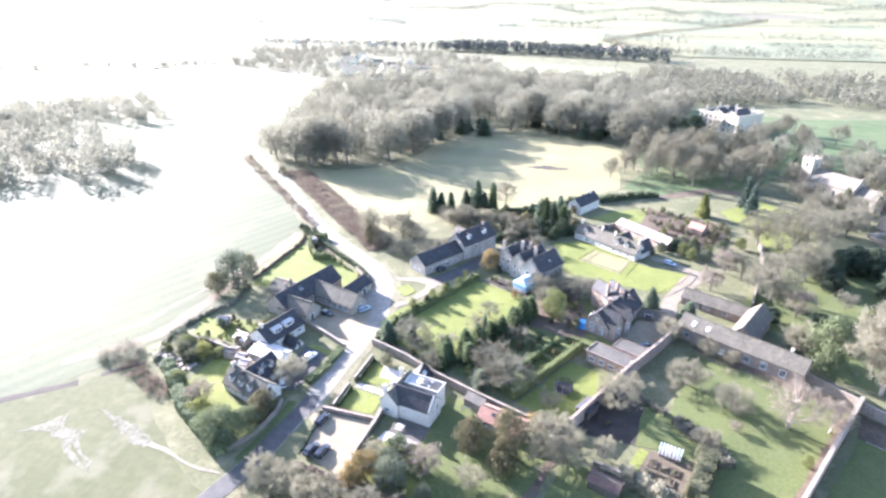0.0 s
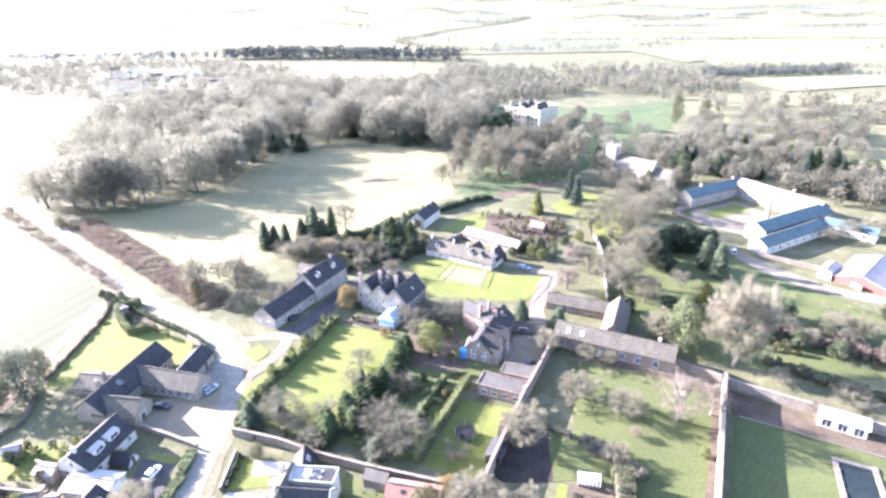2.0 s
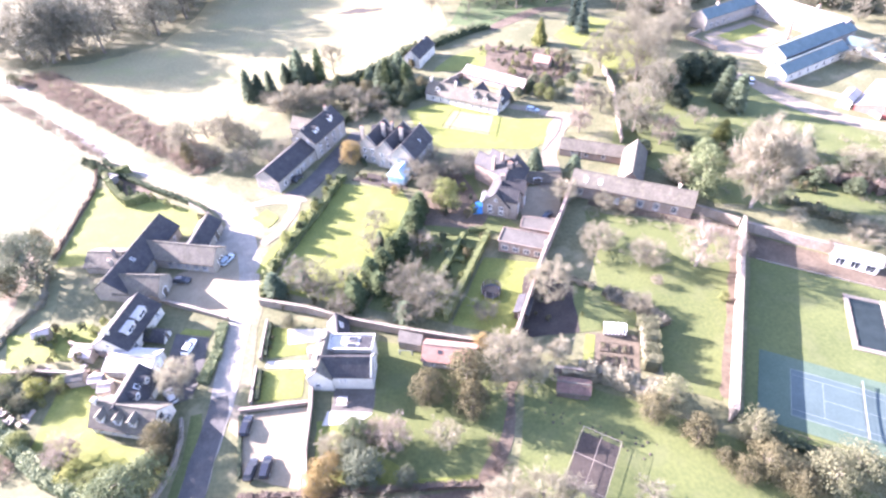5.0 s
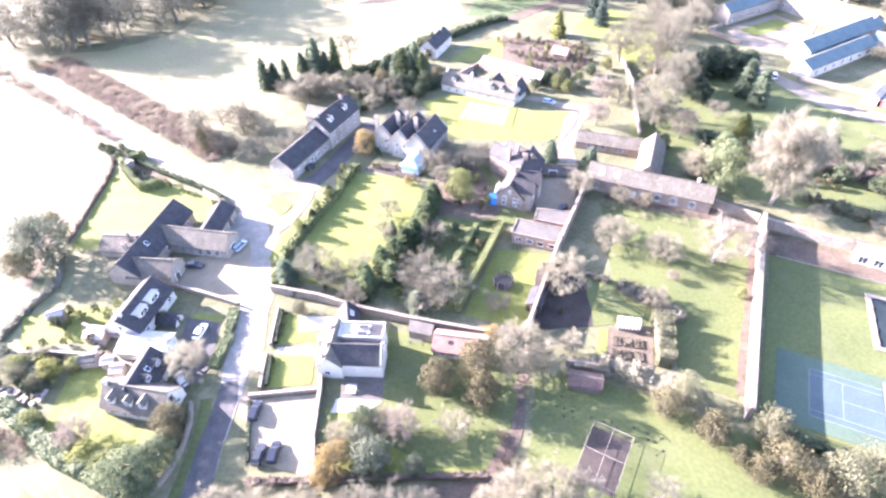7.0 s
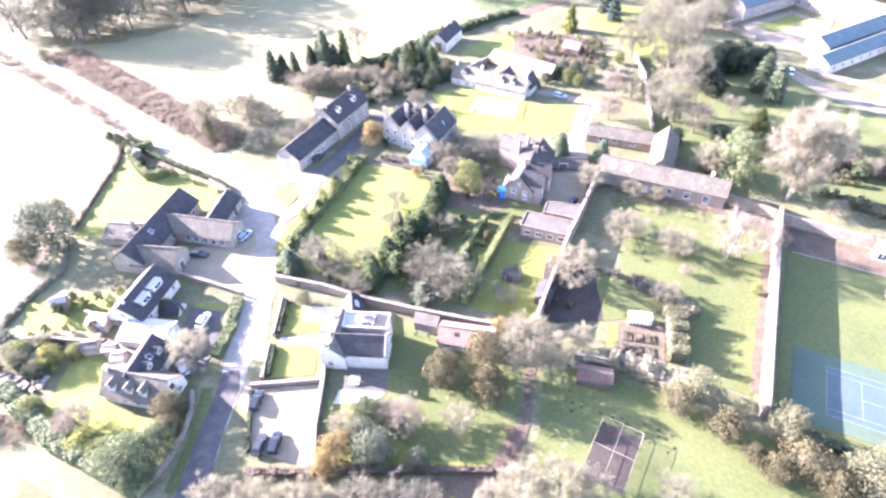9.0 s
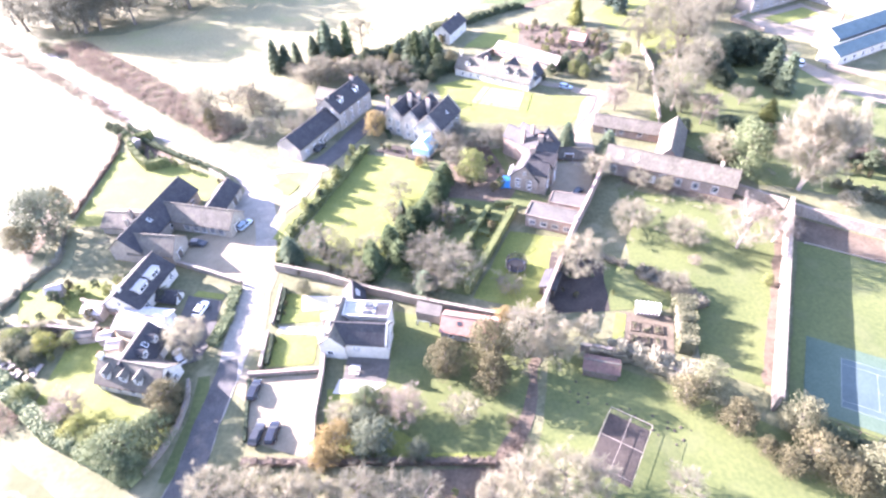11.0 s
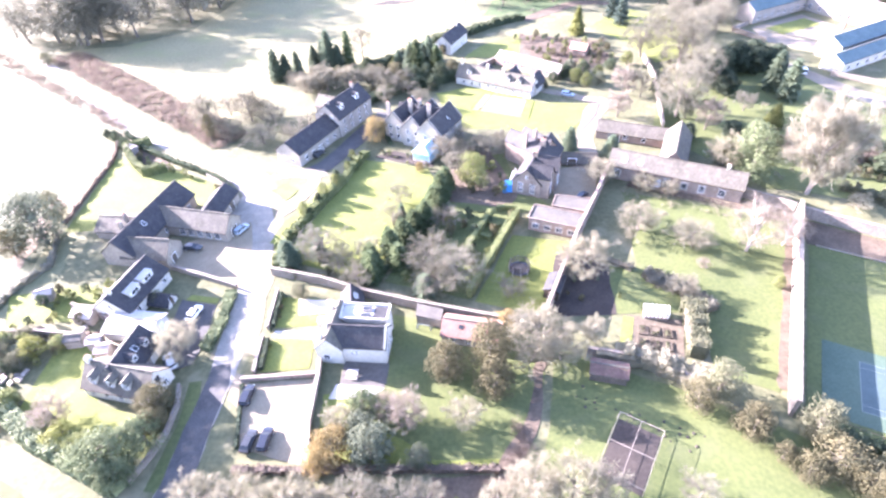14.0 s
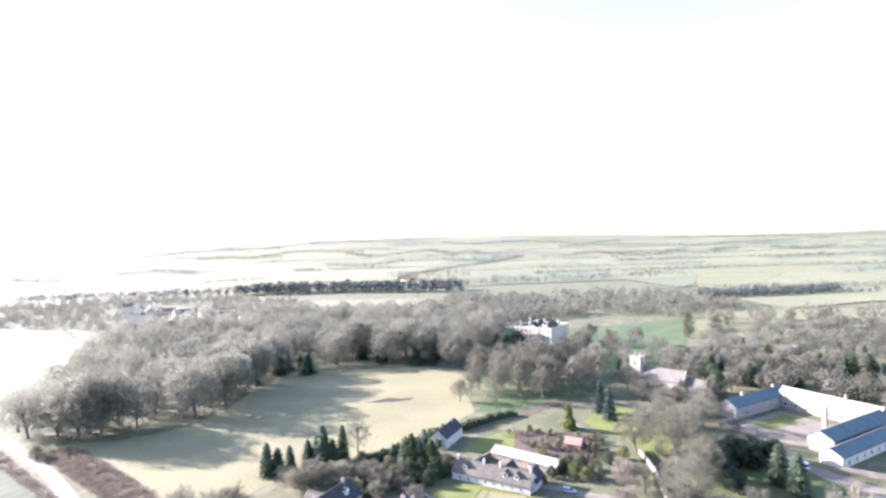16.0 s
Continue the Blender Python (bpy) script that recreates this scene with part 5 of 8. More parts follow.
LINES = [((-11.9, -5.5), (11.9, -5.42)), ((-11.9, 5.42), (11.9, 5.5)), ((-11.9, -4.15), (11.9, -4.07)), ((-11.9, 4.07), (11.9, 4.15)), ((-11.9, -5.42), (-11.82, 5.42)), ((11.82, -5.42), (11.9, 5.42)), ((-6.44, -4.07), (-6.36, 4.07)), ((6.36, -4.07), (6.44, 4.07)), ((-6.36, -0.04), (6.36, 0.04))]
for lo, hi in LINES:
    bm = bmesh.new()
    add_box(bm, (lo[0], lo[1], 0.06), (hi[0], hi[1], 0.106))
    part("line", bm, LINE_WHITE, court_base)
net = thing("tennis_net", 79.3, 56.4, "tennis net with white band between posts", "tennis net", rz=-29, z=0.1)
for y in (-6.4, 6.4):
    bm = bmesh.new()
    add_cyl(bm, 0, y, 0, 1.15, 0.06, 0.06, 8)
    part("post", bm, DARK_WOOD, net)
bm = bmesh.new()
for i in range(12):
    y0, y1 = -6.35 + i * 12.7 / 12, -6.35 + (i + 1) * 12.7 / 12
    z0, z1 = 1.06 - 0.14 * math.cos(y0 / 6.4 * 1.57), 1.06 - 0.14 * math.cos(y1 / 6.4 * 1.57)
    add_prism(bm, [(-0.06, y0, z0 - 0.16), (-0.06, y1, z1 - 0.16), (-0.06, y1, z1), (-0.06, y0, z0)], (0.12, 0, 0))
part("band", bm, LINE_WHITE, net)
bm = bmesh.new()
for i in range(43):
    y = -6.3 + i * 0.3
    add_box(bm, (-0.008, y, 0.02), (0.008, y + 0.02, 0.9))
for i in range(4):
    add_box(bm, (-0.008, -6.3, 0.1 + i * 0.22), (0.008, 6.3, 0.12 + i * 0.22))
part("mesh", bm, NETTING, net)


# ---- garden walls, hedges, fences ----
def garden_wall(line, height, thick, material, label, cap=0.08):
    """A free-standing wall along a line, in bays with a coping on each."""
    x0, y0 = line[0]
    w = thing("garden_wall", x0, y0, label, "wall")
    for p, q in zip(line, line[1:]):
        d = Vector((q[0] - p[0], q[1] - p[1], 0))
        m = pose(p[0] - x0, p[1] - y0, 0, 0, 0, math.degrees(math.atan2(d.y, d.x)))
        bm = bmesh.new()
        add_box(bm, (0, -thick / 2, -0.2), (d.length, thick / 2, height), m)
        part("wall_length", bm, material, w)
        n = max(1, int(d.length / 2.2))
        rnd = random.Random(int(p[0] * 7 + p[1]))
        for i in range(n):
            bm = bmesh.new()
            a, b = d.length * i / n, d.length * (i + 1) / n
            z = height + rnd.uniform(0, 0.06)
            add_box(bm, (a + 0.01, -thick / 2 - cap, height - 0.02), (b - 0.01, thick / 2 + cap, z + 0.14), m)
            part("coping_stone", bm, material, w)
    return w


garden_wall([(82.2, 108.4), (68.6, 83.2), (54.7, 57.2)], 4.1, 0.6, WALL_STONE, "tall pale stone wall dividing two gardens", 0.12)
garden_wall([(82.6, 108.0), (103, 94), (124, 80)], 2.6, 0.6, STONE_DARK, "tall stone wall above a brown border")
garden_wall([(73.2, 116.8), (82.0, 109.2)], 2.6, 0.5, WALL_STONE, "old stone garden wall")
garden_wall([(45.2, 131.0), (37.3, 115.6), (30.2, 102.4), (19.6, 80)], 3.7, 0.5, BRICK, "long brick wall beside an orchard")
garden_wall([(-36.2, 97.4), (-25.3, 93.8), (-15, 89), (-5.3, 85.4), (3, 82.6), (12, 79.7), (19.3, 79.8)], 2.1, 0.5, WALL_STONE, "long pale stone wall behind gardens")
garden_wall([(-22.6, 77), (-22.2, 69.6), (-22.4, 60), (-21.6, 52.2)], 1.2, 0.6, WALL_STONE, "low pale stone wall beside a yard")
garden_wall([(-35.9, 69.6), (-22.8, 69.9)], 1.0, 0.45, BRICK, "low brick wall along a yard")
garden_wall([(-33.8, 92), (-33.8, 81.5)], 1.0, 0.4, WALL_STONE, "low stone wall by a lane")
garden_wall([(-34.2, 79.5), (-34, 71)], 1.0, 0.4, WALL_STONE, "low stone wall by a lane")
garden_wall([(-59.2, 101), (-50.5, 97.2), (-42.8, 93.6)], 1.2, 0.5, WALL_STONE, "low stone wall below a barn yard")
garden_wall([(25.6, 71.6), (34.5, 69.2), (43.2, 63.4)], 1.9, 0.45, STONE_DARK, "kitchen garden wall, pale stone")
garden_wall([(45.9, 79.2), (43.8, 70)], 2.4, 0.5, WALL_STONE, "kitchen garden wall, pale stone")
garden_wall([(66.2, 152), (70, 168), (74.5, 186), (76.5, 204.5)], 1.8, 0.5, WALL_STONE, "pale churchyard wall under trees")
garden_wall([(-62.5, 138.6), (-55.6, 133), (-52, 127)], 1.1, 0.45, WALL_STONE, "low stone wall along a lane")
garden_wall([(125, 213), (118, 226), (127, 232)], 1.6, 0.5, WALL_STONE, "pale stone yard wall")
garden_wall([(131, 181), (146, 168), (150, 153)], 1.5, 0.5, WALL_STONE, "pale stone farm wall")
garden_wall([(-76, 90.5), (-70.5, 88), (-66.4, 86)], 1.4, 0.4, BRICK, "brick wall between gardens")
garden_wall([(-92, 84), (-80, 83.4), (-71.5, 82)], 1.5, 0.4, WALL_STONE, "stone wall between gardens")
garden_wall([(13.6, 199.5), (20, 205), (26, 211)], 1.8, 0.4, WALL_STONE, "stone wall behind a white house")


def leaf_cloud(rnd, verts, faces, centre, size, count, leaf, flat=0.0, shell=0.55, up=0.0):
    """Small leaf sprays within an ellipsoid, thickest near its surface."""
    for _ in range(count):
        d = Vector((rnd.gauss(0, 1), rnd.gauss(0, 1), rnd.gauss(0, 1) + up)).normalized()
        rad = shell + (1 - shell) * rnd.random() ** 0.6
        p = Vector((centre[0] + d.x * size[0] * rad, centre[1] + d.y * size[1] * rad, centre[2] + d.z * size[2] * rad))
        nrm = (d + Vector((rnd.gauss(0, 0.5), rnd.gauss(0, 0.5), rnd.gauss(0, 0.5)))).normalized()
        t = nrm.orthogonal().normalized()
        t = (Matrix.Rotation(rnd.uniform(0, 6.28), 3, nrm) @ t)
        b = nrm.cross(t)
        s = leaf * rnd.uniform(0.6, 1.3)
        i = len(verts)
        verts += [tuple(p - t * s * 0.8 + b * s * 0.7), tuple(p - t * s * 0.8 - b * s * 0.7), tuple(p + t * s * 1.25)]
        faces.append((i, i + 1, i + 2))


def twig_cloud(rnd, verts, faces, centre, size, count, length, width):
    """Thin twigs that fan out from within a bush."""
    for _ in range(count):
        d = Vector((rnd.gauss(0, 1), rnd.gauss(0, 1), abs(rnd.gauss(0, 1)) + 0.25)).normalized()
        rad = rnd.uniform(0.25, 0.95)
        p = Vector((centre[0] + d.x * size[0] * rad, centre[1] + d.y * size[1] * rad, centre[2] + d.z * size[2] * rad))
        way = (d + Vector((rnd.gauss(0, 0.35), rnd.gauss(0, 0.35), rnd.gauss(0, 0.35)))).normalized()
        side = way.orthogonal().normalized()
        side = Matrix.Rotation(rnd.uniform(0, 6.28), 3, way) @ side
        i = len(verts)
        verts += [tuple(p - side * width), tuple(p + side * width), tuple(p + way * length * rnd.uniform(0.6, 1.3))]
        faces.append((i, i + 1, i + 2))


def hedge(line, height, width, material, label, density=16, leaf=0.22, rough=0.12, name="hedge"):
    """A hedge along a line: a leafy mass round a solid core."""
    rnd = random.Random(int(line[0][0] * 3 + line[0][1] * 5) + len(line))
    bm_v, bm_f = [], []
    for p, q in zip(line, line[1:]):
        d = Vector((q[0] - p[0], q[1] - p[1], 0))
        ln = d.length
        d.normalize()
        n = Vector((-d.y, d.x, 0))
        steps = max(1, int(ln / 1.2))
        for s in range(steps):
            c = Vector((p[0], p[1], 0)) + d * (ln * (s + 0.5) / steps)
            hh, ww = height * rnd.uniform(1 - rough, 1 + rough), width * rnd.uniform(1 - rough, 1 + rough)
            half = ln / steps / 2 + 0.02
            k = 0.68
            i = len(bm_v)
            for a in (-half, half):
                for b, z in ((-ww / 2 * k, 0), (ww / 2 * k, 0), (ww / 2 * k, hh * 0.8), (-ww / 2 * k, hh * 0.8)):
                    bm_v.append(tuple(c + d * a + n * b + Vector((0, 0, z))))
            bm_f += [(i, i + 1, i + 5, i + 4), (i + 1, i + 2, i + 6, i + 5), (i + 2, i + 3, i + 7, i + 6), (i + 3, i, i + 4, i + 7), (i, i + 3, i + 2, i + 1), (i + 4, i + 5, i + 6, i + 7)]
            for _ in range(int(1.7 * density * (hh * 2 + ww) * half)):
                a = rnd.uniform(-half, half)
                e = rnd.uniform(0, 2 * hh + ww)
                if e < hh:
                    b, z, nn = -ww / 2, e, -n
                elif e < hh + ww:
                    b, z, nn = e - hh - ww / 2, hh, Vector((0, 0, 1))
                else:
                    b, z, nn = ww / 2, e - hh - ww, n
                pt = c + d * a + n * b * rnd.uniform(0.74, 1.06) + Vector((0, 0, z * rnd.uniform(0.82, 1.05)))
                nn = (nn + Vector((rnd.gauss(0, 0.5), rnd.gauss(0, 0.5), rnd.gauss(0, 0.5)))).normalized()
                t = nn.orthogonal().normalized()
                t = Matrix.Rotation(rnd.uniform(0, 6.28), 3, nn) @ t
                o = nn.cross(t)
                sz = leaf * rnd.uniform(0.6, 1.3)
                j = len(bm_v)
                bm_v += [tuple(pt - t * sz), tuple(pt + o * sz * 0.6), tuple(pt + t * sz), tuple(pt - o * sz * 0.6)]
                bm_f.append((j, j + 1, j + 2, j + 3))
    ob = mesh_ob(name, bm_v, bm_f, material)
    return tagged(ob, label, "hedge", kind="stuff")


hedge([(12.6, 114.4), (4.8, 99.2)], 2.4, 1.5, HEDGE_LEAF, "clipped formal hedge, dull green", 18, 0.16, 0.04)
hedge([(18.8, 113.8), (5.6, 87.4)], 2.9, 1.6, HEDGE_LEAF, "long clipped formal hedge, dull green", 18, 0.16, 0.04)
hedge([(-19.4, 146), (-25, 132), (-30.5, 119.5), (-35.5, 108), (-35.6, 99)], 2.2, 1.9, HEDGE_LEAF, "tall shrubby hedge along a lane", 12, 0.3, 0.3)
hedge([(-84, 72), (-76.2, 66.2), (-67.6, 59.8), (-60.2, 56), (-53.8, 53), (-49.4, 50.4)], 2.5, 3.2, LEAF_SAGE, "thick soft green hedge round a cottage garden", 60, 0.2, 0.14)
garden_wall([(-46.6, 69), (-45.6, 65), (-45.6, 60), (-46.6, 56), (-48.5, 51.5)], 1.1, 0.35, WALL_STONE, "low curved stone wall by a lane")
hedge([(-35.5, 68.6), (-34.6, 63), (-33.5, 56.4)], 0.9, 0.7, LEAF_YEW, "low dark hedge beside a gravel yard", 20, 0.16, 0.12)
hedge([(-32.9, 91), (-32.8, 82.2)], 1.2, 0.9, LEAF_YEW, "dark clipped hedge inside a front wall", 20, 0.16, 0.15)
hedge([(-33.1, 78.6), (-32.9, 71.8)], 1.2, 0.9, LEAF_YEW, "dark clipped hedge inside a front wall", 20, 0.16, 0.15)
hedge([(-47.6, 66), (-47.2, 60)], 1.3, 1.2, LEAF, "dark low shrubs behind a wall", 12, 0.22, 0.25)
hedge([(-43.6, 92.6), (-43.2, 84), (-44.6, 77)], 1.3, 2.2, LEAF_BOTTLE, "broad hedge bank beside a lane", 18, 0.22, 0.2)
hedge([(-97.5, 165.5), (-93.5, 150), (-93, 134), (-92.6, 120)], 1.1, 0.9, TWIG_BROWN, "thin bare field boundary hedge", 16, 0.22, 0.4)
hedge([(-92, 117), (-88, 104), (-92, 96), (-94, 84), (-88, 72)], 1.1, 1.1, TWIG_GREY, "low bare field hedge", 18, 0.24, 0.5)
hedge([(-23, 178), (-12, 186.5), (4, 192.5), (9, 196)], 3.0, 2.6, LEAF, "dark hedge behind houses", 10, 0.35, 0.3)
hedge([(-22, 208), (-10, 218.5), (0, 230), (6, 238), (15, 238), (28, 248), (40, 254)], 2.6, 2.4, LEAF, "dark hedge along a pasture", 9, 0.35, 0.35)
hedge([(-46, 196), (-34, 203), (-22, 208)], 2.4, 3.0, TWIG_BROWN, "bare scrubby hedge along a pasture", 12, 0.3, 0.4)
hedge([(0.4, 126), (-4, 113), (-9, 101), (-15.5, 92)], 1.5, 1.6, LEAF, "dark evergreen hedge between lawns", 11, 0.3, 0.3)
hedge([(57, 57), (62, 52), (72, 46), (84, 38)], 1.8, 2.2, LEAF, "dark hedge below a tennis court", 10, 0.3, 0.3)
hedge([(47.6, 80.6), (46.4, 75), (44.4, 69.4)], 3.5, 4.0, LEAF_PALE, "sunlit ivy bank on a garden wall", 26, 0.2, 0.2)
hedge([(-20, 164), (-15, 158), (-13, 151)], 1.6, 1.4, LEAF, "dark hedge by a drive", 12, 0.25, 0.25)
hedge([(12, 196), (22, 186.5)], 0.5, 0.6, LEAF, "low planting", 8, 0.2, 0.3)
hedge([(40, 93), (30, 100)], 1.0, 1.6, TWIG, "low grey fruit bushes", 14, 0.25, 0.3)
hedge([(42, 91.5), (50, 84), (51, 80)], 1.4, 4.0, TWIG, "grey-green bramble bank", 12, 0.28, 0.35)
hedge([(30.5, 71), (36, 69), (42, 65.6), (44.6, 64.6)], 2.6, 3.0, TWIG_PALE, "pale dry climbers below a wall", 24, 0.24, 0.35)
hedge([(98, 118), (108, 108), (122, 98)], 1.6, 3.0, LEAF_PALE, "pale bramble bank in rough grass", 10, 0.35, 0.45)
hedge([(95, 140), (108, 131), (118, 124), (134, 112)], 2.2, 4.5, TWIG_BROWN, "brown scrub bank behind gardens", 10, 0.4, 0.45)


def scrub_belt(corners, count, h, material, label, name="scrub"):
    """Twiggy bushes scattered in a four-cornered belt."""
    rnd = random.Random(count)
    verts, faces = [], []
    a, b, c, d = [Vector((*p, 0)) for p in corners]
    for _ in range(count):
        s, t = rnd.random(), rnd.random()
        p = a.lerp(b, s).lerp(d.lerp(c, s), t)
        hh = h * rnd.uniform(0.6, 1.25)
        twig_cloud(rnd, verts, faces, (p.x, p.y, 0), (hh * 0.8, hh * 0.8, hh * 0.8), 42, hh * 0.5, hh * 0.03)
    return tagged(mesh_ob(name, verts, faces, material), label, "scrub", kind="stuff")


scrub_belt([(-158, 236), (-64, 153), (-57, 162), (-146, 243)], 1500, 1.5, TWIG_BROWN, "wide belt of reddish-brown scrub by a lane")
scrub_belt([(-200, 255), (-99, 168.5), (-97, 171.5), (-197, 260)], 380, 1.3, TWIG_BROWN, "thin brown hedge along a lane")
scrub_belt([(11, 59), (7.5, 47), (12, 47), (14.5, 58)], 34, 1.2, TWIG_BROWN, "reddish bare shrubs on a bank")
scrub_belt([(-105, 69), (-95, 66), (-92, 72), (-101, 78)], 50, 2.4, TWIG_GREY, "tangled bare scrub round a cottage garden")
scrub_belt([(-40, 40), (8, 38), (6, 47), (-38, 50)], 90, 1.6, TWIG_BROWN, "tangled bare scrub below gardens")
scrub_belt([(44, 118), (78, 104), (80, 109), (46, 124)], 70, 1.1, TWIG_PALE, "pale dry border plants")
scrub_belt([(28, 236), (68, 224), (66, 204), (44, 196)], 150, 1.7, TWIG_BROWN, "brown garden shrubs in winter")
scrub_belt([(30, 250), (110, 300), (120, 330), (30, 330)], 180, 2.0, TWIG, "bare undergrowth below park trees")
scrub_belt([(84, 120), (150, 90), (170, 130), (100, 165)], 120, 1.6, TWIG_PALE, "dry tussocks and shrubs in rough grass")

hedge([(-96, 166), (-86, 155.5), (-74, 147), (-64, 140.5), (-57, 135), (-53, 129)], 1.5, 1.4, LEAF, "low dark hedge between a garden and a lane", 12, 0.25, 0.2)
hedge([(-85.8, 159.6), (-91.6, 155.6), (-86.4, 147.6), (-80.6, 141.2), (-75, 143)], 3.0, 1.7, HEDGE_LEAF, "tall clipped hedge round a garden enclosure", 20, 0.22, 0.08)
hedge([(-36.6, 105), (-33.5, 112), (-29, 121.5), (-23.5, 134)], 1.3, 1.2, HEDGE_LEAF, "sunlit lower hedge on a lane bank", 14, 0.2, 0.15)
hedge([(-33, 52.6), (-17.5, 51.8), (1.3, 51.0), (7.8, 50.6)], 1.2, 1.2, TWIG_BROWN, "reddish-brown clipped hedge below a lawn", 16, 0.2, 0.2)
hedge([(27, 70.6), (34.6, 68.4), (42.8, 62.9)], 2.2, 1.6, TWIG_PALE, "pale climbers over a garden wall", 14, 0.2, 0.35)
hedge([(18.9, 116.4), (14.2, 116.6)], 1.6, 1.2, HEDGE_LEAF, "short clipped hedge in a formal garden", 16, 0.16, 0.05)
hedge([(11.6, 111), (14.2, 109.6)], 1.4, 1.1, HEDGE_LEAF, "short clipped hedge in a formal garden", 16, 0.16, 0.05)
hedge([(9.4, 106.6), (11.8, 105.2)], 1.4, 1.1, HEDGE_LEAF, "short clipped hedge in a formal garden", 16, 0.16, 0.05)
hedge([(-91, 84), (-86, 81), (-79, 78)], 2.4, 3.2, LEAF_GREY, "tangled grey-green garden thicket", 16, 0.3, 0.3)
scrub_belt([(-96, 67), (-76, 60), (-74, 63), (-93, 71)], 70, 1.6, TWIG_BROWN, "brown tangled scrub below a cottage garden")


# ---- trees ----
def tube(verts, faces, pts, radii, sides):
    """A tapered limb along points."""
    first = len(verts)
    for k, p in enumerate(pts):
        d = (pts[min(k + 1, len(pts) - 1)] - pts[max(k - 1, 0)]).normalized()
        a = d.orthogonal().normalized()
        b = d.cross(a)
        for s in range(sides):
            w = math.tau * s / sides
            verts.append(tuple(p + (a * math.cos(w) + b * math.sin(w)) * radii[k]))
    for k in range(len(pts) - 1):
        for s in range(sides):
            i, j = first + k * sides + s, first + k * sides + (s + 1) % sides
            faces.append((i, j, j + sides, i + sides))


def limb(rnd, p, way, length, radius, bend, steps):
    pts, radii = [p.copy()], [radius]
    d = way.normalized()
    for k in range(steps):
        d = (d + Vector((rnd.gauss(0, bend), rnd.gauss(0, bend), rnd.gauss(0, bend) + 0.05))).normalized()
        pts.append(pts[-1] + d * length / steps)
        radii.append(radius * (1 - 0.75 * (k + 1) / steps))
    return pts, radii


def bare_tree(seed, twigs, width, bark, twig, spread_out=0.42, low=0.22, slim=1.0, fine=True, upright=1.0):
    """A leafless tree one unit high: trunk, limbs and branches in one mesh, its fine twigs in another. Returns the two meshes."""
    rnd = random.Random(seed)
    tv, tf, cv, cf = [], [], [], []
    pts, radii = limb(rnd, Vector((0, 0, -0.01)), Vector((rnd.gauss(0, 0.05), rnd.gauss(0, 0.05), 1)), 0.72, 0.026 * slim, 0.05, 6)
    tube(tv, tf, pts, radii, 7 if fine else 5)
    ends = []
    for i in range(11):
        s = low + (0.97 - low) * (i + rnd.random() * 0.7) / 11
        k = min(5, int(s * 6))
        p = pts[k].lerp(pts[k + 1], s * 6 - k)
        az = i * 2.4 + rnd.uniform(-0.4, 0.4)
        rise = (0.35 + 0.9 * s) * upright
        way = Vector((math.cos(az), math.sin(az), rise))
        ln = spread_out * (1.12 - 0.75 * abs(s - 0.45)) * rnd.uniform(0.75, 1.15)
        lp, lr = limb(rnd, p, way, ln, 0.013 * slim, 0.16, 4)
        tube(tv, tf, lp, lr, 4 if fine else 3)
        for j in range(5):
            q = 0.3 + 0.7 * (j + rnd.random()) / 5
            k2 = min(3, int(q * 4))
            p2 = lp[k2].lerp(lp[k2 + 1], min(1, q * 4 - k2))
            d2 = (lp[k2 + 1] - lp[k2]).normalized() + Vector((rnd.gauss(0, 0.6), rnd.gauss(0, 0.6), rnd.gauss(0.25, 0.4)))
            bp, br = limb(rnd, p2, d2, ln * rnd.uniform(0.35, 0.6), 0.0055 * slim, 0.2, 2)
            if fine or j % 2:
                tube(tv, tf, bp, br, 3)
            for e in range(4):
                f = rnd.random()
                ends.append((bp[1].lerp(bp[2], f), (bp[2] - bp[1]).normalized()))
    # the outer shell of the crown, so that it closes to a rounded, uneven dome
    lumps = [(Vector((rnd.gauss(0, 1), rnd.gauss(0, 1), rnd.gauss(0.3, 1))).normalized(), rnd.uniform(0.78, 1.12)) for _ in range(26)]
    mid = Vector((pts[3].x, pts[3].y, 0.56))
    for _ in range(len(ends)):
        d = Vector((rnd.gauss(0, 1), rnd.gauss(0, 1), rnd.gauss(0.15, 0.9))).normalized()
        reach = max(lumps, key=lambda q: q[0].dot(d))[1] * rnd.uniform(0.62, 0.97)
        ends.append((mid + Vector((d.x * spread_out, d.y * spread_out, d.z * 0.36)) * reach, d))
    per = max(1, twigs // len(ends))
    for p, d in ends:
        for _ in range(per):
            way = (d + Vector((rnd.gauss(0, 0.75), rnd.gauss(0, 0.75), rnd.gauss(0.15, 0.7)))).normalized()
            o = p + Vector((rnd.gauss(0, 0.022), rnd.gauss(0, 0.022), rnd.gauss(0, 0.022)))
            side = Matrix.Rotation(rnd.uniform(0, 6.28), 3, way) @ way.orthogonal().normalized()
            w = width * rnd.uniform(0.7, 1.4)
            i = len(cv)
            cv += [tuple(o - side * w), tuple(o + side * w), tuple(o + way * rnd.uniform(0.05, 0.12))]
            cf.append((i, i + 1, i + 2))
    out = []
    for nm, v, f, m in (("trunk", tv, tf, bark), ("crown", cv, cf, twig)):
        me = bpy.data.meshes.new(nm)
        me.from_pydata(v, [], f)
        me.materials.append(m)
        out.append((nm, me))
    return out


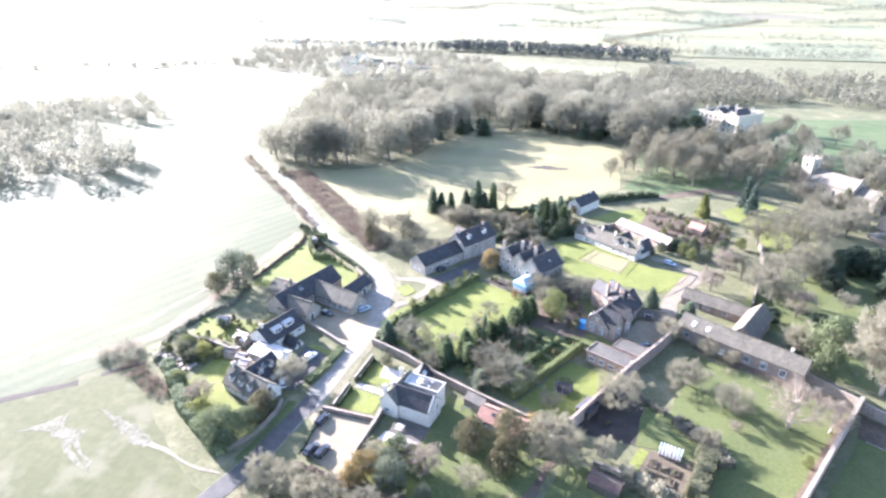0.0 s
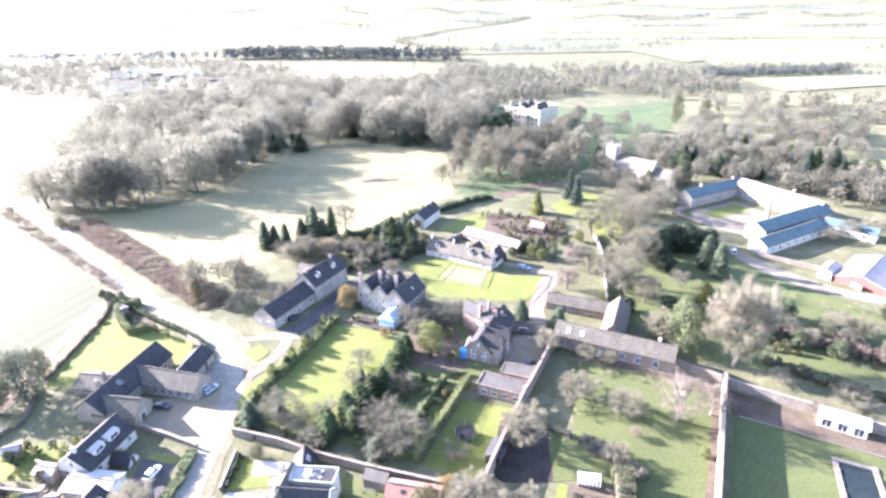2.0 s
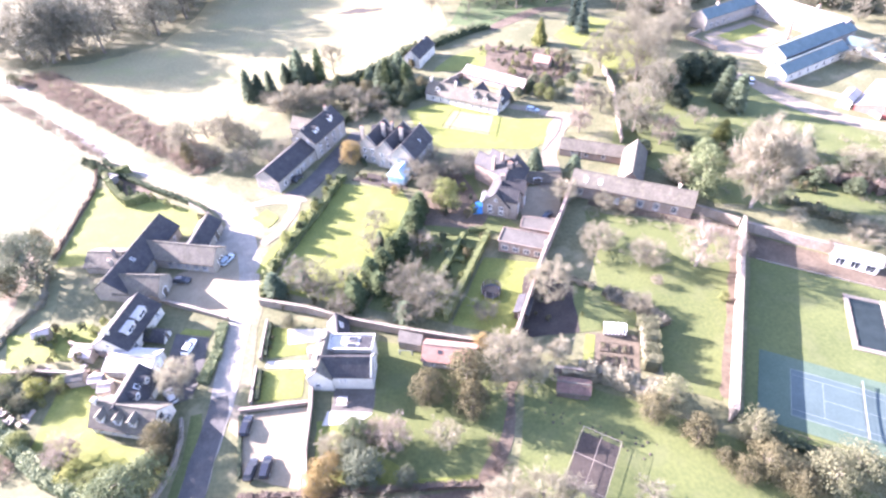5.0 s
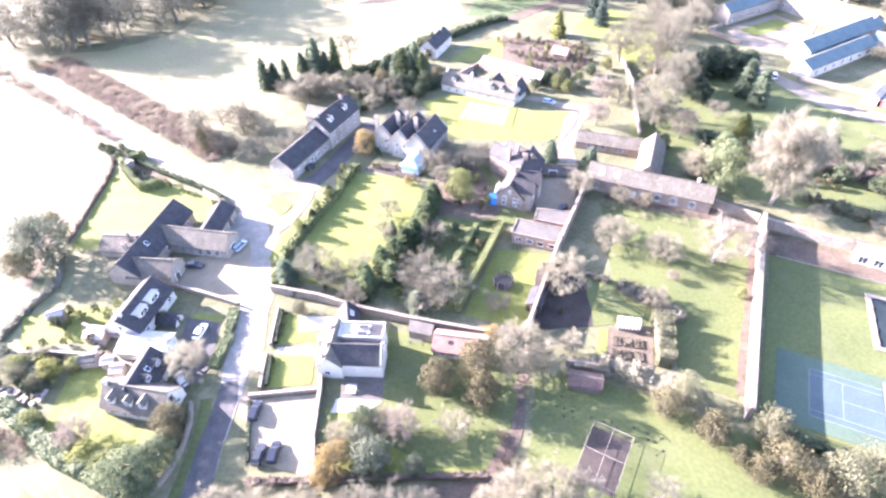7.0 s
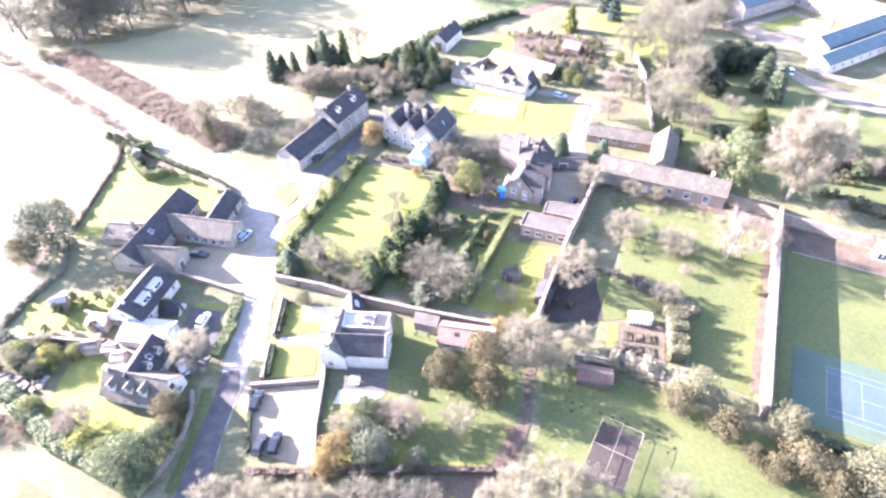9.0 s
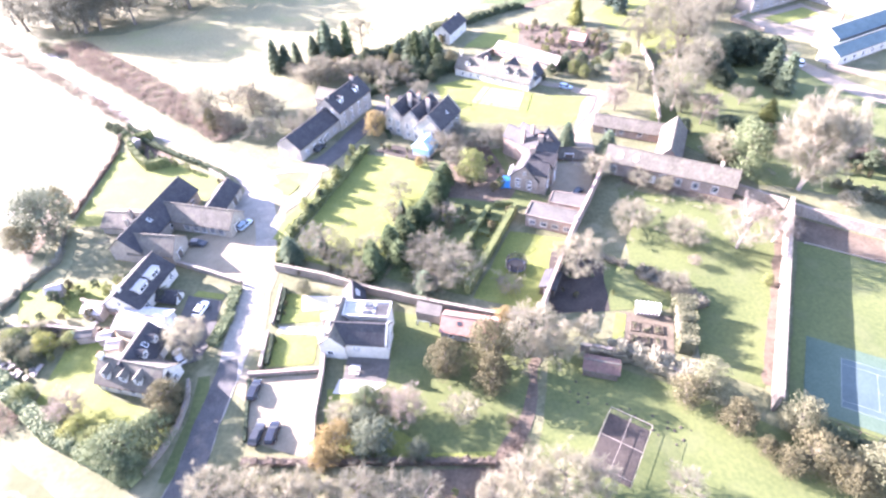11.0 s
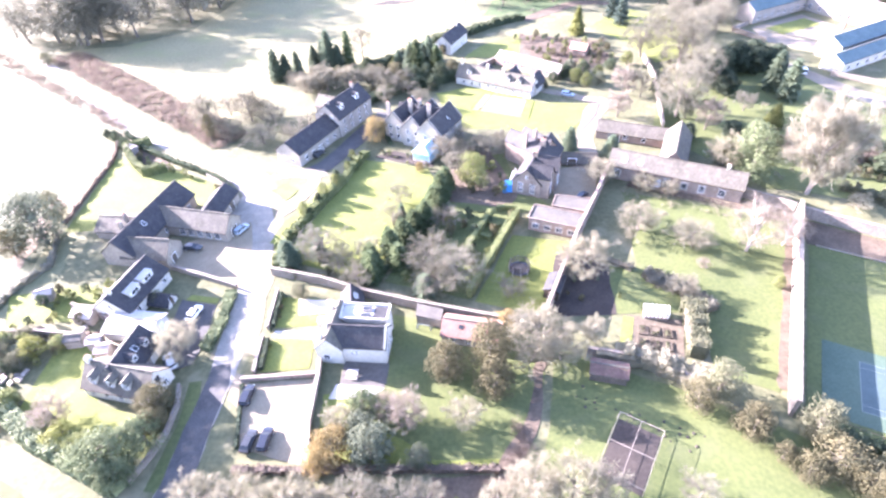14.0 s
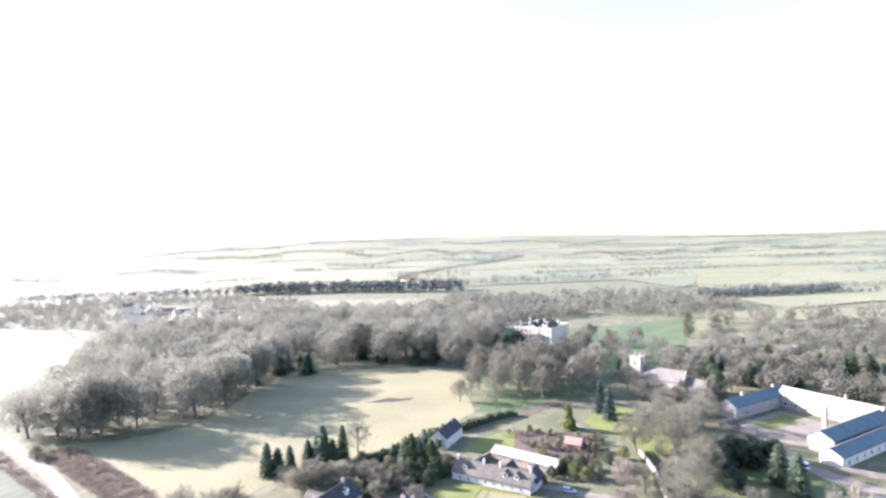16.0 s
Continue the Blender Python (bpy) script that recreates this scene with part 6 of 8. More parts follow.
def wood_tree(seed, twigs, width, bark, twig, limbs=9):
    """A broad leafless wood tree one unit high: its crown is a heap of rounded billows of fine twigs, down to low boughs."""
    rnd = random.Random(seed)
    tv, tf, cv, cf = [], [], [], []
    pts, radii = limb(rnd, Vector((0, 0, -0.01)), Vector((rnd.gauss(0, 0.05), rnd.gauss(0, 0.05), 1)), 0.6, 0.024, 0.06, 4)
    tube(tv, tf, pts, radii, 5)
    mid, half = Vector((0, 0, 0.51)), Vector((0.40, 0.40, 0.45))
    billows = []
    count = 26
    for i in range(count):
        z = 1 - 1.86 * (i + 0.5) / count
        ring = math.sqrt(max(0.0, 1 - z * z))
        az = i * 2.399 + rnd.uniform(-0.35, 0.35)
        reach = rnd.uniform(0.52, 0.74)
        c = mid + Vector((math.cos(az) * ring * half.x, math.sin(az) * ring * half.y, z * half.z)) * reach
        billows.append((c, rnd.uniform(0.125, 0.19)))
    for i, (c, size) in enumerate(billows[:limbs * 2:2]):
        k = 1 + i % 3
        tube(tv, tf, [pts[k], pts[k].lerp(c, 0.6) + Vector((0, 0, 0.02)), c], [0.011, 0.007, 0.003], 3)
    while len(cf) < twigs:
        c, size = billows[rnd.randrange(count)]
        d = Vector((rnd.gauss(0, 1), rnd.gauss(0, 1), rnd.gauss(0.2, 0.9))).normalized()
        p = c + d * size * rnd.uniform(0.62, 1.0)
        if p.z < 0.06 or any((p - q).length < r * 0.62 for q, r in billows if q is not c):
            continue
        way = (d + (p - mid) * 1.2 + Vector((rnd.gauss(0, 0.5), rnd.gauss(0, 0.5), rnd.gauss(0.25, 0.5)))).normalized()
        side = Matrix.Rotation(rnd.uniform(0, 6.28), 3, way) @ way.orthogonal().normalized()
        w = width * rnd.uniform(0.7, 1.4)
        i = len(cv)
        cv += [tuple(p - side * w), tuple(p + side * w), tuple(p + way * rnd.uniform(0.035, 0.075))]
        cf.append((i, i + 1, i + 2))
    out = []
    for nm, v, f, m in (("trunk", tv, tf, bark), ("crown", cv, cf, twig)):
        me = bpy.data.meshes.new(nm)
        me.from_pydata(v, [], f)
        me.materials.append(m)
        out.append((nm, me))
    return out


def leafy_tree(seed, lobes, leaves, leaf, material, spread_out=0.42, base=0.12, ragged=0.5):
    """An evergreen one unit high: a trunk with limbs, and a crown of leafy clumps of uneven size."""
    rnd = random.Random(seed)
    tv, tf, cv, cf = [], [], [], []
    pts, radii = limb(rnd, Vector((0, 0, -0.01)), Vector((0, 0, 1)), 0.75, 0.03, 0.05, 5)
    tube(tv, tf, pts, radii, 6)
    for i in range(lobes):
        s = (i + rnd.random()) / lobes
        z = base + (0.9 - base) * s
        prof = math.sin(math.pi * min(1, 0.18 + 0.8 * s)) ** 0.7
        az = i * 2.399 + rnd.uniform(-0.5, 0.5)
        rad = spread_out * prof * rnd.uniform(0.35, 0.75)
        size = spread_out * rnd.uniform(0.3, 0.55) * (0.6 + ragged * rnd.random())
        c = Vector((math.cos(az) * rad, math.sin(az) * rad, z))
        k = min(4, int(z / 0.15))
        tube(tv, tf, [pts[k], pts[k].lerp(c, 0.6), c], [0.01, 0.007, 0.003], 3)
        leaf_cloud(rnd, cv, cf, c, (size, size, size * 0.8), leaves // lobes, leaf, shell=0.45, up=0.35)
    out = []
    for nm, v, f, m in (("trunk", tv, tf, BARK), ("crown", cv, cf, material)):
        me = bpy.data.meshes.new(nm)
        me.from_pydata(v, [], f)
        me.materials.append(m)
        out.append((nm, me))
    return out


def conifer_tree(seed, sprays, material, radius=0.24, top=1.0, round_top=0.0):
    """A conifer one unit high: a straight stem and drooping needle sprays in whorls."""
    rnd = random.Random(seed)
    tv, tf, cv, cf = [], [], [], []
    tube(tv, tf, [Vector((0, 0, -0.01)), Vector((0, 0, 0.5)), Vector((0, 0, 0.95))], [0.025, 0.015, 0.004], 6)
    for i in range(sprays):
        z = 1 - (rnd.random() ** 0.62)
        z = 0.03 + 0.96 * z
        r = radius * ((1 - z) ** (0.75 - round_top * 0.4)) * (0.85 + 0.3 * math.sin(z * 46 + rnd.random()))
        az = rnd.uniform(0, math.tau)
        rr = r * rnd.uniform(0.45, 1.0)
        p = Vector((math.cos(az) * rr, math.sin(az) * rr, z))
        way = Vector((math.cos(az), math.sin(az), rnd.uniform(-0.5, 0.7))).normalized()
        side = Vector((-math.sin(az), math.cos(az), rnd.uniform(-0.5, 0.5))).normalized()
        ln, w = 0.055 * rnd.uniform(0.6, 1.3), 0.022 * rnd.uniform(0.6, 1.3)
        k = len(cv)
        cv += [tuple(p - way * ln * 0.6 - side * w * 1.2), tuple(p - way * ln * 0.6 + side * w * 1.2), tuple(p + way * ln)]
        cf.append((k, k + 1, k + 2))
    out = []
    for nm, v, f, m in (("trunk", tv, tf, BARK), ("crown", cv, cf, material)):
        me = bpy.data.meshes.new(nm)
        me.from_pydata(v, [], f)
        me.materials.append(m)
        out.append((nm, me))
    return out


def plant(meshes, places, label, category="tree", name="tree", group="", native=0.42, seed=5):
    """Sets trees out: one from the meshes of each kind, then copies. places: x, y, height, crown radius."""
    rnd = random.Random(seed)
    protos = {}
    for i, (x, y, h, r) in enumerate(places):
        kind = i % len(meshes)
        sx = r / native
        m = pose(x, y, ground_z(x, y), 0, 0, rnd.uniform(0, 360)) @ Matrix.Diagonal((sx, sx, h, 1))
        if kind in protos:
            c = protos[kind].scale
            copy_thing(protos[kind], m @ Matrix.Diagonal((1 / c[0], 1 / c[1], 1 / c[2], 1)))
        else:
            ob = tagged(new(name), label, category, group)
            for nm, me in meshes[kind]:
                o = new(nm, me)
                o.parent = ob
            protos[kind] = ob
            ob.matrix_basis = m
    return protos


BARE_LANE = [
    (-73.3, 171.2, 10, 3.5), (-57.9, 170.9, 10, 5.5), (-50.9, 155.7, 6, 5), (-60.5, 160.2, 6, 4.5), (-38.0, 161.3, 6, 4), (-49.4, 167.1, 7, 4),
    (-65.6, 163.2, 6, 3.5), (-42.8, 157.8, 5, 3.5),
]
BARE_NORTH = [
    (-26.4, 218.3, 13, 4.5), (-39.1, 193.4, 8, 6), (-27.9, 190.6, 7, 5), (-18.1, 191.4, 7, 5), (-14.0, 186.2, 6, 4), (-43.9, 190.5, 6, 5),
    (-8.2, 184.3, 5, 3.5), (6.5, 152.4, 6, 4), (-4.0, 174.8, 6, 3.5),
]
BARE_GARDENS = [
    (-26.1, 102.7, 6.5, 5.5), (-21.9, 98.4, 5, 4), (-9.3, 121.9, 5, 3.5), (-10.6, 113.0, 5, 3.5), (-15.6, 101.5, 5, 3.5), (-17.0, 92.7, 5, 3.5),
    (3.4, 140.5, 8, 5), (8.4, 142.2, 7, 5), (14.8, 142.0, 7, 5), (5.5, 134.8, 6, 4), (18.8, 145.2, 6, 3.5), (1.3, 111.8, 5, 4),
    (-1.8, 95.8, 8, 6), (3.1, 92.7, 8, 6), (-0.8, 90.6, 6, 5), (14.3, 87.6, 4, 3), (-13.1, 187.1, 5, 3),
]
PALE_GARDENS = [
    (29.3, 93.1, 9, 5.5), (17.3, 73.4, 9, 6.5), (-16.6, 58.4, 5.5, 3), (2.8, 59.2, 4.4, 3), (45.2, 106.2, 6.5, 5.5),
    (55.1, 99.5, 6, 5), (47.8, 85.2, 4, 3), (51.3, 121.5, 4.5, 3.5), (42.0, 126.5, 6, 4.5), (27.2, 75.2, 5.5, 2.6), (-49.1, 77.5, 6.5, 4.6),
    (74.2, 129.8, 9, 5), (20.8, 70.8, 6, 4), (56.4, 118.8, 4, 2.5),
]
BIG_EAST = [
    (72.0, 158.4, 18, 8.6), (85.6, 193.5, 20, 9.6), (86.0, 177.6, 15, 7), (76.0, 206.0, 15, 7.5), (97.5, 212.0, 16, 8), (110.5, 225.0, 13, 7), (98.0, 229.0, 13, 6.5), (118.5, 240.0, 13, 6.5),
    (88.0, 224.0, 12, 6), (104.0, 246.0, 12, 6.5),
]
BARE_EAST = [
    (108.3, 140.1, 8, 4), (122.9, 126.2, 6, 4), (66.0, 173.0, 9, 4), (93.0, 160.0, 6, 3.5), (113.0, 152.0, 5, 3),
]
PINK = [
    (-6.4, 59.6, 6, 3.6), (-9.6, 61.4, 5, 2.8),
    (-65.4, 63.2, 5.2, 3.7), (77.5, 150.0, 10, 4.6), (61.0, 175.5, 9, 4.6), (54.3, 92.6, 2.5, 1.6), (55.2, 160.6, 8, 4.4),
    (98.4, 96.1, 4, 3),
]
EVER_DARK = [
    (-93.3, 113.0, 13, 8), (0.6, 68.4, 9, 5), (8.1, 69.8, 12, 5.5), (8.6, 64.6, 9, 5), (-11.0, 55.5, 10, 5.5), (-13.4, 62.2, 8, 4),
    (40.8, 59.8, 6.5, 4.2), (47.3, 54.9, 6.5, 4.6), (56.2, 48.0, 7, 5.5), (49.9, 50.2, 4, 2.5), (58.8, 44.8, 6, 4.5), (78.7, 129.6, 14, 6),
    (86.8, 140.3, 12, 5), (73.9, 118.3, 9, 3.5), (102.7, 192.5, 7, 5), (109.7, 192.7, 8, 5.5), (118.1, 194.9, 7, 4), (61.2, 43.9, 5, 4),
    (52.1, 47.4, 5, 4), (-94.3, 121.9, 9, 4), (-97.7, 108.2, 8, 5),
]
EVER_PALE = [
    (44.9, 61.9, 8, 4.3), (56.6, 53.7, 8, 4.5), (10.4, 127.8, 9.5, 5), (64.4, 44.3, 8, 6), (69.5, 45.3, 8, 6), 
    (75.8, 128.3, 9, 4), (-58.4, 90.9, 3, 2), (-28.6, 90.1, 4, 2.5), (-154.5, 231, 5, 4.5),
]
EVER_GREEN = [
    (-50.7, 57.9, 9, 6.5), (-55.4, 56.3, 7, 5), (-47.8, 53.7, 7, 5), (-59.5, 58.9, 6, 4.5), (66.9, 85.8, 4, 2.3), (-61.5, 56.2, 5, 4),
    (-50.2, 62.7, 5, 3.5), (-66.3, 62.1, 4, 3.5), (-83.9, 80.1, 6, 5), (-77.3, 78.1, 6, 5),
    (-73.0, 79.8, 4, 4), (-75.5, 67.0, 5, 5),
]
BROWN_ROUND = [
    (-17.2, 153.7, 8, 4), (-17.8, 54.3, 7, 3.5), (-4.5, 135.9, 3, 1.5), (-19.7, 52.5, 5, 3), (12.0, 79.3, 4, 2.5),
]
CONIFER = [
    (-53.4, 201.3, 11, 2.4), (-50.6, 200.3, 9, 2), (-47.6, 202.4, 10, 2.4), (-37.1, 214.4, 11, 3), (-34.7, 212.3, 9, 2.4), (-30.9, 208.2, 9, 2.4),
    (-5.6, 201.8, 10, 3), (-0.7, 211.1, 9, 3), (-32.9, 100.3, 7, 2.8), (-26.9, 102.6, 5, 2), (47.0, 137.4, 7, 2.6), (36.6, 141.4, 8, 2.4),
    (-3.3, 89.7, 5, 2.4), (-8.4, 113.3, 6, 1.2),
]
TALL_CONIFER = [
    (107.8, 173.2, 15, 2.8), (109.0, 166.2, 14, 2.8),
]
BLUE_CONIFER = [
    (77.4, 250.6, 15, 3.4), (78.3, 241.0, 15, 3.4), (196.4, 415.0, 22, 6), (214.5, 406.8, 20, 5), (206.4, 270.7, 16, 4), (222.8, 267.6, 12, 3),
]
GOLDEN = [
    (58.4, 232.5, 11, 3.6), (97.0, 150.1, 7, 3),
]
BARE_PARK = [
    (48.4, 293.4, 16, 8), (42.1, 314.8, 15, 8), (34.0, 331.3, 13, 7), (67.3, 324.9, 16, 8), (80.2, 321.1, 16, 9), (81.3, 293.3, 14, 7),
    (66.0, 288.2, 13, 7), (16.5, 279.6, 8, 5), (34.0, 278.1, 12, 5), (96.7, 357.7, 14, 8), (124.0, 370.8, 12, 7), (149.3, 396.2, 10, 7),
    (84.8, 277.5, 10, 5), (101.6, 264.5, 12, 7), (109.7, 262.3, 12, 7), (116.5, 257.3, 11, 6), (102.1, 283.3, 10, 6), (131.5, 257.9, 14, 6),
    (23.4, 290.9, 9, 5),
]
BARE_CHURCHYARD = [
    (156.2, 325.4, 13, 7), (175.8, 343.0, 13, 7), (173.1, 314.9, 12, 7), (150.3, 337.1, 12, 6), (193.0, 331.5, 12, 7), (188.2, 303.3, 12, 7),
    (211.5, 317.8, 12, 7), (205.5, 291.3, 12, 7), (165.1, 286.4, 11, 6), (175.5, 275.3, 9, 6), (226.0, 305.8, 12, 7), (232.6, 289.8, 12, 7),
    (223.6, 256.1, 12, 7), (219.0, 238.7, 11, 7), (214.1, 251.8, 10, 6), (157.6, 373.7, 10, 6), (200.1, 384.1, 12, 7), (193.3, 272.0, 8, 5),
]
BARE_FARM = [
    (220.8, 220.1, 11, 7), (186.4, 195.8, 8, 6), (194.9, 193.7, 8, 6), (204.1, 188.7, 10, 6), (176.6, 196.3, 7, 5), (222.8, 212.9, 10, 6),
    (165.5, 192.1, 5, 3.6), (233.6, 241.2, 10, 6), (194.2, 174.2, 9, 5), (202.5, 303.0, 10, 6), (126.2, 130.6, 6, 5), (131.3, 127.9, 6, 5),
    (131.0, 113.9, 7, 5), (96.5, 109.1, 4, 3), (108.0, 99.5, 5, 5),
]


def line_places(pts, step, seed, lo, hi):
    rnd = random.Random(seed)
    out = []
    for p, q in zip(pts, pts[1:]):
        n = max(1, int(math.dist(p, q) / step))
        for i in range(n):
            s = (i + rnd.random()) / n
            x, y = p[0] + (q[0] - p[0]) * s + rnd.uniform(-2, 2), p[1] + (q[1] - p[1]) * s + rnd.uniform(-2, 2)
            h = rnd.uniform(lo, hi)
            out.append((x, y, ground_z(x, y), h, h * rnd.uniform(0.4, 0.6)))
    return out


BARE = [bare_tree(11 + i, 2800, 0.0035, BARK, TWIG) for i in range(4)]
BARE_MID = [bare_tree(31 + i, 1900, 0.0058, BARK, TWIG_GREY, low=0.08, fine=False) for i in range(5)]
WOOD_EDGE = [wood_tree(231 + i, 4800, 0.0042, BARK, TWIG_GREY) for i in range(4)]
WOOD_INNER = [wood_tree(241 + i, 2500, 0.0058, BARK, TWIG_GREY, 5) for i in range(4)]
GRAND = [wood_tree(251 + i, 6200, 0.0032, BARK, TWIG) for i in range(3)]
PALE = [bare_tree(51 + i, 4400, 0.0031, BARK, TWIG_PALE, low=0.14) for i in range(3)]
ROSY = [bare_tree(61 + i, 3600, 0.0036, BARK, TWIG_PINK, low=0.15) for i in range(2)]
BIRCH = [bare_tree(71, 3600, 0.0021, BARK_PALE, TWIG_PINK, low=0.04, slim=0.9, upright=2.4)]
TALL = [bare_tree(141 + i, 3300, 0.0033, BARK, TWIG, low=0.25, upright=1.7) for i in range(3)]
HUGE = [bare_tree(75, 15000, 0.0024, BARK_PALE, TWIG_CREAM, low=0.08, upright=1.3)]
DARK = [leafy_tree(81 + i, 30, 3600, 0.024, LEAF) for i in range(2)]
OLIVE = [leafy_tree(85 + i, 34, 5000, 0.0155, LEAF_OLIVE) for i in range(2)]
IVY = [leafy_tree(91 + i, 34, 5000, 0.0155, LEAF_PALE) for i in range(2)]
GREEN = [leafy_tree(95 + i, 28, 4200, 0.017, LEAF_GREEN) for i in range(2)]
BROAD = [leafy_tree(191 + i, 34, 5600, 0.0155, LEAF_BOTTLE) for i in range(2)]
RUSSET = [leafy_tree(99, 26, 4400, 0.0155, LEAF_BROWN)]
CONE = [conifer_tree(101 + i, 1700, NEEDLE) for i in range(2)]
CONE_BLUE = [conifer_tree(105 + i, 1900, NEEDLE_BLUE) for i in range(2)]
CONE_GOLD = [conifer_tree(107, 1900, NEEDLE_GOLD)]
COLUMN = [conifer_tree(109, 3800, NEEDLE, round_top=0.85)]
CONE_BUSHY = [conifer_tree(113 + i, 2400, NEEDLE, round_top=0.55) for i in range(3)]

plant(BARE, BARE_LANE, "bare tree in a hedge by a lane", group="lane trees")
plant(BARE, BARE_NORTH, "bare tree behind village houses", group="boundary trees")
plant(BARE, BARE_GARDENS, "bare garden tree with fine grey-brown twigs", group="garden trees")
plant(PALE, PALE_GARDENS, "bare fruit tree with pale sunlit twigs", group="fruit trees", name="fruit_tree")
plant(BIRCH, [(65.6, 97, 12.5, 6.4), (74, 98.3, 8.5, 4.2)], "large bare tree with pale limbs and pinkish twigs")
plant(HUGE, [(89, 116.5, 25, 8.6)], "huge bare pale tree with dense twigs")
plant(GRAND, BIG_EAST, "tall broad bare tree beside a churchyard wall", group="churchyard trees", name="churchyard_tree")
plant(TALL, [(-69, 164.5, 13, 5.4)], "tall bare tree in a lane hedge")
plant(BARE, BARE_EAST, "bare tree in rough grass behind gardens", group="wild garden trees")
plant(ROSY, PINK, "bare tree with rosy twigs", group="rosy trees")
plant(PALE + BARE, [(-24.5, 46, 6.5, 4), (-30, 47, 6, 4), (-36, 47, 6, 3.8), (-20, 45.5, 6, 3.6), (-13.4, 45.6, 6.5, 4), (-8, 45.6, 6, 3.6), (-3.5, 45, 6, 3.6), (7.4, 44.5, 6, 3.4), (12, 46.4, 7.5, 4.4), (17.5, 45.2, 8, 4.6), (22.5, 46, 6, 3.4), (35.5, 45, 5, 3), (-17.2, 56.4, 4.5, 2.6)], "bare pale tree at a garden edge", group="edge trees")
GREY = [leafy_tree(97 + i, 34, 5000, 0.0158, LEAF_GREY) for i in (0, 37)]
plant(GREY, [(-93.3, 113, 14, 9.5)], "large soft grey-green evergreen tree", group="evergreens", native=0.5, name="evergreen_tree")
plant(BROAD, [(78.4, 123.6, 15, 7.6), (84, 136, 10, 5)], "large soft green evergreen tree", group="evergreens", native=0.5, name="evergreen_tree")
plant(IVY, [(75.0, 131, 8, 5)], "soft olive evergreen beside an old range", group="evergreens", native=0.5, name="evergreen_tree")
plant(GREY, [(74.4, 157.2, 7, 3.4)], "blue-grey evergreen under tall trees", native=0.5, name="evergreen_tree")
plant(OLIVE, [p for p in EVER_DARK[1:] if p[0] < 70 and not (-20 < p[0] < -5 and p[1] < 64)], "dense olive-green evergreen tree", group="evergreens", native=0.5, name="evergreen_tree")
plant(IVY, EVER_PALE[:2] + EVER_PALE[3:], "sunlit pale green evergreen tree", group="evergreens", native=0.5, name="evergreen_tree")
YELLOW = [leafy_tree(98, 28, 4400, 0.017, LEAF_YELLOW)]
plant(GREEN, [(9.4, 127.2, 10, 5.6)], "broad yellow-green weeping evergreen in a garden", group="evergreens", native=0.5, name="evergreen_tree")
plant(GREEN + YELLOW, [(x, y, h * 0.75, r * 0.72) for x, y, h, r in EVER_GREEN if x > -47 or y > 64], "rounded green evergreen in a cottage garden", "shrub", "shrub", "garden shrubs", native=0.5)
plant(RUSSET, [(x, y, h, r * 1.25) for x, y, h, r in BROWN_ROUND], "rounded russet-leaved tree in a garden", group="russet trees", native=0.5)
CONIFER = [p for p in CONIFER if p[1] < 190] + [(-55.9, 201.7, 12, 3), (-52.2, 202.1, 10, 2.8), (-49.1, 206.4, 9, 2.4), (-44.2, 214, 8, 2.6), (-38.4, 212.7, 14, 3.6), (-34.6, 210.7, 9, 2.6), (-41, 216, 9, 2.8), (-7.3, 201, 12, 3.6), (-1, 213, 10, 3), (-12, 205, 8, 2.6), (-3, 206, 9, 3)]
plant(CONE_BUSHY, CONIFER, "dark narrow conifer standing among trees", group="conifers", native=0.24, name="conifer")
plant([conifer_tree(116, 2200, NEEDLE_GREEN, round_top=0.8)], [(-31.1, 212.7, 13, 2.6), (-5.3, 199.5, 13, 3.2), (1.5, 204, 9, 3)], "tall soft green conifer on a boundary", group="conifers", native=0.24, name="conifer")
plant(DARK + OLIVE, [(-23.2, 204.3, 6, 4), (-27, 200, 5, 3.6), (-18.6, 197, 6, 4), (-13, 196, 7, 4.4), (-6, 194, 6, 4), (2.8, 194, 7, 4.2), (7, 198, 6, 4), (-10, 188, 5, 3.4), (-2, 196, 6, 4), (-18, 205, 5, 4), (-34, 203, 4, 3), (-48, 198, 4, 3), (0, 187, 5, 3)], "dark spreading evergreen in a boundary thicket", group="thicket evergreens", native=0.5, name="evergreen_tree")
plant(PALE + BARE, [(-42.1, 190, 7, 5), (-36.3, 191, 7.5, 5), (-29, 193, 7, 4.5), (-21, 193, 7, 4), (-10, 191, 6, 4), (-15.9, 181, 5, 3.5), (-47, 195, 6, 4), (-39, 199, 6, 4), (-60, 176, 8, 4), (-55, 172, 6, 4), (-66, 176, 7, 4)], "bare rounded tree in a boundary thicket", group="thicket trees")
YEW = [leafy_tree(181 + i, 34, 4600, 0.027, LEAF_YEW) for i in range(2)]
plant(YEW, [(97.6, 187, 9, 6), (102.5, 188, 9.5, 6), (107, 186.5, 9, 6), (112, 188, 8.5, 5.6), (116.8, 190, 8, 5.4), (91.5, 178, 8, 5.5), (92, 171, 7, 5), (104, 193, 9, 6), (110.5, 194, 8.5, 6), (70, 145, 5, 3.5), (83, 145, 5, 4)], "broad dark yew in a wild garden", "tree", "evergreen_tree", "yews", native=0.5)
plant(DARK, [(116, 138, 6, 4), (122, 128, 5, 4), (111, 124, 5, 4), (145, 134, 7, 5), (169, 151, 9, 6), (164, 146, 7, 5), (104, 128, 5, 4), (118, 118, 5, 4)], "broad dark evergreen in a wild garden", group="wild garden evergreens", native=0.5, name="evergreen_tree")
CONE_GREEN = [conifer_tree(111 + i, 1900, NEEDLE_GREEN, round_top=0.8) for i in range(2)]
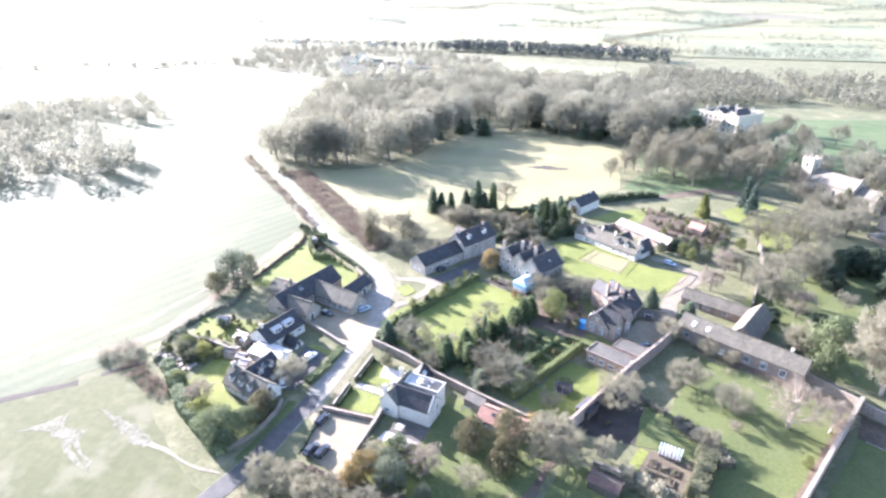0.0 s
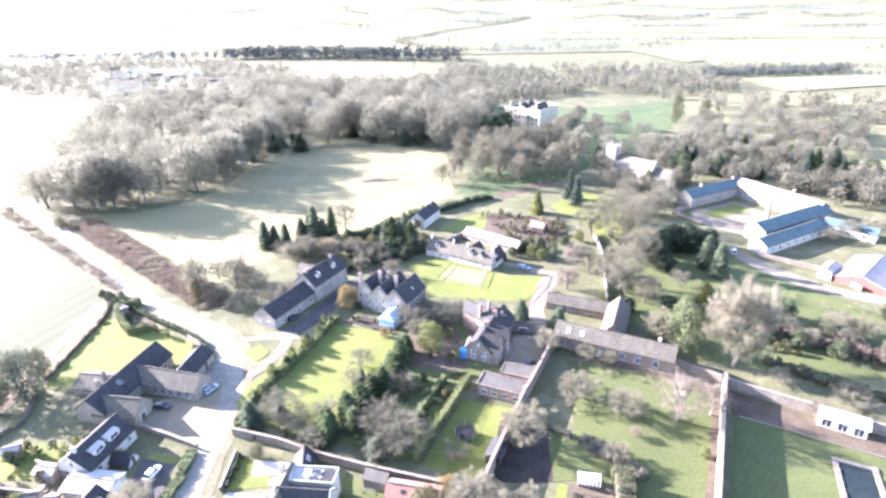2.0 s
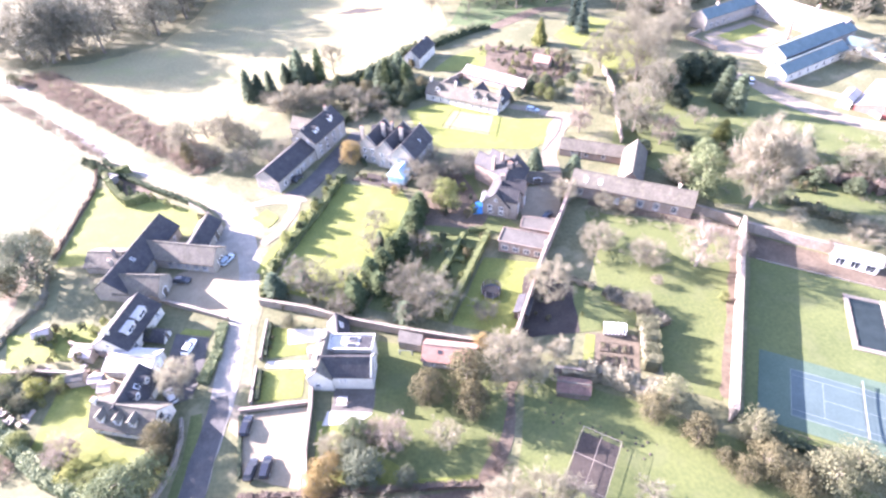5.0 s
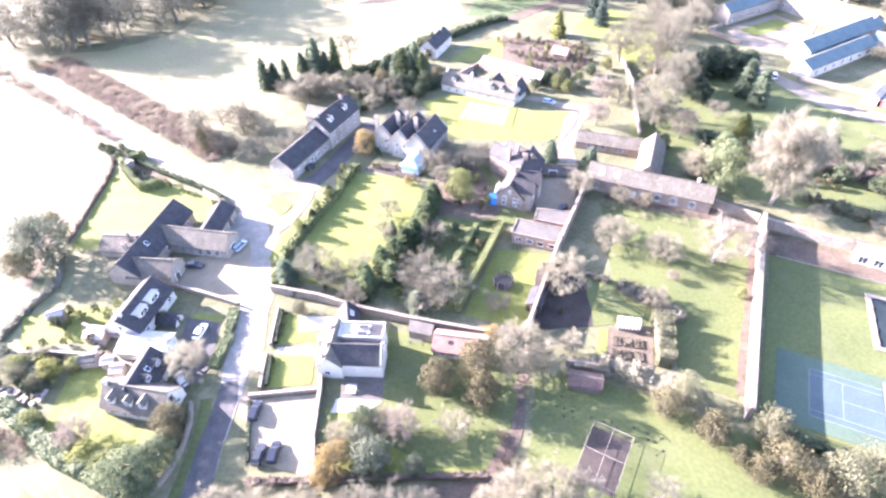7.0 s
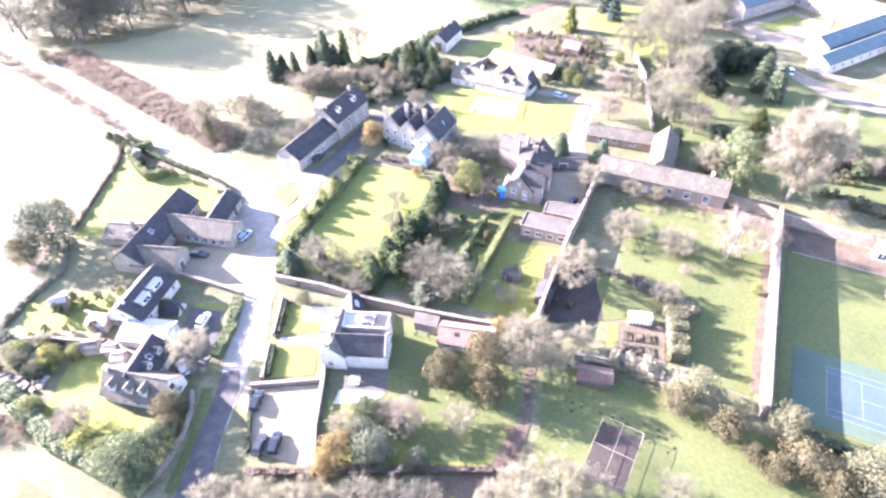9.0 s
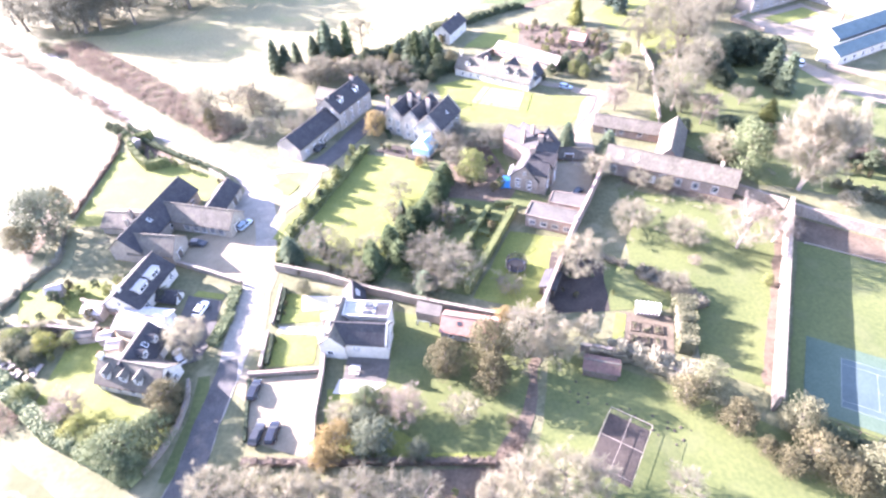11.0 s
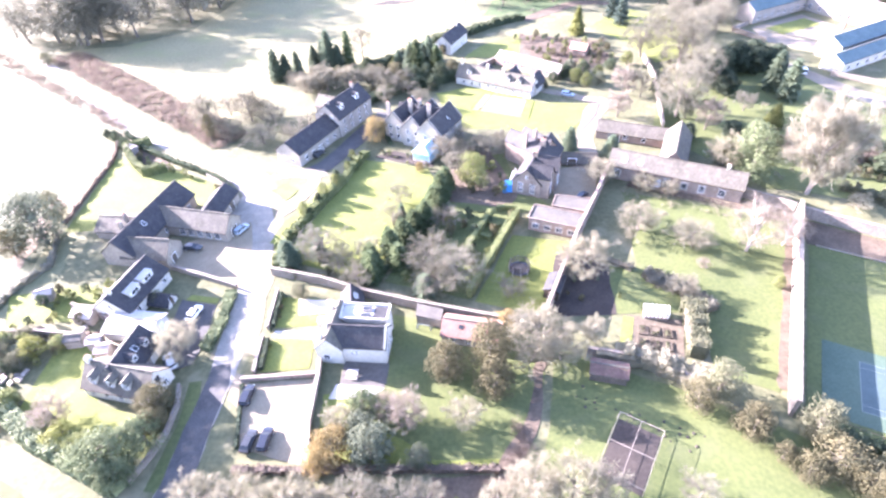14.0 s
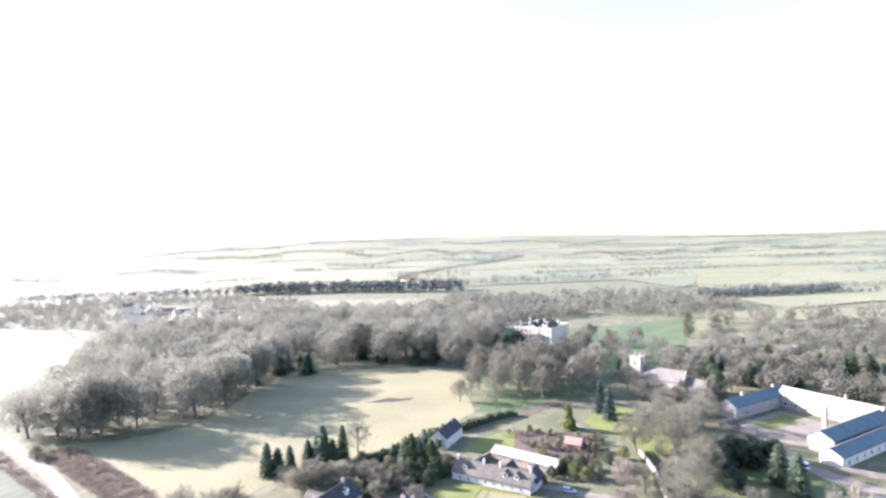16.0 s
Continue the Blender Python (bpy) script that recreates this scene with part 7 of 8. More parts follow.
row = line_places([(2.5, 127), (-1.5, 117), (-7, 105), (-13, 95), (-15, 91)], 2.5, 61, 5.5, 8.5)
plant(CONE_GREEN, [(x, y, h, 2.3) for x, y, z, h, r in row], "tall bushy green conifer in a garden row", group="conifer row", native=0.22, name="conifer")
row = line_places([(-20.5, 145), (-25, 134), (-29, 123), (-33, 113)], 3.2, 62, 3.0, 5.0)
plant(GREEN + DARK, [(x, y, h, h * 0.46) for x, y, z, h, r in row], "rounded evergreen in a lane hedge", "shrub", "shrub", "hedge shrubs", 0.5)
plant(COLUMN, [(x, y, 12.8, 2.8) for x, y, h, r in TALL_CONIFER], "tall dark columnar conifer on grass", group="conifers", native=0.22, name="conifer")
plant(IVY, [(198, 415, 22, 6.5), (216, 407, 19, 5.5)], "tall narrow olive evergreen in a park", group="park evergreens", native=0.5, name="evergreen_tree")
plant(CONE_BLUE, [p for p in BLUE_CONIFER if p[1] < 300], "tall blue-green conifer on a lawn", group="conifers", native=0.24, name="conifer")
plant(CONE_GOLD, GOLDEN, "bright golden-green conifer in a garden", group="conifers", native=0.24, name="conifer")
plant(TALL, [(x, y, h * (1.35 if y > 272 else 0.85), r * (1.0 if y > 272 else 0.75)) for x, y, h, r in BARE_PARK], "tall bare grey park tree", group="park trees", name="park_tree")
plant(BARE_MID, BARE_CHURCHYARD, "bare tree near a church", group="churchyard trees")
plant(PALE, BARE_FARM, "bare pale tree near farm buildings", group="farm trees")


plant(DARK, [(-97, 162, 4, 2.4), (-93, 158, 3.5, 2.2), (-101, 165, 3, 2)], "small dark evergreen at a garden corner", group="corner evergreens", native=0.5, name="evergreen_tree")


plant(GREY, [(-11.8, 54, 7, 5.6), (-13.6, 57.4, 6, 4), (-4.3, 52.2, 4.6, 2.8)], "rounded grey-green evergreen below a house", group="garden evergreens", native=0.5, name="evergreen_tree")
plant(BROAD, [(-13.4, 61.4, 6, 4.4)], "dark bottle-green evergreen below a house", native=0.5, name="evergreen_tree")


plant(OLIVE, [(-67.5, 160.5, 8.5, 2.8)], "ivy-clad tree in a lane hedge", group="lane evergreens", native=0.5, name="evergreen_tree")


# ---- shrubs ----
def scatter(poly, count, seed, lo, hi, keep_off=()):
    """Random places inside a polygon, not closer than their size to one another."""
    rnd = random.Random(seed)
    xs, ys = [p[0] for p in poly], [p[1] for p in poly]
    out = []
    tries = 0
    while len(out) < count and tries < count * 60:
        tries += 1
        x, y = rnd.uniform(min(xs), max(xs)), rnd.uniform(min(ys), max(ys))
        inside = False
        for i in range(len(poly)):
            (x1, y1), (x2, y2) = poly[i], poly[i - 1]
            if (y1 > y) != (y2 > y) and x < (x2 - x1) * (y - y1) / (y2 - y1) + x1:
                inside = not inside
        if not inside:
            continue
        h = rnd.uniform(lo, hi)
        if any(math.hypot(x - a, y - b) < 0.36 * (h + c) for a, b, c, _ in out) or any(math.hypot(x - a, y - b) < c for a, b, c in keep_off):
            continue
        out.append((x, y, h, h * rnd.uniform(0.4, 0.52)))
    return out


BUSH = [leafy_tree(121 + i, 9, 380, 0.065, m, 0.5, 0.2) for i, m in enumerate((LEAF, LEAF_OLIVE, LEAF_GREEN))]
plant(BUSH, scatter([(30, 236), (66, 226), (66, 204), (46, 194), (40, 206)], 46, 3, 1.6, 3.4), "rounded garden shrub among brown beds", "shrub", "shrub", "garden shrubs", 0.5)
plant(BUSH, scatter([(-6, 188), (10, 197), (4, 226), (-24, 205), (-22, 186)], 34, 4, 2.2, 4.5), "dark shrub in a boundary thicket", "shrub", "shrub", "thicket shrubs", 0.5)
# Brown ground laid in place of the shade under these trees.
patch("dark_border", [(3, 121), (17, 117), (20, 122), (17, 138), (14, 147), (5, 148), (2, 136)], 0.06, MULCH, "dark ground patch for shade under garden trees", "border")
plant(BUSH, scatter([(3, 122), (17, 118), (19, 126), (15, 146), (5, 146)], 16, 41, 1.6, 3.6), "dark shrub under garden trees", "shrub", "shrub", "thicket shrubs", 0.5)
plant(BUSH, scatter([(-16, 148), (-1, 142), (-2, 136), (-14, 142)], 12, 5, 0.9, 1.9), "low shrub in a house bed", "shrub", "shrub", "bed shrubs", 0.5)
plant(BUSH, scatter([(4, 116), (18, 114), (6, 88), (-10, 94), (-4, 106)], 30, 6, 1.4, 3.4), "dark shrub in a shaded border", "shrub", "shrub", "border shrubs", 0.5)
plant(BROAD, [(-51.6, 54.8, 8, 6.4), (-48.4, 58.2, 6.5, 4.8), (-55.4, 54.6, 6, 4.6), (-50, 52, 5.5, 4.4)], "broad soft green evergreen by a cottage lane", group="cottage evergreens", native=0.5, name="evergreen_tree")
plant(YELLOW + GREEN, [(-62.2, 59.4, 4.2, 4.4), (-58.6, 57.6, 3.8, 4), (-65, 60.6, 3, 3)], "low yellow-green spreading evergreen", "shrub", "shrub", "cottage evergreens", native=0.5)
# First one enlarged, second one added, to throw shade on the lane.
plant(OLIVE, [(-48.6, 64.6, 6.5, 4.6), (-47.8, 60.6, 5.5, 3.6)], "olive evergreen beside a cottage gable", "shrub", "shrub", "cottage evergreens", native=0.5)
plant(IVY, [(-83, 78, 4, 4.4), (-79, 76, 3.4, 3.6), (-86, 80, 3.4, 4), (-81, 82, 3, 3.6)], "soft pale green shrub in a cottage garden", "shrub", "shrub", "cottage shrubs", native=0.5)
plant(DARK + GREEN + GREY, [(40.8, 187.5, 4, 2.8), (45.2, 191, 5, 3.4), (48.1, 187, 5, 3.4), (51, 184, 4.6, 3.2), (55.7, 185, 4, 3), (48.3, 197, 4, 3), (52.1, 193, 5, 3.4), (62.3, 196, 4, 3), (69, 199, 5, 3.4), (57, 191, 4, 3), (37, 184, 3, 2.4), (46.5, 138.5, 4, 2.4), (37.4, 143.6, 5, 2.6), (50, 152, 4, 2.6)], "grey-green garden shrub beside a drive", "shrub", "shrub", "drive shrubs", 0.5)
plant(BARE, [(104, 139, 6, 3), (112, 130, 6, 3)], "small bare tree in a wild garden", group="wild garden trees")
plant(BUSH, scatter([(-80, 96), (-66, 96), (-68, 84), (-76, 72), (-90, 76)], 30, 7, 1.5, 3.6), "overgrown cottage garden shrub", "shrub", "shrub", "overgrown shrubs", 0.5)
plant(BUSH, scatter([(-22, 50), (8, 48), (8, 42), (-36, 42)], 14, 8, 1.4, 2.6), "shrub in a thicket below gardens", "shrub", "shrub", "thicket shrubs", 0.5)
plant(BUSH, scatter([(68, 172), (98, 190), (96, 214), (80, 200)], 22, 10, 1.8, 4.2), "dark shrub under churchyard trees", "shrub", "shrub", "churchyard shrubs", 0.5)
plant(BUSH, scatter([(84, 150), (120, 130), (112, 116), (84, 132)], 22, 12, 1.6, 3.8), "dark shrub in a wild garden", "shrub", "shrub", "wild garden shrubs", 0.5)
plant(BUSH, scatter([(22, 100), (30, 98), (40, 90), (34, 83), (22, 84)], 9, 13, 0.8, 1.8), "low kitchen garden bush", "shrub", "shrub", "kitchen shrubs", 0.5)
plant(BUSH, scatter([(-95, 158), (-74, 145), (-54, 131), (-54, 129), (-75, 142), (-95, 154)], 16, 14, 1.4, 2.6), "roadside shrub on a verge", "shrub", "shrub", "verge shrubs", 0.5)
plant(BUSH, scatter([(-36, 96), (-20, 92), (-14, 96), (-32, 103)], 9, 15, 1.2, 2.8), "shrub at a lawn's end", "shrub", "shrub", "lawn shrubs", 0.5)
plant(BUSH, scatter([(-33.6, 91), (-31.6, 91), (-31.8, 71.5), (-33.8, 71.5)], 10, 16, 0.9, 1.5), "low front garden shrub", "shrub", "shrub", "front garden shrubs", 0.5)
plant(TALL, scatter([(26, 300), (56, 272), (74, 282), (96, 306), (98, 328), (60, 342), (30, 330)], 18, 17, 13, 18), "bare tree between park and churchyard", group="park trees", name="park_tree")
plant(BARE_MID, scatter([(96, 330), (132, 300), (156, 300), (150, 345), (118, 380), (90, 372), (60, 372), (40, 360), (60, 345)], 26, 18, 9, 12), "bare tree below a mansion", group="park trees", name="park_tree")
plant(CONE, scatter([(150, 300), (235, 300), (240, 240), (185, 240)], 9, 21, 8, 14), "dark conifer in a copse", group="conifers", native=0.24, name="conifer")





plant(BARE, scatter([(96, 128), (122, 114), (128, 130), (104, 146)], 3, 30, 6, 8), "bare tree in a wild garden", group="wild garden trees")
plant(BARE, scatter([(100, 250), (128, 254), (126, 240), (112, 232)], 3, 33, 9, 12), "bare tree before a stable court", group="court trees")

plant(CONE_BLUE + CONE_GREEN + DARK, [(103, 335, 12, 4), (108, 310, 11, 4), (84, 308, 11, 4), (118, 258, 11, 4), (140, 268, 12, 4.5), (150, 290, 10, 3.5), (160, 300, 13, 3.5), (171, 330, 12, 3.5), (196, 340, 13, 3.5), (210, 270, 17, 4.5), (226, 266, 11, 4), (234, 263, 12, 4), (243, 250, 13, 4), (240, 300, 14, 4), (215, 300, 11, 4), (205, 330, 10, 4), (260, 250, 12, 5), (178, 300, 10, 4)], "dark evergreen among churchyard trees", group="churchyard evergreens", native=0.3, name="conifer")
plant(BARE_MID, [(40, 392, 22, 9), (46, 410, 23, 9), (54, 432, 22, 9), (58, 452, 23, 9), (64, 474, 22, 9), (36, 430, 23, 9), (44, 455, 23, 9)], "tall bare tree beside parkland", group="woodland trees", name="woodland_tree")
plant(TALL, [(112, 400, 12, 6), (121, 410, 14, 7), (127, 425, 13, 6), (132, 395, 10, 5)], "tall bare tree round a mansion", group="park trees", name="park_tree")
# ---- the big wood ----
WOOD = [(-162, 250), (-132, 256), (-108, 268), (-102, 320), (-86, 368), (-18, 368), (26, 346), (52, 378), (44, 424), (66, 474), (56, 512), (30, 560), (-10, 590), (-90, 590), (-150, 610), (-220, 560), (-262, 470), (-236, 390), (-208, 320), (-188, 262)]
FRONT = line_places([(-168, 252), (-146, 254), (-126, 262), (-110, 278), (-104, 300), (-103, 330), (-92, 362)], 13, 22, 23, 31)
FRONT += line_places([(-186, 256), (-160, 258), (-140, 266)], 10, 27, 22, 28)
BACK = line_places([(-82, 374), (-50, 378), (-18, 376), (24, 354)], 17, 26, 20, 27)
SECOND = line_places([(-176, 268), (-148, 274), (-126, 292), (-118, 330), (-106, 380), (-50, 396), (-10, 394), (34, 372)], 20, 24, 25, 31)
plant(WOOD_EDGE, [(x, y, h, h * 0.47) for x, y, z, h, r in FRONT + BACK], "tall broad bare tree at a wood's edge", name="woodland_tree", group="woodland trees", seed=8)
plant(WOOD_EDGE, [(x, y, h, h * 0.46) for x, y, z, h, r in SECOND], "tall bare rounded tree inside a wood's edge", name="woodland_tree", group="woodland trees", seed=18)
plant(WOOD_INNER, scatter([(200, 400), (258, 431), (333, 395), (262, 305), (205, 312), (186, 345)], 46, 77, 9, 14), "bare rounded tree in open parkland", name="park_tree", group="parkland trees", seed=29)
plant(WOOD_INNER, scatter(WOOD, 125, 25, 21, 29), "tall bare grey tree inside a wood", name="woodland_tree", group="woodland trees", seed=9)
plant(BUSH, scatter(WOOD, 30, 29, 5, 9), "dark evergreen below woodland trees", "shrub", "woodland_shrub", "woodland shrubs", 0.5)
plant(CONE, scatter([(-120, 330), (-20, 372), (30, 352), (40, 420), (-60, 420)], 10, 23, 9, 14), "dark conifer at a wood's edge", group="woodland conifers", native=0.24, name="conifer")
plant(DARK, [(58, 392, 13, 8), (66, 402, 14, 9), (50, 400, 13, 8), (60, 382, 11, 7), (-6, 372, 9, 5), (4, 364, 8, 5), (-30, 378, 8, 5)], "dark yew beside a park", group="yews", native=0.5, name="evergreen_tree")


def far_trees(places, seed, per, material, name, label, squash=0.5):
    """Far-off trees as loose clumps of twigs or leaves, joined into one mesh."""
    rs = np.random.RandomState(seed)
    places = np.array(places, dtype=float)
    n = len(places)
    d = rs.normal(size=(n, per, 3))
    d /= np.linalg.norm(d, axis=2, keepdims=True)
    rad = rs.uniform(0.3, 1.0, size=(n, per, 1)) ** 0.5
    lump = rs.normal(size=(n, 14, 3))
    lump /= np.linalg.norm(lump, axis=2, keepdims=True)
    rad *= 0.72 + 0.3 * np.einsum("npk,nlk->npl", d, lump).max(axis=2)[:, :, None] ** 6
    size = np.stack([places[:, 4], places[:, 4], places[:, 3] * squash], 1)[:, None, :]
    c = places[:, None, :3] + np.array([0, 0, 1.0]) * (places[:, None, 3:4] * (1 - squash) * 0.98)
    p = c + d * rad * size
    w = np.cross(d, rs.normal(size=d.shape)) + d * rs.uniform(-0.1, 0.7, size=(n, per, 1))
    w /= np.linalg.norm(w, axis=2, keepdims=True)
    o = np.cross(w, d + rs.normal(scale=0.45, size=d.shape))
    o /= np.linalg.norm(o, axis=2, keepdims=True)
    ln = places[:, None, 3:4] * rs.uniform(0.1, 0.22, size=(n, per, 1)) * min(1.0, (120 / per) ** 0.42)
    wd = ln * 0.24
    v = np.stack([p - o * wd, p + o * wd, p + w * ln], 2).reshape(-1, 3)
    f = np.arange(len(v)).reshape(-1, 3)
    tops = len(v)
    stems_v, stems_f = [], []
    for x, y, z, h, r in places:
        i = tops + len(stems_v)
        t = max(0.12, h * 0.016)
        stems_v += [(x - t, y, z - 0.5), (x + t, y - t, z - 0.5), (x, y + t, z - 0.5), (x, y, z + h * 0.7)]
        stems_f += [(i, i + 1, i + 3), (i + 1, i + 2, i + 3), (i + 2, i, i + 3)]
    me = bpy.data.meshes.new(name)
    me.from_pydata(np.concatenate([v, np.array(stems_v)]).tolist(), [], f.tolist() + stems_f)
    me.materials.append(material)
    return tagged(new(name, me), label, "trees", kind="stuff")


VILLAGE = [(-300, 650, 55), (-235, 605, 45), (-370, 790, 70), (-180, 575, 30)]


def block_places(poly, count, seed, lo, hi):
    return [(x, y, ground_z(x, y), h, r) for x, y, h, r in scatter(poly, count, seed, lo, hi, VILLAGE)]


INNER = block_places([(-150, 400), (-60, 420), (40, 440), (60, 500), (30, 560), (-10, 590), (-90, 590), (-150, 610), (-220, 560), (-250, 470)], 130, 26, 14, 20)
far_trees(INNER, 6, 560, TWIG_GREY, "woodland", "dense bare grey wood behind a pasture")
COPSE = block_places([(150, 262), (182, 262), (190, 222), (236, 210), (250, 250), (236, 320), (160, 345), (132, 300)], 62, 19, 9, 14)
COPSE += block_places([(236, 330), (330, 285), (360, 250), (420, 300), (330, 360), (250, 392)], 60, 20, 9, 14)
far_trees(COPSE, 7, 560, TWIG, "copse", "bare copse of grey-brown trees behind a church")
FAR_WOOD = block_places([(-150, 612), (-90, 592), (40, 560), (80, 520), (160, 560), (150, 700), (40, 800), (20, 650), (-60, 636), (-170, 690)], 260, 31, 11, 16)
FAR_WOOD += block_places([(-560, 700), (-280, 560), (-200, 640), (-180, 840), (-420, 980), (-700, 960)], 300, 32, 9, 14)
FAR_WOOD += block_places([(160, 560), (235, 508), (330, 560), (300, 720), (180, 760)], 130, 33, 10, 15)
FAR_WOOD += line_places([(-900, 520), (-700, 620), (-520, 700)], 8, 34, 8, 13)
WEST = block_places([(-520, 300), (-420, 250), (-330, 330), (-420, 400)], 60, 35, 12, 18) + block_places([(-430, 190), (-300, 160), (-235, 200), (-262, 236), (-330, 262), (-440, 290)], 62, 36, 13, 19)
far_trees(WEST, 12, 420, TWIG_GREY, "west_wood", "bare wood beyond a crop field")
EAST = block_places([(225, 440), (300, 400), (420, 380), (600, 330), (620, 380), (430, 450), (260, 500)], 75, 41, 11, 17)
far_trees(EAST, 13, 300, TWIG, "park_copse", "bare trees between park and stubble")
far_trees(FAR_WOOD, 1, 120, TWIG_GREY, "far_wood", "bare grey-brown wood in the distance")
DARK_BELT = block_places([(-330, 1000), (-100, 940), (60, 880), (60, 930), (-100, 1000), (-320, 1060)], 280, 37, 19, 25)
FAR_WOOD2 = line_places([(-800, 1120), (-500, 1100), (-200, 1100), (80, 1010)], 7, 57, 9, 16) + line_places([(-600, 960), (-350, 1040)], 7, 58, 9, 15)
far_trees(FAR_WOOD2, 8, 80, TWIG_FAR, "village_trees", "distant dark trees round a village")
DARK_BELT += block_places([(330, 640), (470, 640), (520, 670), (340, 680)], 80, 38, 10, 14)
DARK_BELT += line_places([(500, 640), (700, 600), (1000, 590), (1400, 560)], 9, 39, 6, 10)
DARK_BELT += block_places([(480, 420), (640, 380), (660, 420), (500, 460)], 60, 40, 9, 13)
far_trees(DARK_BELT, 2, 150, LEAF_FAR, "conifer_belt", "dark plantation belt in the distance")

# ---- far fields, their hedges and woods ----
rnd_f = random.Random(77)
COLS, ROWS = 27, 17
nodes = {}
for i in range(COLS + 1):
    for j in range(ROWS + 1):
        yy = 560 + 4300 * (j / ROWS) ** 1.35
        xx = (-1.0 + 2.0 * i / COLS) * (900 + yy * 0.95)
        nodes[i, j] = (xx + rnd_f.uniform(-50, 50) * (1 + yy / 2500), yy + rnd_f.uniform(-26, 26) * (1 + yy / 1800))
sheets = {"far_pasture": ("distant green winter pasture", FAR_GREEN), "far_ley": ("distant pale winter grass field", FAR_PALE), "far_stubble": ("distant straw-coloured stubble field", STRAW), "far_plough": ("distant brown ploughed field", FAR_BROWN)}
hedge_places, wood_places = [], []
for i in range(COLS):
    for j in range(ROWS):
        corner = [nodes[i, j], nodes[i + 1, j], nodes[i + 1, j + 1], nodes[i, j + 1]]
        cx, cy = sum(p[0] for p in corner) / 4, sum(p[1] for p in corner) / 4
        if rnd_f.random() < 0.85:
            hedge_places += line_places([corner[0], corner[1]], 6 + cy / 200, i * 50 + j, 3, 6)
        if rnd_f.random() < 0.6:
            hedge_places += line_places([corner[0], corner[3]], 6 + cy / 200, i * 51 + j, 3, 6)
        if rnd_f.random() < 0.22 and cy > 1050:
            wood_places += block_places([(cx + (p[0] - cx) * 0.8, cy + (p[1] - cy) * 0.8) for p in corner], int(40 + cy / 40), i * 13 + j, 9, 15)
        if cy < 1000 and -620 < cx < 360:
            continue
        key = rnd_f.choices(list(sheets), (2.5, 6, 3, 0.5))[0]
        v, f = [], []
        steps = 5
        for a in range(steps + 1):
            for b in range(steps + 1):
                s, t = a / steps, b / steps
                x = (corner[0][0] * (1 - s) + corner[1][0] * s) * (1 - t) + (corner[3][0] * (1 - s) + corner[2][0] * s) * t
                y = (corner[0][1] * (1 - s) + corner[1][1] * s) * (1 - t) + (corner[3][1] * (1 - s) + corner[2][1] * s) * t
                v.append((x, y, ground_z(x, y) + 0.6 + 0.0006 * y))
        for a in range(steps):
            for b in range(steps):
                k0 = a * (steps + 1) + b
                f.append((k0, k0 + steps + 1, k0 + steps + 2, k0 + 1))
        tagged(mesh_ob(key, v, f, sheets[key][1]), sheets[key][0], "field", kind="structure")
far_trees(hedge_places, 3, 10, TWIG_FAR, "far_hedgerow", "distant hedgerows between fields", 0.55)
far_trees(wood_places, 4, 12, TWIG_FAR, "distant_wood", "distant grey-brown woods on low hills")
far_trees(line_places([(120, 1050), (0, 1150), (-60, 1300), (60, 1650), (420, 2300)], 5, 41, 8, 13), 5, 50, TWIG, "far_tree_belt", "long dark belt of distant trees")

rows = []
for k, pts in enumerate(([(300, 720), (520, 700), (760, 640)], [(250, 1250), (700, 1150), (1200, 1000)], [(600, 1700), (1200, 1500), (1700, 1200)], [(-100, 1500), (300, 1450), (700, 1350)], [(200, 2000), (900, 2000), (1700, 1800)], [(-300, 1900), (100, 1800)], [(400, 2700), (1200, 2600), (2200, 2400)], [(-700, 2500), (0, 2500), (500, 2600)], [(60, 1020), (240, 1000), (420, 1040)], [(700, 900), (1000, 980), (1500, 900)])):
    rows += line_places(pts, 2.4 + k * 0.25, 90 + k, 7, 13)
far_trees(rows, 9, 16, TWIG_FAR, "tree_belts", "dark distant tree belts between pale fields", 0.5)

ridge = []
for k, (a0, a1, r0) in enumerate(((-40, -22, 2300), (-24, -6, 3000), (-8, 6, 2700), (2, 20, 3300), (-16, 2, 3700), (14, 34, 3000), (24, 44, 3800), (-36, -14, 3600), (0, 30, 4150), (-10, 10, 2200), (12, 26, 2300), (28, 40, 2500))):
    line = [(r * math.sin(radians(a)), r * math.cos(radians(a))) for a, r in ((a0 + (a1 - a0) * q / 5, r0 + 140 * math.sin(q * 2.1 + k)) for q in range(6))]
    ridge += line_places(line, 6, 300 + k, 14, 24)
far_trees(ridge, 10, 16, LEAF_FAR, "ridge_woods", "long dark woods along distant hills", 0.5)


# ---- far village ----
def far_house(x, y, ln, w, eave, rz, wall, roof, i):
    h = thing("village_house", x, y, "distant pale village house with pitched roof", "house", "village houses")
    d = Vector((math.cos(rz), math.sin(rz)))
    k = Block(h, (x - d.x * ln / 2, y - d.y * ln / 2), (x + d.x * ln / 2, y + d.y * ln / 2), w, eave, eave + w * 0.42, wall, roof)
    side = "L" if math.cos(rz) > 0 else "R"
    k.windows(side, spread(ln, 2), [1.0, 3.4], 1.2, 1.3)
    k.chimney(1.0, 0, 0.9)


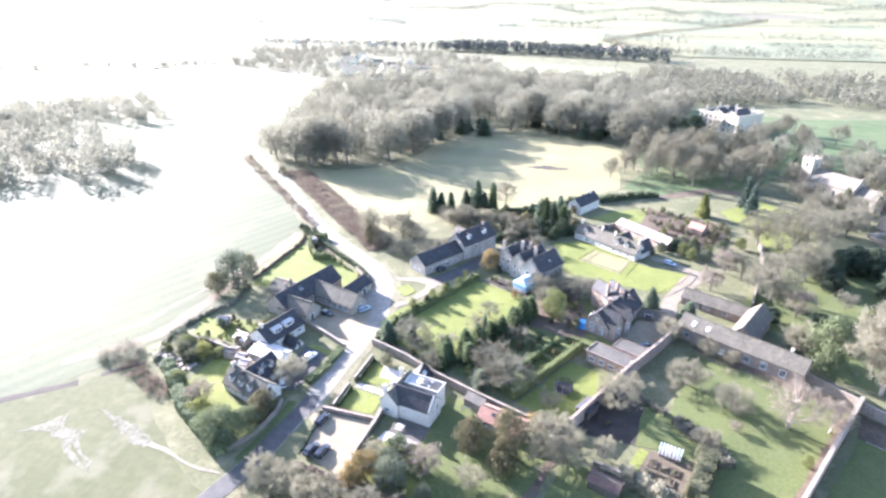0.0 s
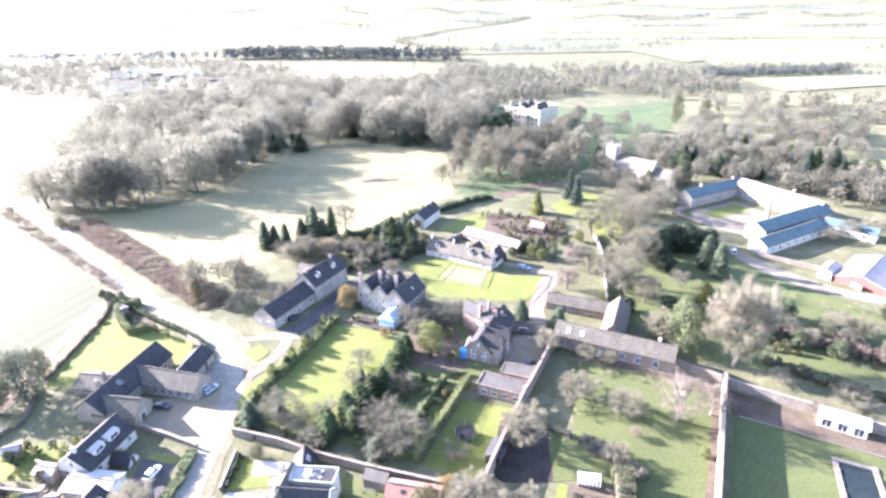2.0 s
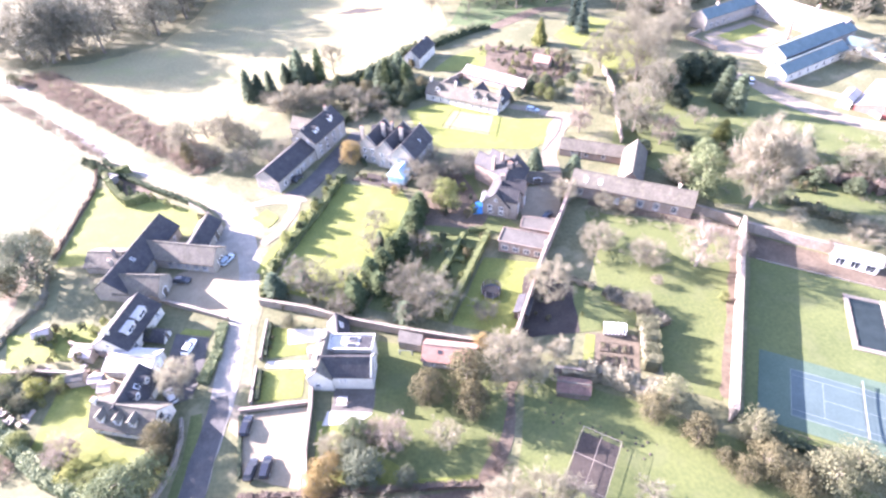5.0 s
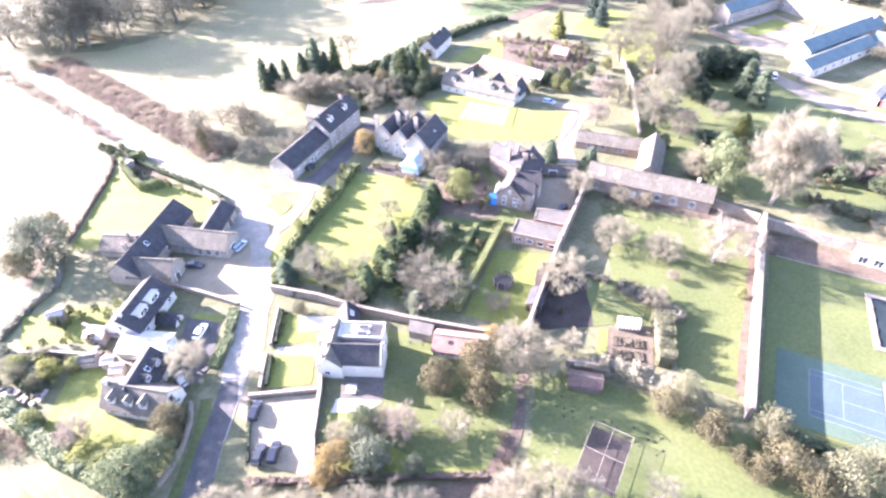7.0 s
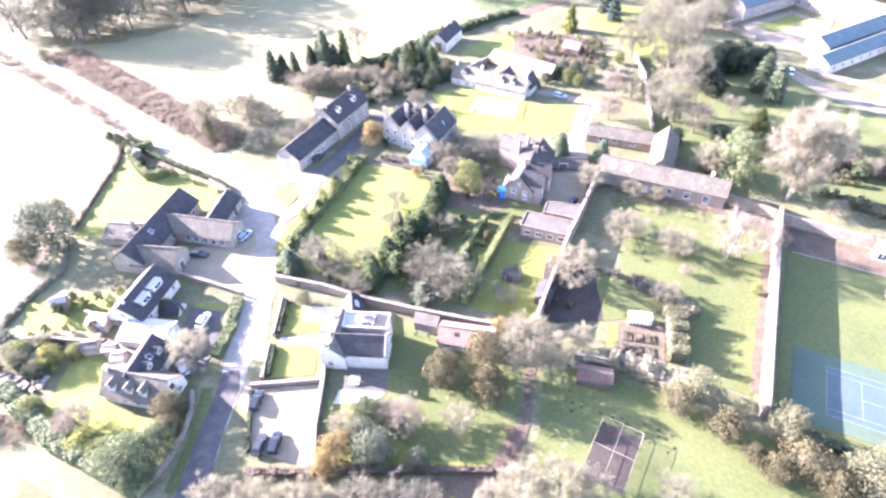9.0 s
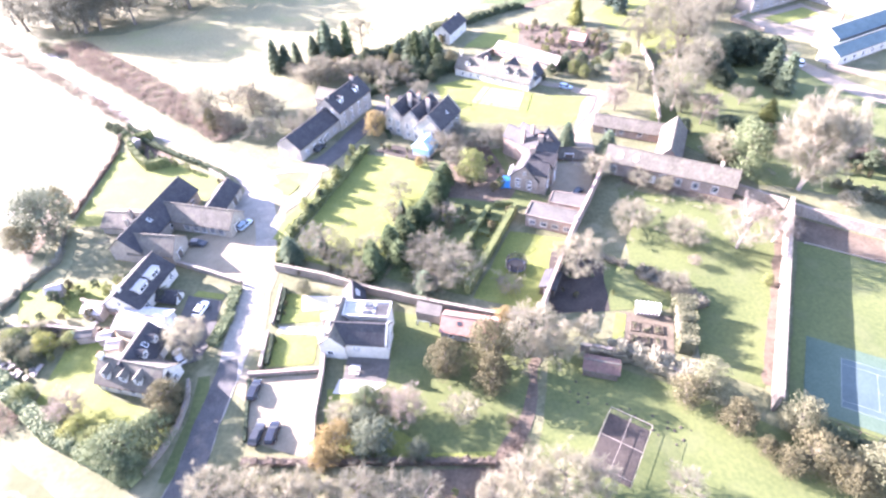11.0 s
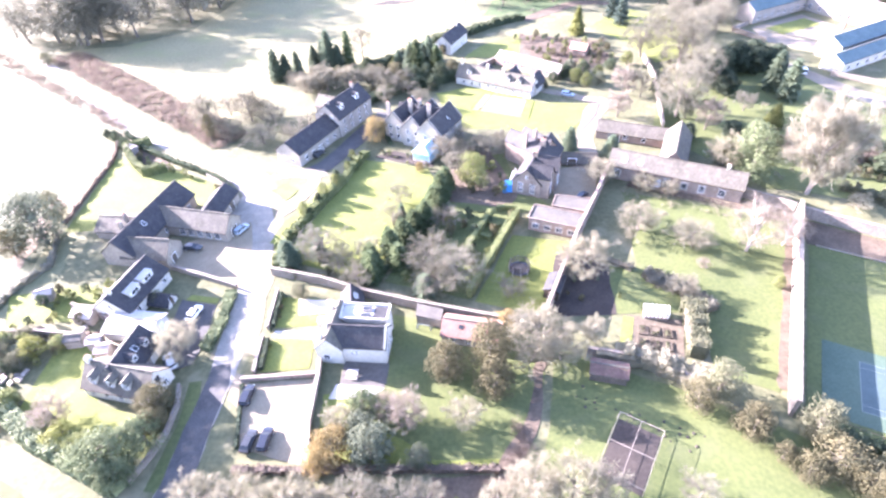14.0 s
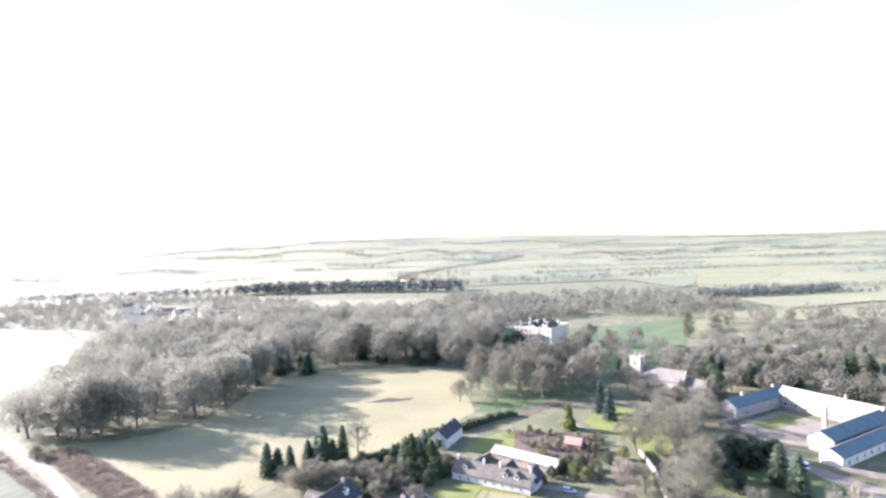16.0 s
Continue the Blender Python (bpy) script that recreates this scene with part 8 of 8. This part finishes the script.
rnd_v = random.Random(9)
for i, (x, y, h, r) in enumerate(scatter([(-345, 640), (-290, 600), (-165, 560), (-150, 610), (-260, 730), (-380, 850), (-470, 860)], 44, 55, 14, 20)):
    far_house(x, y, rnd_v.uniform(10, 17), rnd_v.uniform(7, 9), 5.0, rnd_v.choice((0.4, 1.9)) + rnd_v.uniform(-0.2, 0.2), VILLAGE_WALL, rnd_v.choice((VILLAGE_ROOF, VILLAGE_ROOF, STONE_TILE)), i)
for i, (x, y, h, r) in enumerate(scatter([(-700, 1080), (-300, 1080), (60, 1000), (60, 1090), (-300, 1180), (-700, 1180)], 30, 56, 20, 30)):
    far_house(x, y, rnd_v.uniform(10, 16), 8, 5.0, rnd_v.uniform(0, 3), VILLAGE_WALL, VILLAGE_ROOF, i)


# ---- cars ----
def car(x, y, rz, colour, label, estate=False, van=False):
    c = thing("car", x, y, label, "car", "parked cars", rz=rz, z=0.085)
    roof_end = -2.0 if estate or van else -1.35
    top = 1.95 if van else 1.45
    secs = [(-2.15, 0.72, 0.42, 0.78), (-2.0, 0.84, 0.3, 0.92), (-1.2, 0.9, 0.24, 0.97), (0.0, 0.9, 0.22, 0.96), (0.9, 0.9, 0.22, 0.93), (1.6, 0.86, 0.25, 0.84), (2.05, 0.74, 0.32, 0.68), (2.18, 0.6, 0.4, 0.58)]
    bm = bmesh.new()
    rings = []
    for sx, hw, zb, zt in secs:
        prof = [(-hw * 0.86, zb), (hw * 0.86, zb), (hw, zb + 0.16), (hw, zt - 0.16), (hw * 0.86, zt), (-hw * 0.86, zt), (-hw, zt - 0.16), (-hw, zb + 0.16)]
        rings.append([bm.verts.new((sx, a, z)) for a, z in prof])
    for r0, r1 in zip(rings, rings[1:]):
        for i in range(8):
            bm.faces.new((r0[i], r0[(i + 1) % 8], r1[(i + 1) % 8], r1[i]))
    bm.faces.new(rings[0])
    bm.faces.new(rings[-1][::-1])
    part("body", bm, colour, c)
    bm = bmesh.new()
    base = [(-2.0 if roof_end < -1.8 else -1.85, 0.8), (1.05, 0.8)]
    up = [(roof_end, 0.62), (0.25, 0.62)]
    b = [bm.verts.new(p) for p in ((base[0][0], -0.8, 0.93), (base[1][0], -0.8, 0.9), (base[1][0], 0.8, 0.9), (base[0][0], 0.8, 0.93))]
    t = [bm.verts.new(p) for p in ((up[0][0], -0.62, top - 0.06), (up[1][0], -0.62, top - 0.06), (up[1][0], 0.62, top - 0.06), (up[0][0], 0.62, top - 0.06))]
    bm.faces.new(t)
    for i in range(4):
        bm.faces.new((b[i], b[(i + 1) % 4], t[(i + 1) % 4], t[i]))
    part("glasshouse", bm, PANE, c, "dark car windows")
    bm = bmesh.new()
    add_box(bm, (up[0][0] - 0.02, -0.64, top - 0.06), (up[1][0] + 0.02, 0.64, top))
    bmesh.ops.bevel(bm, geom=bm.edges[:], offset=0.03, segments=1, affect="EDGES")
    r = part("roof_panel", bm, colour, c)
    for px in (up[0][0] + 0.05, -0.55):
        for s in (1, -1):
            bm = bmesh.new()
            add_prism(bm, [(px - 0.08, s * 0.83, 0.92), (px + 0.06, s * 0.83, 0.92), (px + 0.08, s * 0.65, top - 0.03), (px - 0.04, s * 0.65, top - 0.03)], (0, -s * 0.04, 0))
            part("pillar", bm, colour, c)
    for wx in (-1.35, 1.35):
        for s in (1, -1):
            m = pose(wx, s * 0.82, 0.32, 90)

            def tyre(b_):
                add_cyl(b_, 0, 0, -0.1, 0.1, 0.32, 0.32, 16)

            def rim(b_):
                add_cyl(b_, 0, 0, -0.11, 0.11, 0.2, 0.2, 12)

            w = shared_part("tyre", "wheel", tyre, BLACK, c, m)
            shared_part("rim", "rim", rim, STEEL, w, Matrix())
    for s in (1, -1):
        bm = bmesh.new()
        add_box(bm, (1.95, s * 0.58 - 0.14, 0.58), (2.14, s * 0.58 + 0.14, 0.7))
        part("headlight", bm, LINE_WHITE, c)
        bm = bmesh.new()
        add_box(bm, (-2.13, s * 0.62 - 0.1, 0.62), (-2.02, s * 0.62 + 0.1, 0.8))
        part("tail_light", bm, RED_WOOD, c)
        bm = bmesh.new()
        add_box(bm, (0.72, s * 0.98 - 0.09, 0.92), (0.88, s * 0.98 + 0.09, 1.04))
        part("mirror", bm, colour, c)


SILVER, NAVY, CHARCOAL, PALE_BLUE, WHITE_CAR = paint("silver_paint", (0.5, 0.51, 0.52)), paint("navy_paint", (0.014, 0.017, 0.026)), paint("charcoal_paint", (0.03, 0.032, 0.036)), paint("pale_blue_paint", (0.3, 0.37, 0.43)), paint("white_car_paint", (0.75, 0.75, 0.74))
car(-49.6, 86.6, 74, WHITE_CAR, "white saloon car on a shaded drive")
car(-50.2, 74.6, 125, SILVER, "silver-blue hatchback beside a cottage", True)
car(-56.6, 107.6, -8, CHARCOAL, "dark saloon car in a barn yard")
car(-46.9, 113.6, 62, PALE_BLUE, "pale blue estate car beside a barn", True)
car(-34.0, 66.2, 84, NAVY, "dark blue estate car in a gravel yard", True)
car(-31.6, 57.4, 80, CHARCOAL, "dark hatchback in a gravel yard")
car(-29.0, 57.6, 84, NAVY, "dark blue estate car in a gravel yard", True)
car(-33.2, 147.2, 60, CHARCOAL, "dark car beside a long house", True)
car(43.6, 176.6, -30, PALE_BLUE, "pale car before a white house", True)
car(35.4, 119.6, 50, NAVY, "blue car in a gravel court", True)
car(123.8, 184.2, 70, WHITE_CAR, "white van on a farm track", True, True)


# ---- garden things ----
def trampoline(x, y):
    t = thing("trampoline", x, y, "round trampoline with dark enclosure net", "trampoline", z=0.06)
    bm = bmesh.new()
    add_cyl(bm, 0, 0, 0.78, 0.84, 1.9, 1.9, 28)
    part("bed", bm, BLACK, t)
    bm = bmesh.new()
    loops = [[bm.verts.new((r * math.cos(i * math.tau / 28), r * math.sin(i * math.tau / 28), z)) for i in range(28)] for r, z in ((1.88, 0.8), (2.2, 0.8), (2.2, 0.88), (1.88, 0.88))]
    for l0, l1 in zip(loops, loops[1:] + loops[:1]):
        for i in range(28):
            bm.faces.new((l0[i], l0[(i + 1) % 28], l1[(i + 1) % 28], l1[i]))
    part("pad", bm, NAVY_PAD, t, "dark blue padded rim")
    for i in range(8):
        a = i * math.tau / 8
        bm = bmesh.new()
        add_cyl(bm, 2.2 * math.cos(a), 2.2 * math.sin(a), 0, 2.6, 0.04, 0.04, 6)
        part("pole", bm, STEEL, t)
    bm = bmesh.new()
    for i in range(72):
        a = i * math.tau / 72
        x0, y0 = 2.15 * math.cos(a), 2.15 * math.sin(a)
        add_box(bm, (x0 - 0.025, y0 - 0.025, 0.85), (x0 + 0.025, y0 + 0.025, 2.55))
    for z in (1.2, 1.7, 2.2, 2.5):
        for i in range(36):
            a0, a1 = i * math.tau / 36, (i + 1) * math.tau / 36
            add_prism(bm, [(2.13 * math.cos(a0), 2.13 * math.sin(a0), z), (2.17 * math.cos(a0), 2.17 * math.sin(a0), z), (2.17 * math.cos(a1), 2.17 * math.sin(a1), z), (2.13 * math.cos(a1), 2.13 * math.sin(a1), z)], (0, 0, 0.05))
    part("net", bm, NETTING, t)


trampoline(16.6, 94.3)


def fruit_cage():
    c = thing("fruit_cage", 27.7, 52, "netted fruit cage of pale poles over shade-darkened soil", "fruit cage", rz=57)
    w, l, h = 3.95, 5.4, 1.9
    # The soil's dark colour includes the shade under the net.
    bm = bmesh.new()
    add_box(bm, (-l, -w + 0.6, -0.05), (l, w - 0.6, 0.12))
    part("soil", bm, SOIL, c)
    for x in (-l, 0, l):
        for y in (-w + 0.5, 0, w - 0.5):
            bm = bmesh.new()
            add_cyl(bm, x, y, 0, h, 0.035, 0.035, 6)
            part("post", bm, GREY_WOOD, c)
    for x in (-l, 0, l):
        bm = bmesh.new()
        add_box(bm, (x - 0.03, -w + 0.5, h), (x + 0.03, w - 0.5, h + 0.06))
        part("rail", bm, GREY_WOOD, c)
    for y in (-w + 0.5, 0, w - 0.5):
        bm = bmesh.new()
        add_box(bm, (-l, y - 0.03, h + 0.06), (l, y + 0.03, h + 0.1))
        part("rail", bm, GREY_WOOD, c)
    bm = bmesh.new()
    for i in range(34):
        x = -l + 0.05 + (2 * l - 0.1) * i / 33
        add_box(bm, (x - 0.008, -w + 0.55, h - 0.02), (x + 0.008, w - 0.55, h - 0.01))
    for i in range(22):
        y = -w + 0.6 + (2 * w - 1.2) * i / 21
        add_box(bm, (-l, y - 0.008, h - 0.035), (l, y + 0.008, h - 0.025))
    part("netting", bm, NETTING, c, "dark garden netting")


fruit_cage()


def greenhouse(x, y, rz, l=5.0, w=2.6):
    g = thing("greenhouse", x, y, "small white-framed glass greenhouse", "greenhouse", rz=rz, z=0.1)
    bm = bmesh.new()
    add_box(bm, (-l / 2, -w / 2, 0), (l / 2, w / 2, 0.5))
    part("plinth", bm, BRICK, g)
    for i in range(7):
        px = -l / 2 + l * i / 6
        for s in (1, -1):
            bm = bmesh.new()
            add_box(bm, (px - 0.05, s * (w / 2 - 0.05) - 0.05, 0.5), (px + 0.05, s * (w / 2 - 0.05) + 0.05, 1.7))
            part("post", bm, WHITE_PAINT, g)
            bm = bmesh.new()
            add_prism(bm, [(px - 0.05, 0, 2.45), (px + 0.05, 0, 2.45), (px + 0.05, s * w / 2, 1.7), (px - 0.05, s * w / 2, 1.7)], (0, 0, 0.08))
            part("rafter", bm, WHITE_PAINT, g)
    for s in (1, -1):
        bm = bmesh.new()
        add_prism(bm, [(-l / 2, 0, 2.42), (l / 2, 0, 2.42), (l / 2, s * w / 2, 1.68), (-l / 2, s * w / 2, 1.68)], (0, 0, 0.03))
        part("glass_roof", bm, CLEAR, g)
        bm = bmesh.new()
        add_box(bm, (-l / 2, s * (w / 2 - 0.03) - 0.01, 0.5), (l / 2, s * (w / 2 - 0.03) + 0.01, 1.7))
        part("pane", bm, CLEAR, g)


greenhouse(40.6, 80.0, -12, 4.3, 2.3)


def garden_shed(x, y, rz, l, w, h, wall, roof, label):
    s_ = thing("garden_shed", x, y, label, "shed", "garden sheds")
    d = Vector((math.cos(radians(rz)), math.sin(radians(rz))))
    k = Block(s_, (x - d.x * l / 2, y - d.y * l / 2), (x + d.x * l / 2, y + d.y * l / 2), w, h, h + w * 0.22, wall, roof, over=0.2)
    k.door("A", 0, DARK_WOOD, 0.8, min(1.85, h - 0.1))


garden_shed(28.2, 66.8, -16, 6.0, 3.2, 2.0, DARK_WOOD, TILE_OLD, "low garden store with reddish roof")
garden_shed(-71.2, 87.0, -12, 4.2, 3.2, 2.1, GREY_WOOD, SHEET, "small garden shed with pale roof")
garden_shed(-70.4, 80.6, 5, 3.0, 2.4, 2.0, GREY_WOOD, FELT, "small garden shed with felt roof")
garden_shed(-66.0, 79.6, 5, 2.4, 2.0, 1.9, GREY_WOOD, SHEET, "small garden shed with pale roof")
garden_shed(-63.4, 77.4, 5, 2.2, 2.4, 1.9, GREY_WOOD, SHEET, "small lean shed beside a cottage")
garden_shed(-83, 93.5, 20, 3.0, 2.4, 2.0, GREY_WOOD, SHEET, "small shed at a field edge")
garden_shed(-89.5, 154.5, -35, 3.2, 2.4, 2.0, GREY_WOOD, SHEET, "small pale-roofed garden shed by a lane")
garden_shed(22.8, 88.0, 65, 5.0, 3.0, 2.2, DARK_WOOD, SLATE, "dark shed against a garden wall")
garden_shed(147, 165, 40, 9, 4, 2.6, RENDERED, SHEET, "low white farm store")

cover = thing("covered_stack", -73.5, 81.8, "dark green covered stack in a garden", "cover")
bm = bmesh.new()
add_box(bm, (-1.2, -0.8, 0), (1.2, 0.8, 1.1))
bmesh.ops.bevel(bm, geom=bm.edges[:], offset=0.25, segments=2, affect="EDGES")
part("sheet", bm, GREEN_SHEET, cover)

rnd_c = random.Random(4)
for i in range(22):
    x, y = rnd_c.uniform(-82, -64), rnd_c.uniform(79.5, 85)
    o = thing("garden_clutter", x, y, "pale board or crate lying in a cottage garden", "clutter", "garden clutter", rz=rnd_c.uniform(0, 180), z=0.05)
    bm = bmesh.new()
    add_box(bm, (-rnd_c.uniform(0.4, 1.2), -rnd_c.uniform(0.3, 0.7), 0), (rnd_c.uniform(0.4, 1.2), rnd_c.uniform(0.3, 0.7), rnd_c.uniform(0.2, 0.9)))
    bmesh.ops.bevel(bm, geom=bm.edges[:], offset=0.05, segments=1, affect="EDGES")
    part("box", bm, rnd_c.choice((SHEET, GREY_WOOD, MULCH, STONE_PALE)), o)


def fence(line, label, height=1.2, step=2.2, material=None, rails=(0.5, 1.05)):
    material = material or GREY_WOOD
    f = thing("fence", line[0][0], line[0][1], label, "fence")
    x0, y0 = line[0]

    def post(b_):
        add_box(b_, (-0.06, -0.06, 0), (0.06, 0.06, height))

    for p, q in zip(line, line[1:]):
        d = Vector((q[0] - p[0], q[1] - p[1], 0))
        ang_ = math.degrees(math.atan2(d.y, d.x))
        n = max(1, int(d.length / step))
        for i in range(n + 1):
            shared_part(("post", height, material.name), "post", post, material, f, pose(p[0] - x0 + d.x * i / n, p[1] - y0 + d.y * i / n, 0, 0, 0, ang_))
        for z in rails:
            bm_ = bmesh.new()
            add_box(bm_, (0, -0.025, z), (d.length, 0.025, z + 0.12), pose(p[0] - x0, p[1] - y0, 0, 0, 0, ang_))
            part("rail", bm_, material, f)


fence([(16.9, 181.2), (30.2, 175.5), (26.6, 163.4), (12.1, 170.6), (16.9, 181.2)], "weathered rail fence round a pony pen", 1.0, 2.2, DARK_WOOD, (0.85,))
fence([(50, 171), (47, 163), (40, 153), (36, 150)], "weathered rail fence along a drive", 1.0, 2.2, DARK_WOOD, (0.85,))
fence([(80.6, 97.2), (99.3, 86.3), (114, 77.3)], "low timber edging along a border", 0.5, 2.5, GREY_WOOD, (0.15, 0.32))
fence([(61.8, 71.5), (55.8, 58.6), (74, 47.5)], "low wire fence round a tennis court", 1.0, 3.0, DARK_WOOD, (0.9,))

goal = thing("football_goal", -3.6, 79.4, "small white garden football goal", "goal", rz=-14, z=0.06)
for lo, hi in (((-1.4, -0.05, 0), (-1.3, 0.05, 1.5)), ((1.3, -0.05, 0), (1.4, 0.05, 1.5)), ((-1.3, -0.05, 1.4), (1.3, 0.05, 1.5)), ((-1.4, 0.05, 0), (-1.3, 1.2, 0.08)), ((1.3, 0.05, 0), (1.4, 1.2, 0.08))):
    bm = bmesh.new()
    add_box(bm, lo, hi)
    part("bar", bm, LINE_WHITE, goal)

table = thing("garden_table", -16.2, 69.6, "pale garden table with benches on a terrace", "table", rz=-8, z=0.1)
bm = bmesh.new()
add_box(bm, (-1.0, -0.45, 0.7), (1.0, 0.45, 0.76))
part("tabletop", bm, LEAD_WHITE, table)
for sx in (-0.85, 0.85):
    for sy in (-0.35, 0.35):
        bm = bmesh.new()
        add_box(bm, (sx - 0.04, sy - 0.04, 0), (sx + 0.04, sy + 0.04, 0.7))
        part("leg", bm, GREY_WOOD, table)
for sy in (-0.85, 0.85):
    bm = bmesh.new()
    add_box(bm, (-0.95, sy - 0.16, 0.4), (0.95, sy + 0.16, 0.45))
    part("bench", bm, LEAD_WHITE, table)


def raised_bed(x, y, l, w, rz, material):
    b = thing("raised_bed", x, y, "low timber-edged vegetable bed of dug soil", "vegetable bed", "kitchen beds", rz=rz, z=0.1)
    for lo, hi in (((-l / 2, -w / 2, 0), (l / 2, -w / 2 + 0.08, 0.3)), ((-l / 2, w / 2 - 0.08, 0), (l / 2, w / 2, 0.3)), ((-l / 2, -w / 2 + 0.08, 0), (-l / 2 + 0.08, w / 2 - 0.08, 0.3)), ((l / 2 - 0.08, -w / 2 + 0.08, 0), (l / 2, w / 2 - 0.08, 0.3))):
        bm_ = bmesh.new()
        add_box(bm_, lo, hi)
        part("board", bm_, DRY_SOIL, b)
    bm_ = bmesh.new()
    add_box(bm_, (-l / 2 + 0.08, -w / 2 + 0.08, 0), (l / 2 - 0.08, w / 2 - 0.08, 0.24))
    part("soil", bm_, material, b)
    rnd_ = random.Random(int(x * 10 + y))
    verts_, faces_ = [], []
    for _ in range(9):
        leaf_cloud(rnd_, verts_, faces_, (rnd_.uniform(-l / 2 + 0.3, l / 2 - 0.3), rnd_.uniform(-w / 2 + 0.3, w / 2 - 0.3), 0.3), (0.3, 0.3, 0.22), 14, 0.13)
    mesh_ob("foliage", verts_, faces_, LEAF_PALE, b)


for i in range(3):
    for j in range(2):
        raised_bed(37.2 + i * 2.1 - j * 1.0, 76.4 - i * 0.55 - j * 3.0, 1.6, 2.3, -14, DRY_SOIL if (i + j) % 2 else MULCH)


# ---- rubble beside the cottage garden ----
def rubble_heap(x, y, count, spread_, seed):
    rnd = random.Random(seed)
    bm = bmesh.new()
    for _ in range(count):
        a, b = rnd.gauss(0, spread_), rnd.gauss(0, spread_ * 0.6)
        sx, sy, sz = rnd.uniform(0.3, 1.2), rnd.uniform(0.2, 0.7), rnd.uniform(0.1, 0.35)
        add_box(bm, (-sx, -sy, -0.1), (sx, sy, sz), pose(x + a, y + b, 0.1 + rnd.uniform(0, 0.35), rnd.uniform(-14, 14), rnd.uniform(-14, 14), rnd.uniform(0, 180)))
    me = bpy.data.meshes.new("rubble")
    bm.to_mesh(me)
    bm.free()
    me.materials.append(GREY_WOOD)
    return tagged(new("rubble", me), "heap of pale boards and rubble in rough grass", "rubble", kind="stuff")


rubble_heap(-89.5, 75.2, 16, 1.5, 4)
rubble_heap(-82.5, 72.8, 20, 2.0, 5)


# ---- molehills on the paddock ----
def molehill_mesh():
    bm = bmesh.new()
    for k, (r, z) in enumerate(((0.42, -0.02), (0.34, 0.1), (0.16, 0.2))):
        for i in range(9):
            a = i * math.tau / 9 + k * 0.3
            w = r * (1 + 0.18 * math.sin(i * 2.7 + k))
            bm.verts.new((w * math.cos(a), w * math.sin(a), z))
    bm.verts.ensure_lookup_table()
    for k in range(2):
        for i in range(9):
            j = (i + 1) % 9
            bm.faces.new([bm.verts[q] for q in (k * 9 + i, k * 9 + j, k * 9 + 9 + j, k * 9 + 9 + i)])
    bm.faces.new([bm.verts[18 + i] for i in range(9)])
    me = bpy.data.meshes.new("molehill")
    bm.to_mesh(me)
    bm.free()
    me.materials.append(SOIL)
    return me


MOLEHILL = molehill_mesh()
for x, y, h, r in scatter([(22.5, 66), (26, 62), (37, 56.5), (41, 54), (37, 52), (30, 57), (21.5, 61)], 26, 88, 0.9, 1.7):
    o = tagged(new("molehill", MOLEHILL), "small dark earth molehill on a mown lawn", "molehill", "molehills")
    o.matrix_basis = pose(x, y, 0.05, 0, 0, x * 90) @ Matrix.Diagonal((h * 0.42, h * 0.42, h * 0.5, 1))
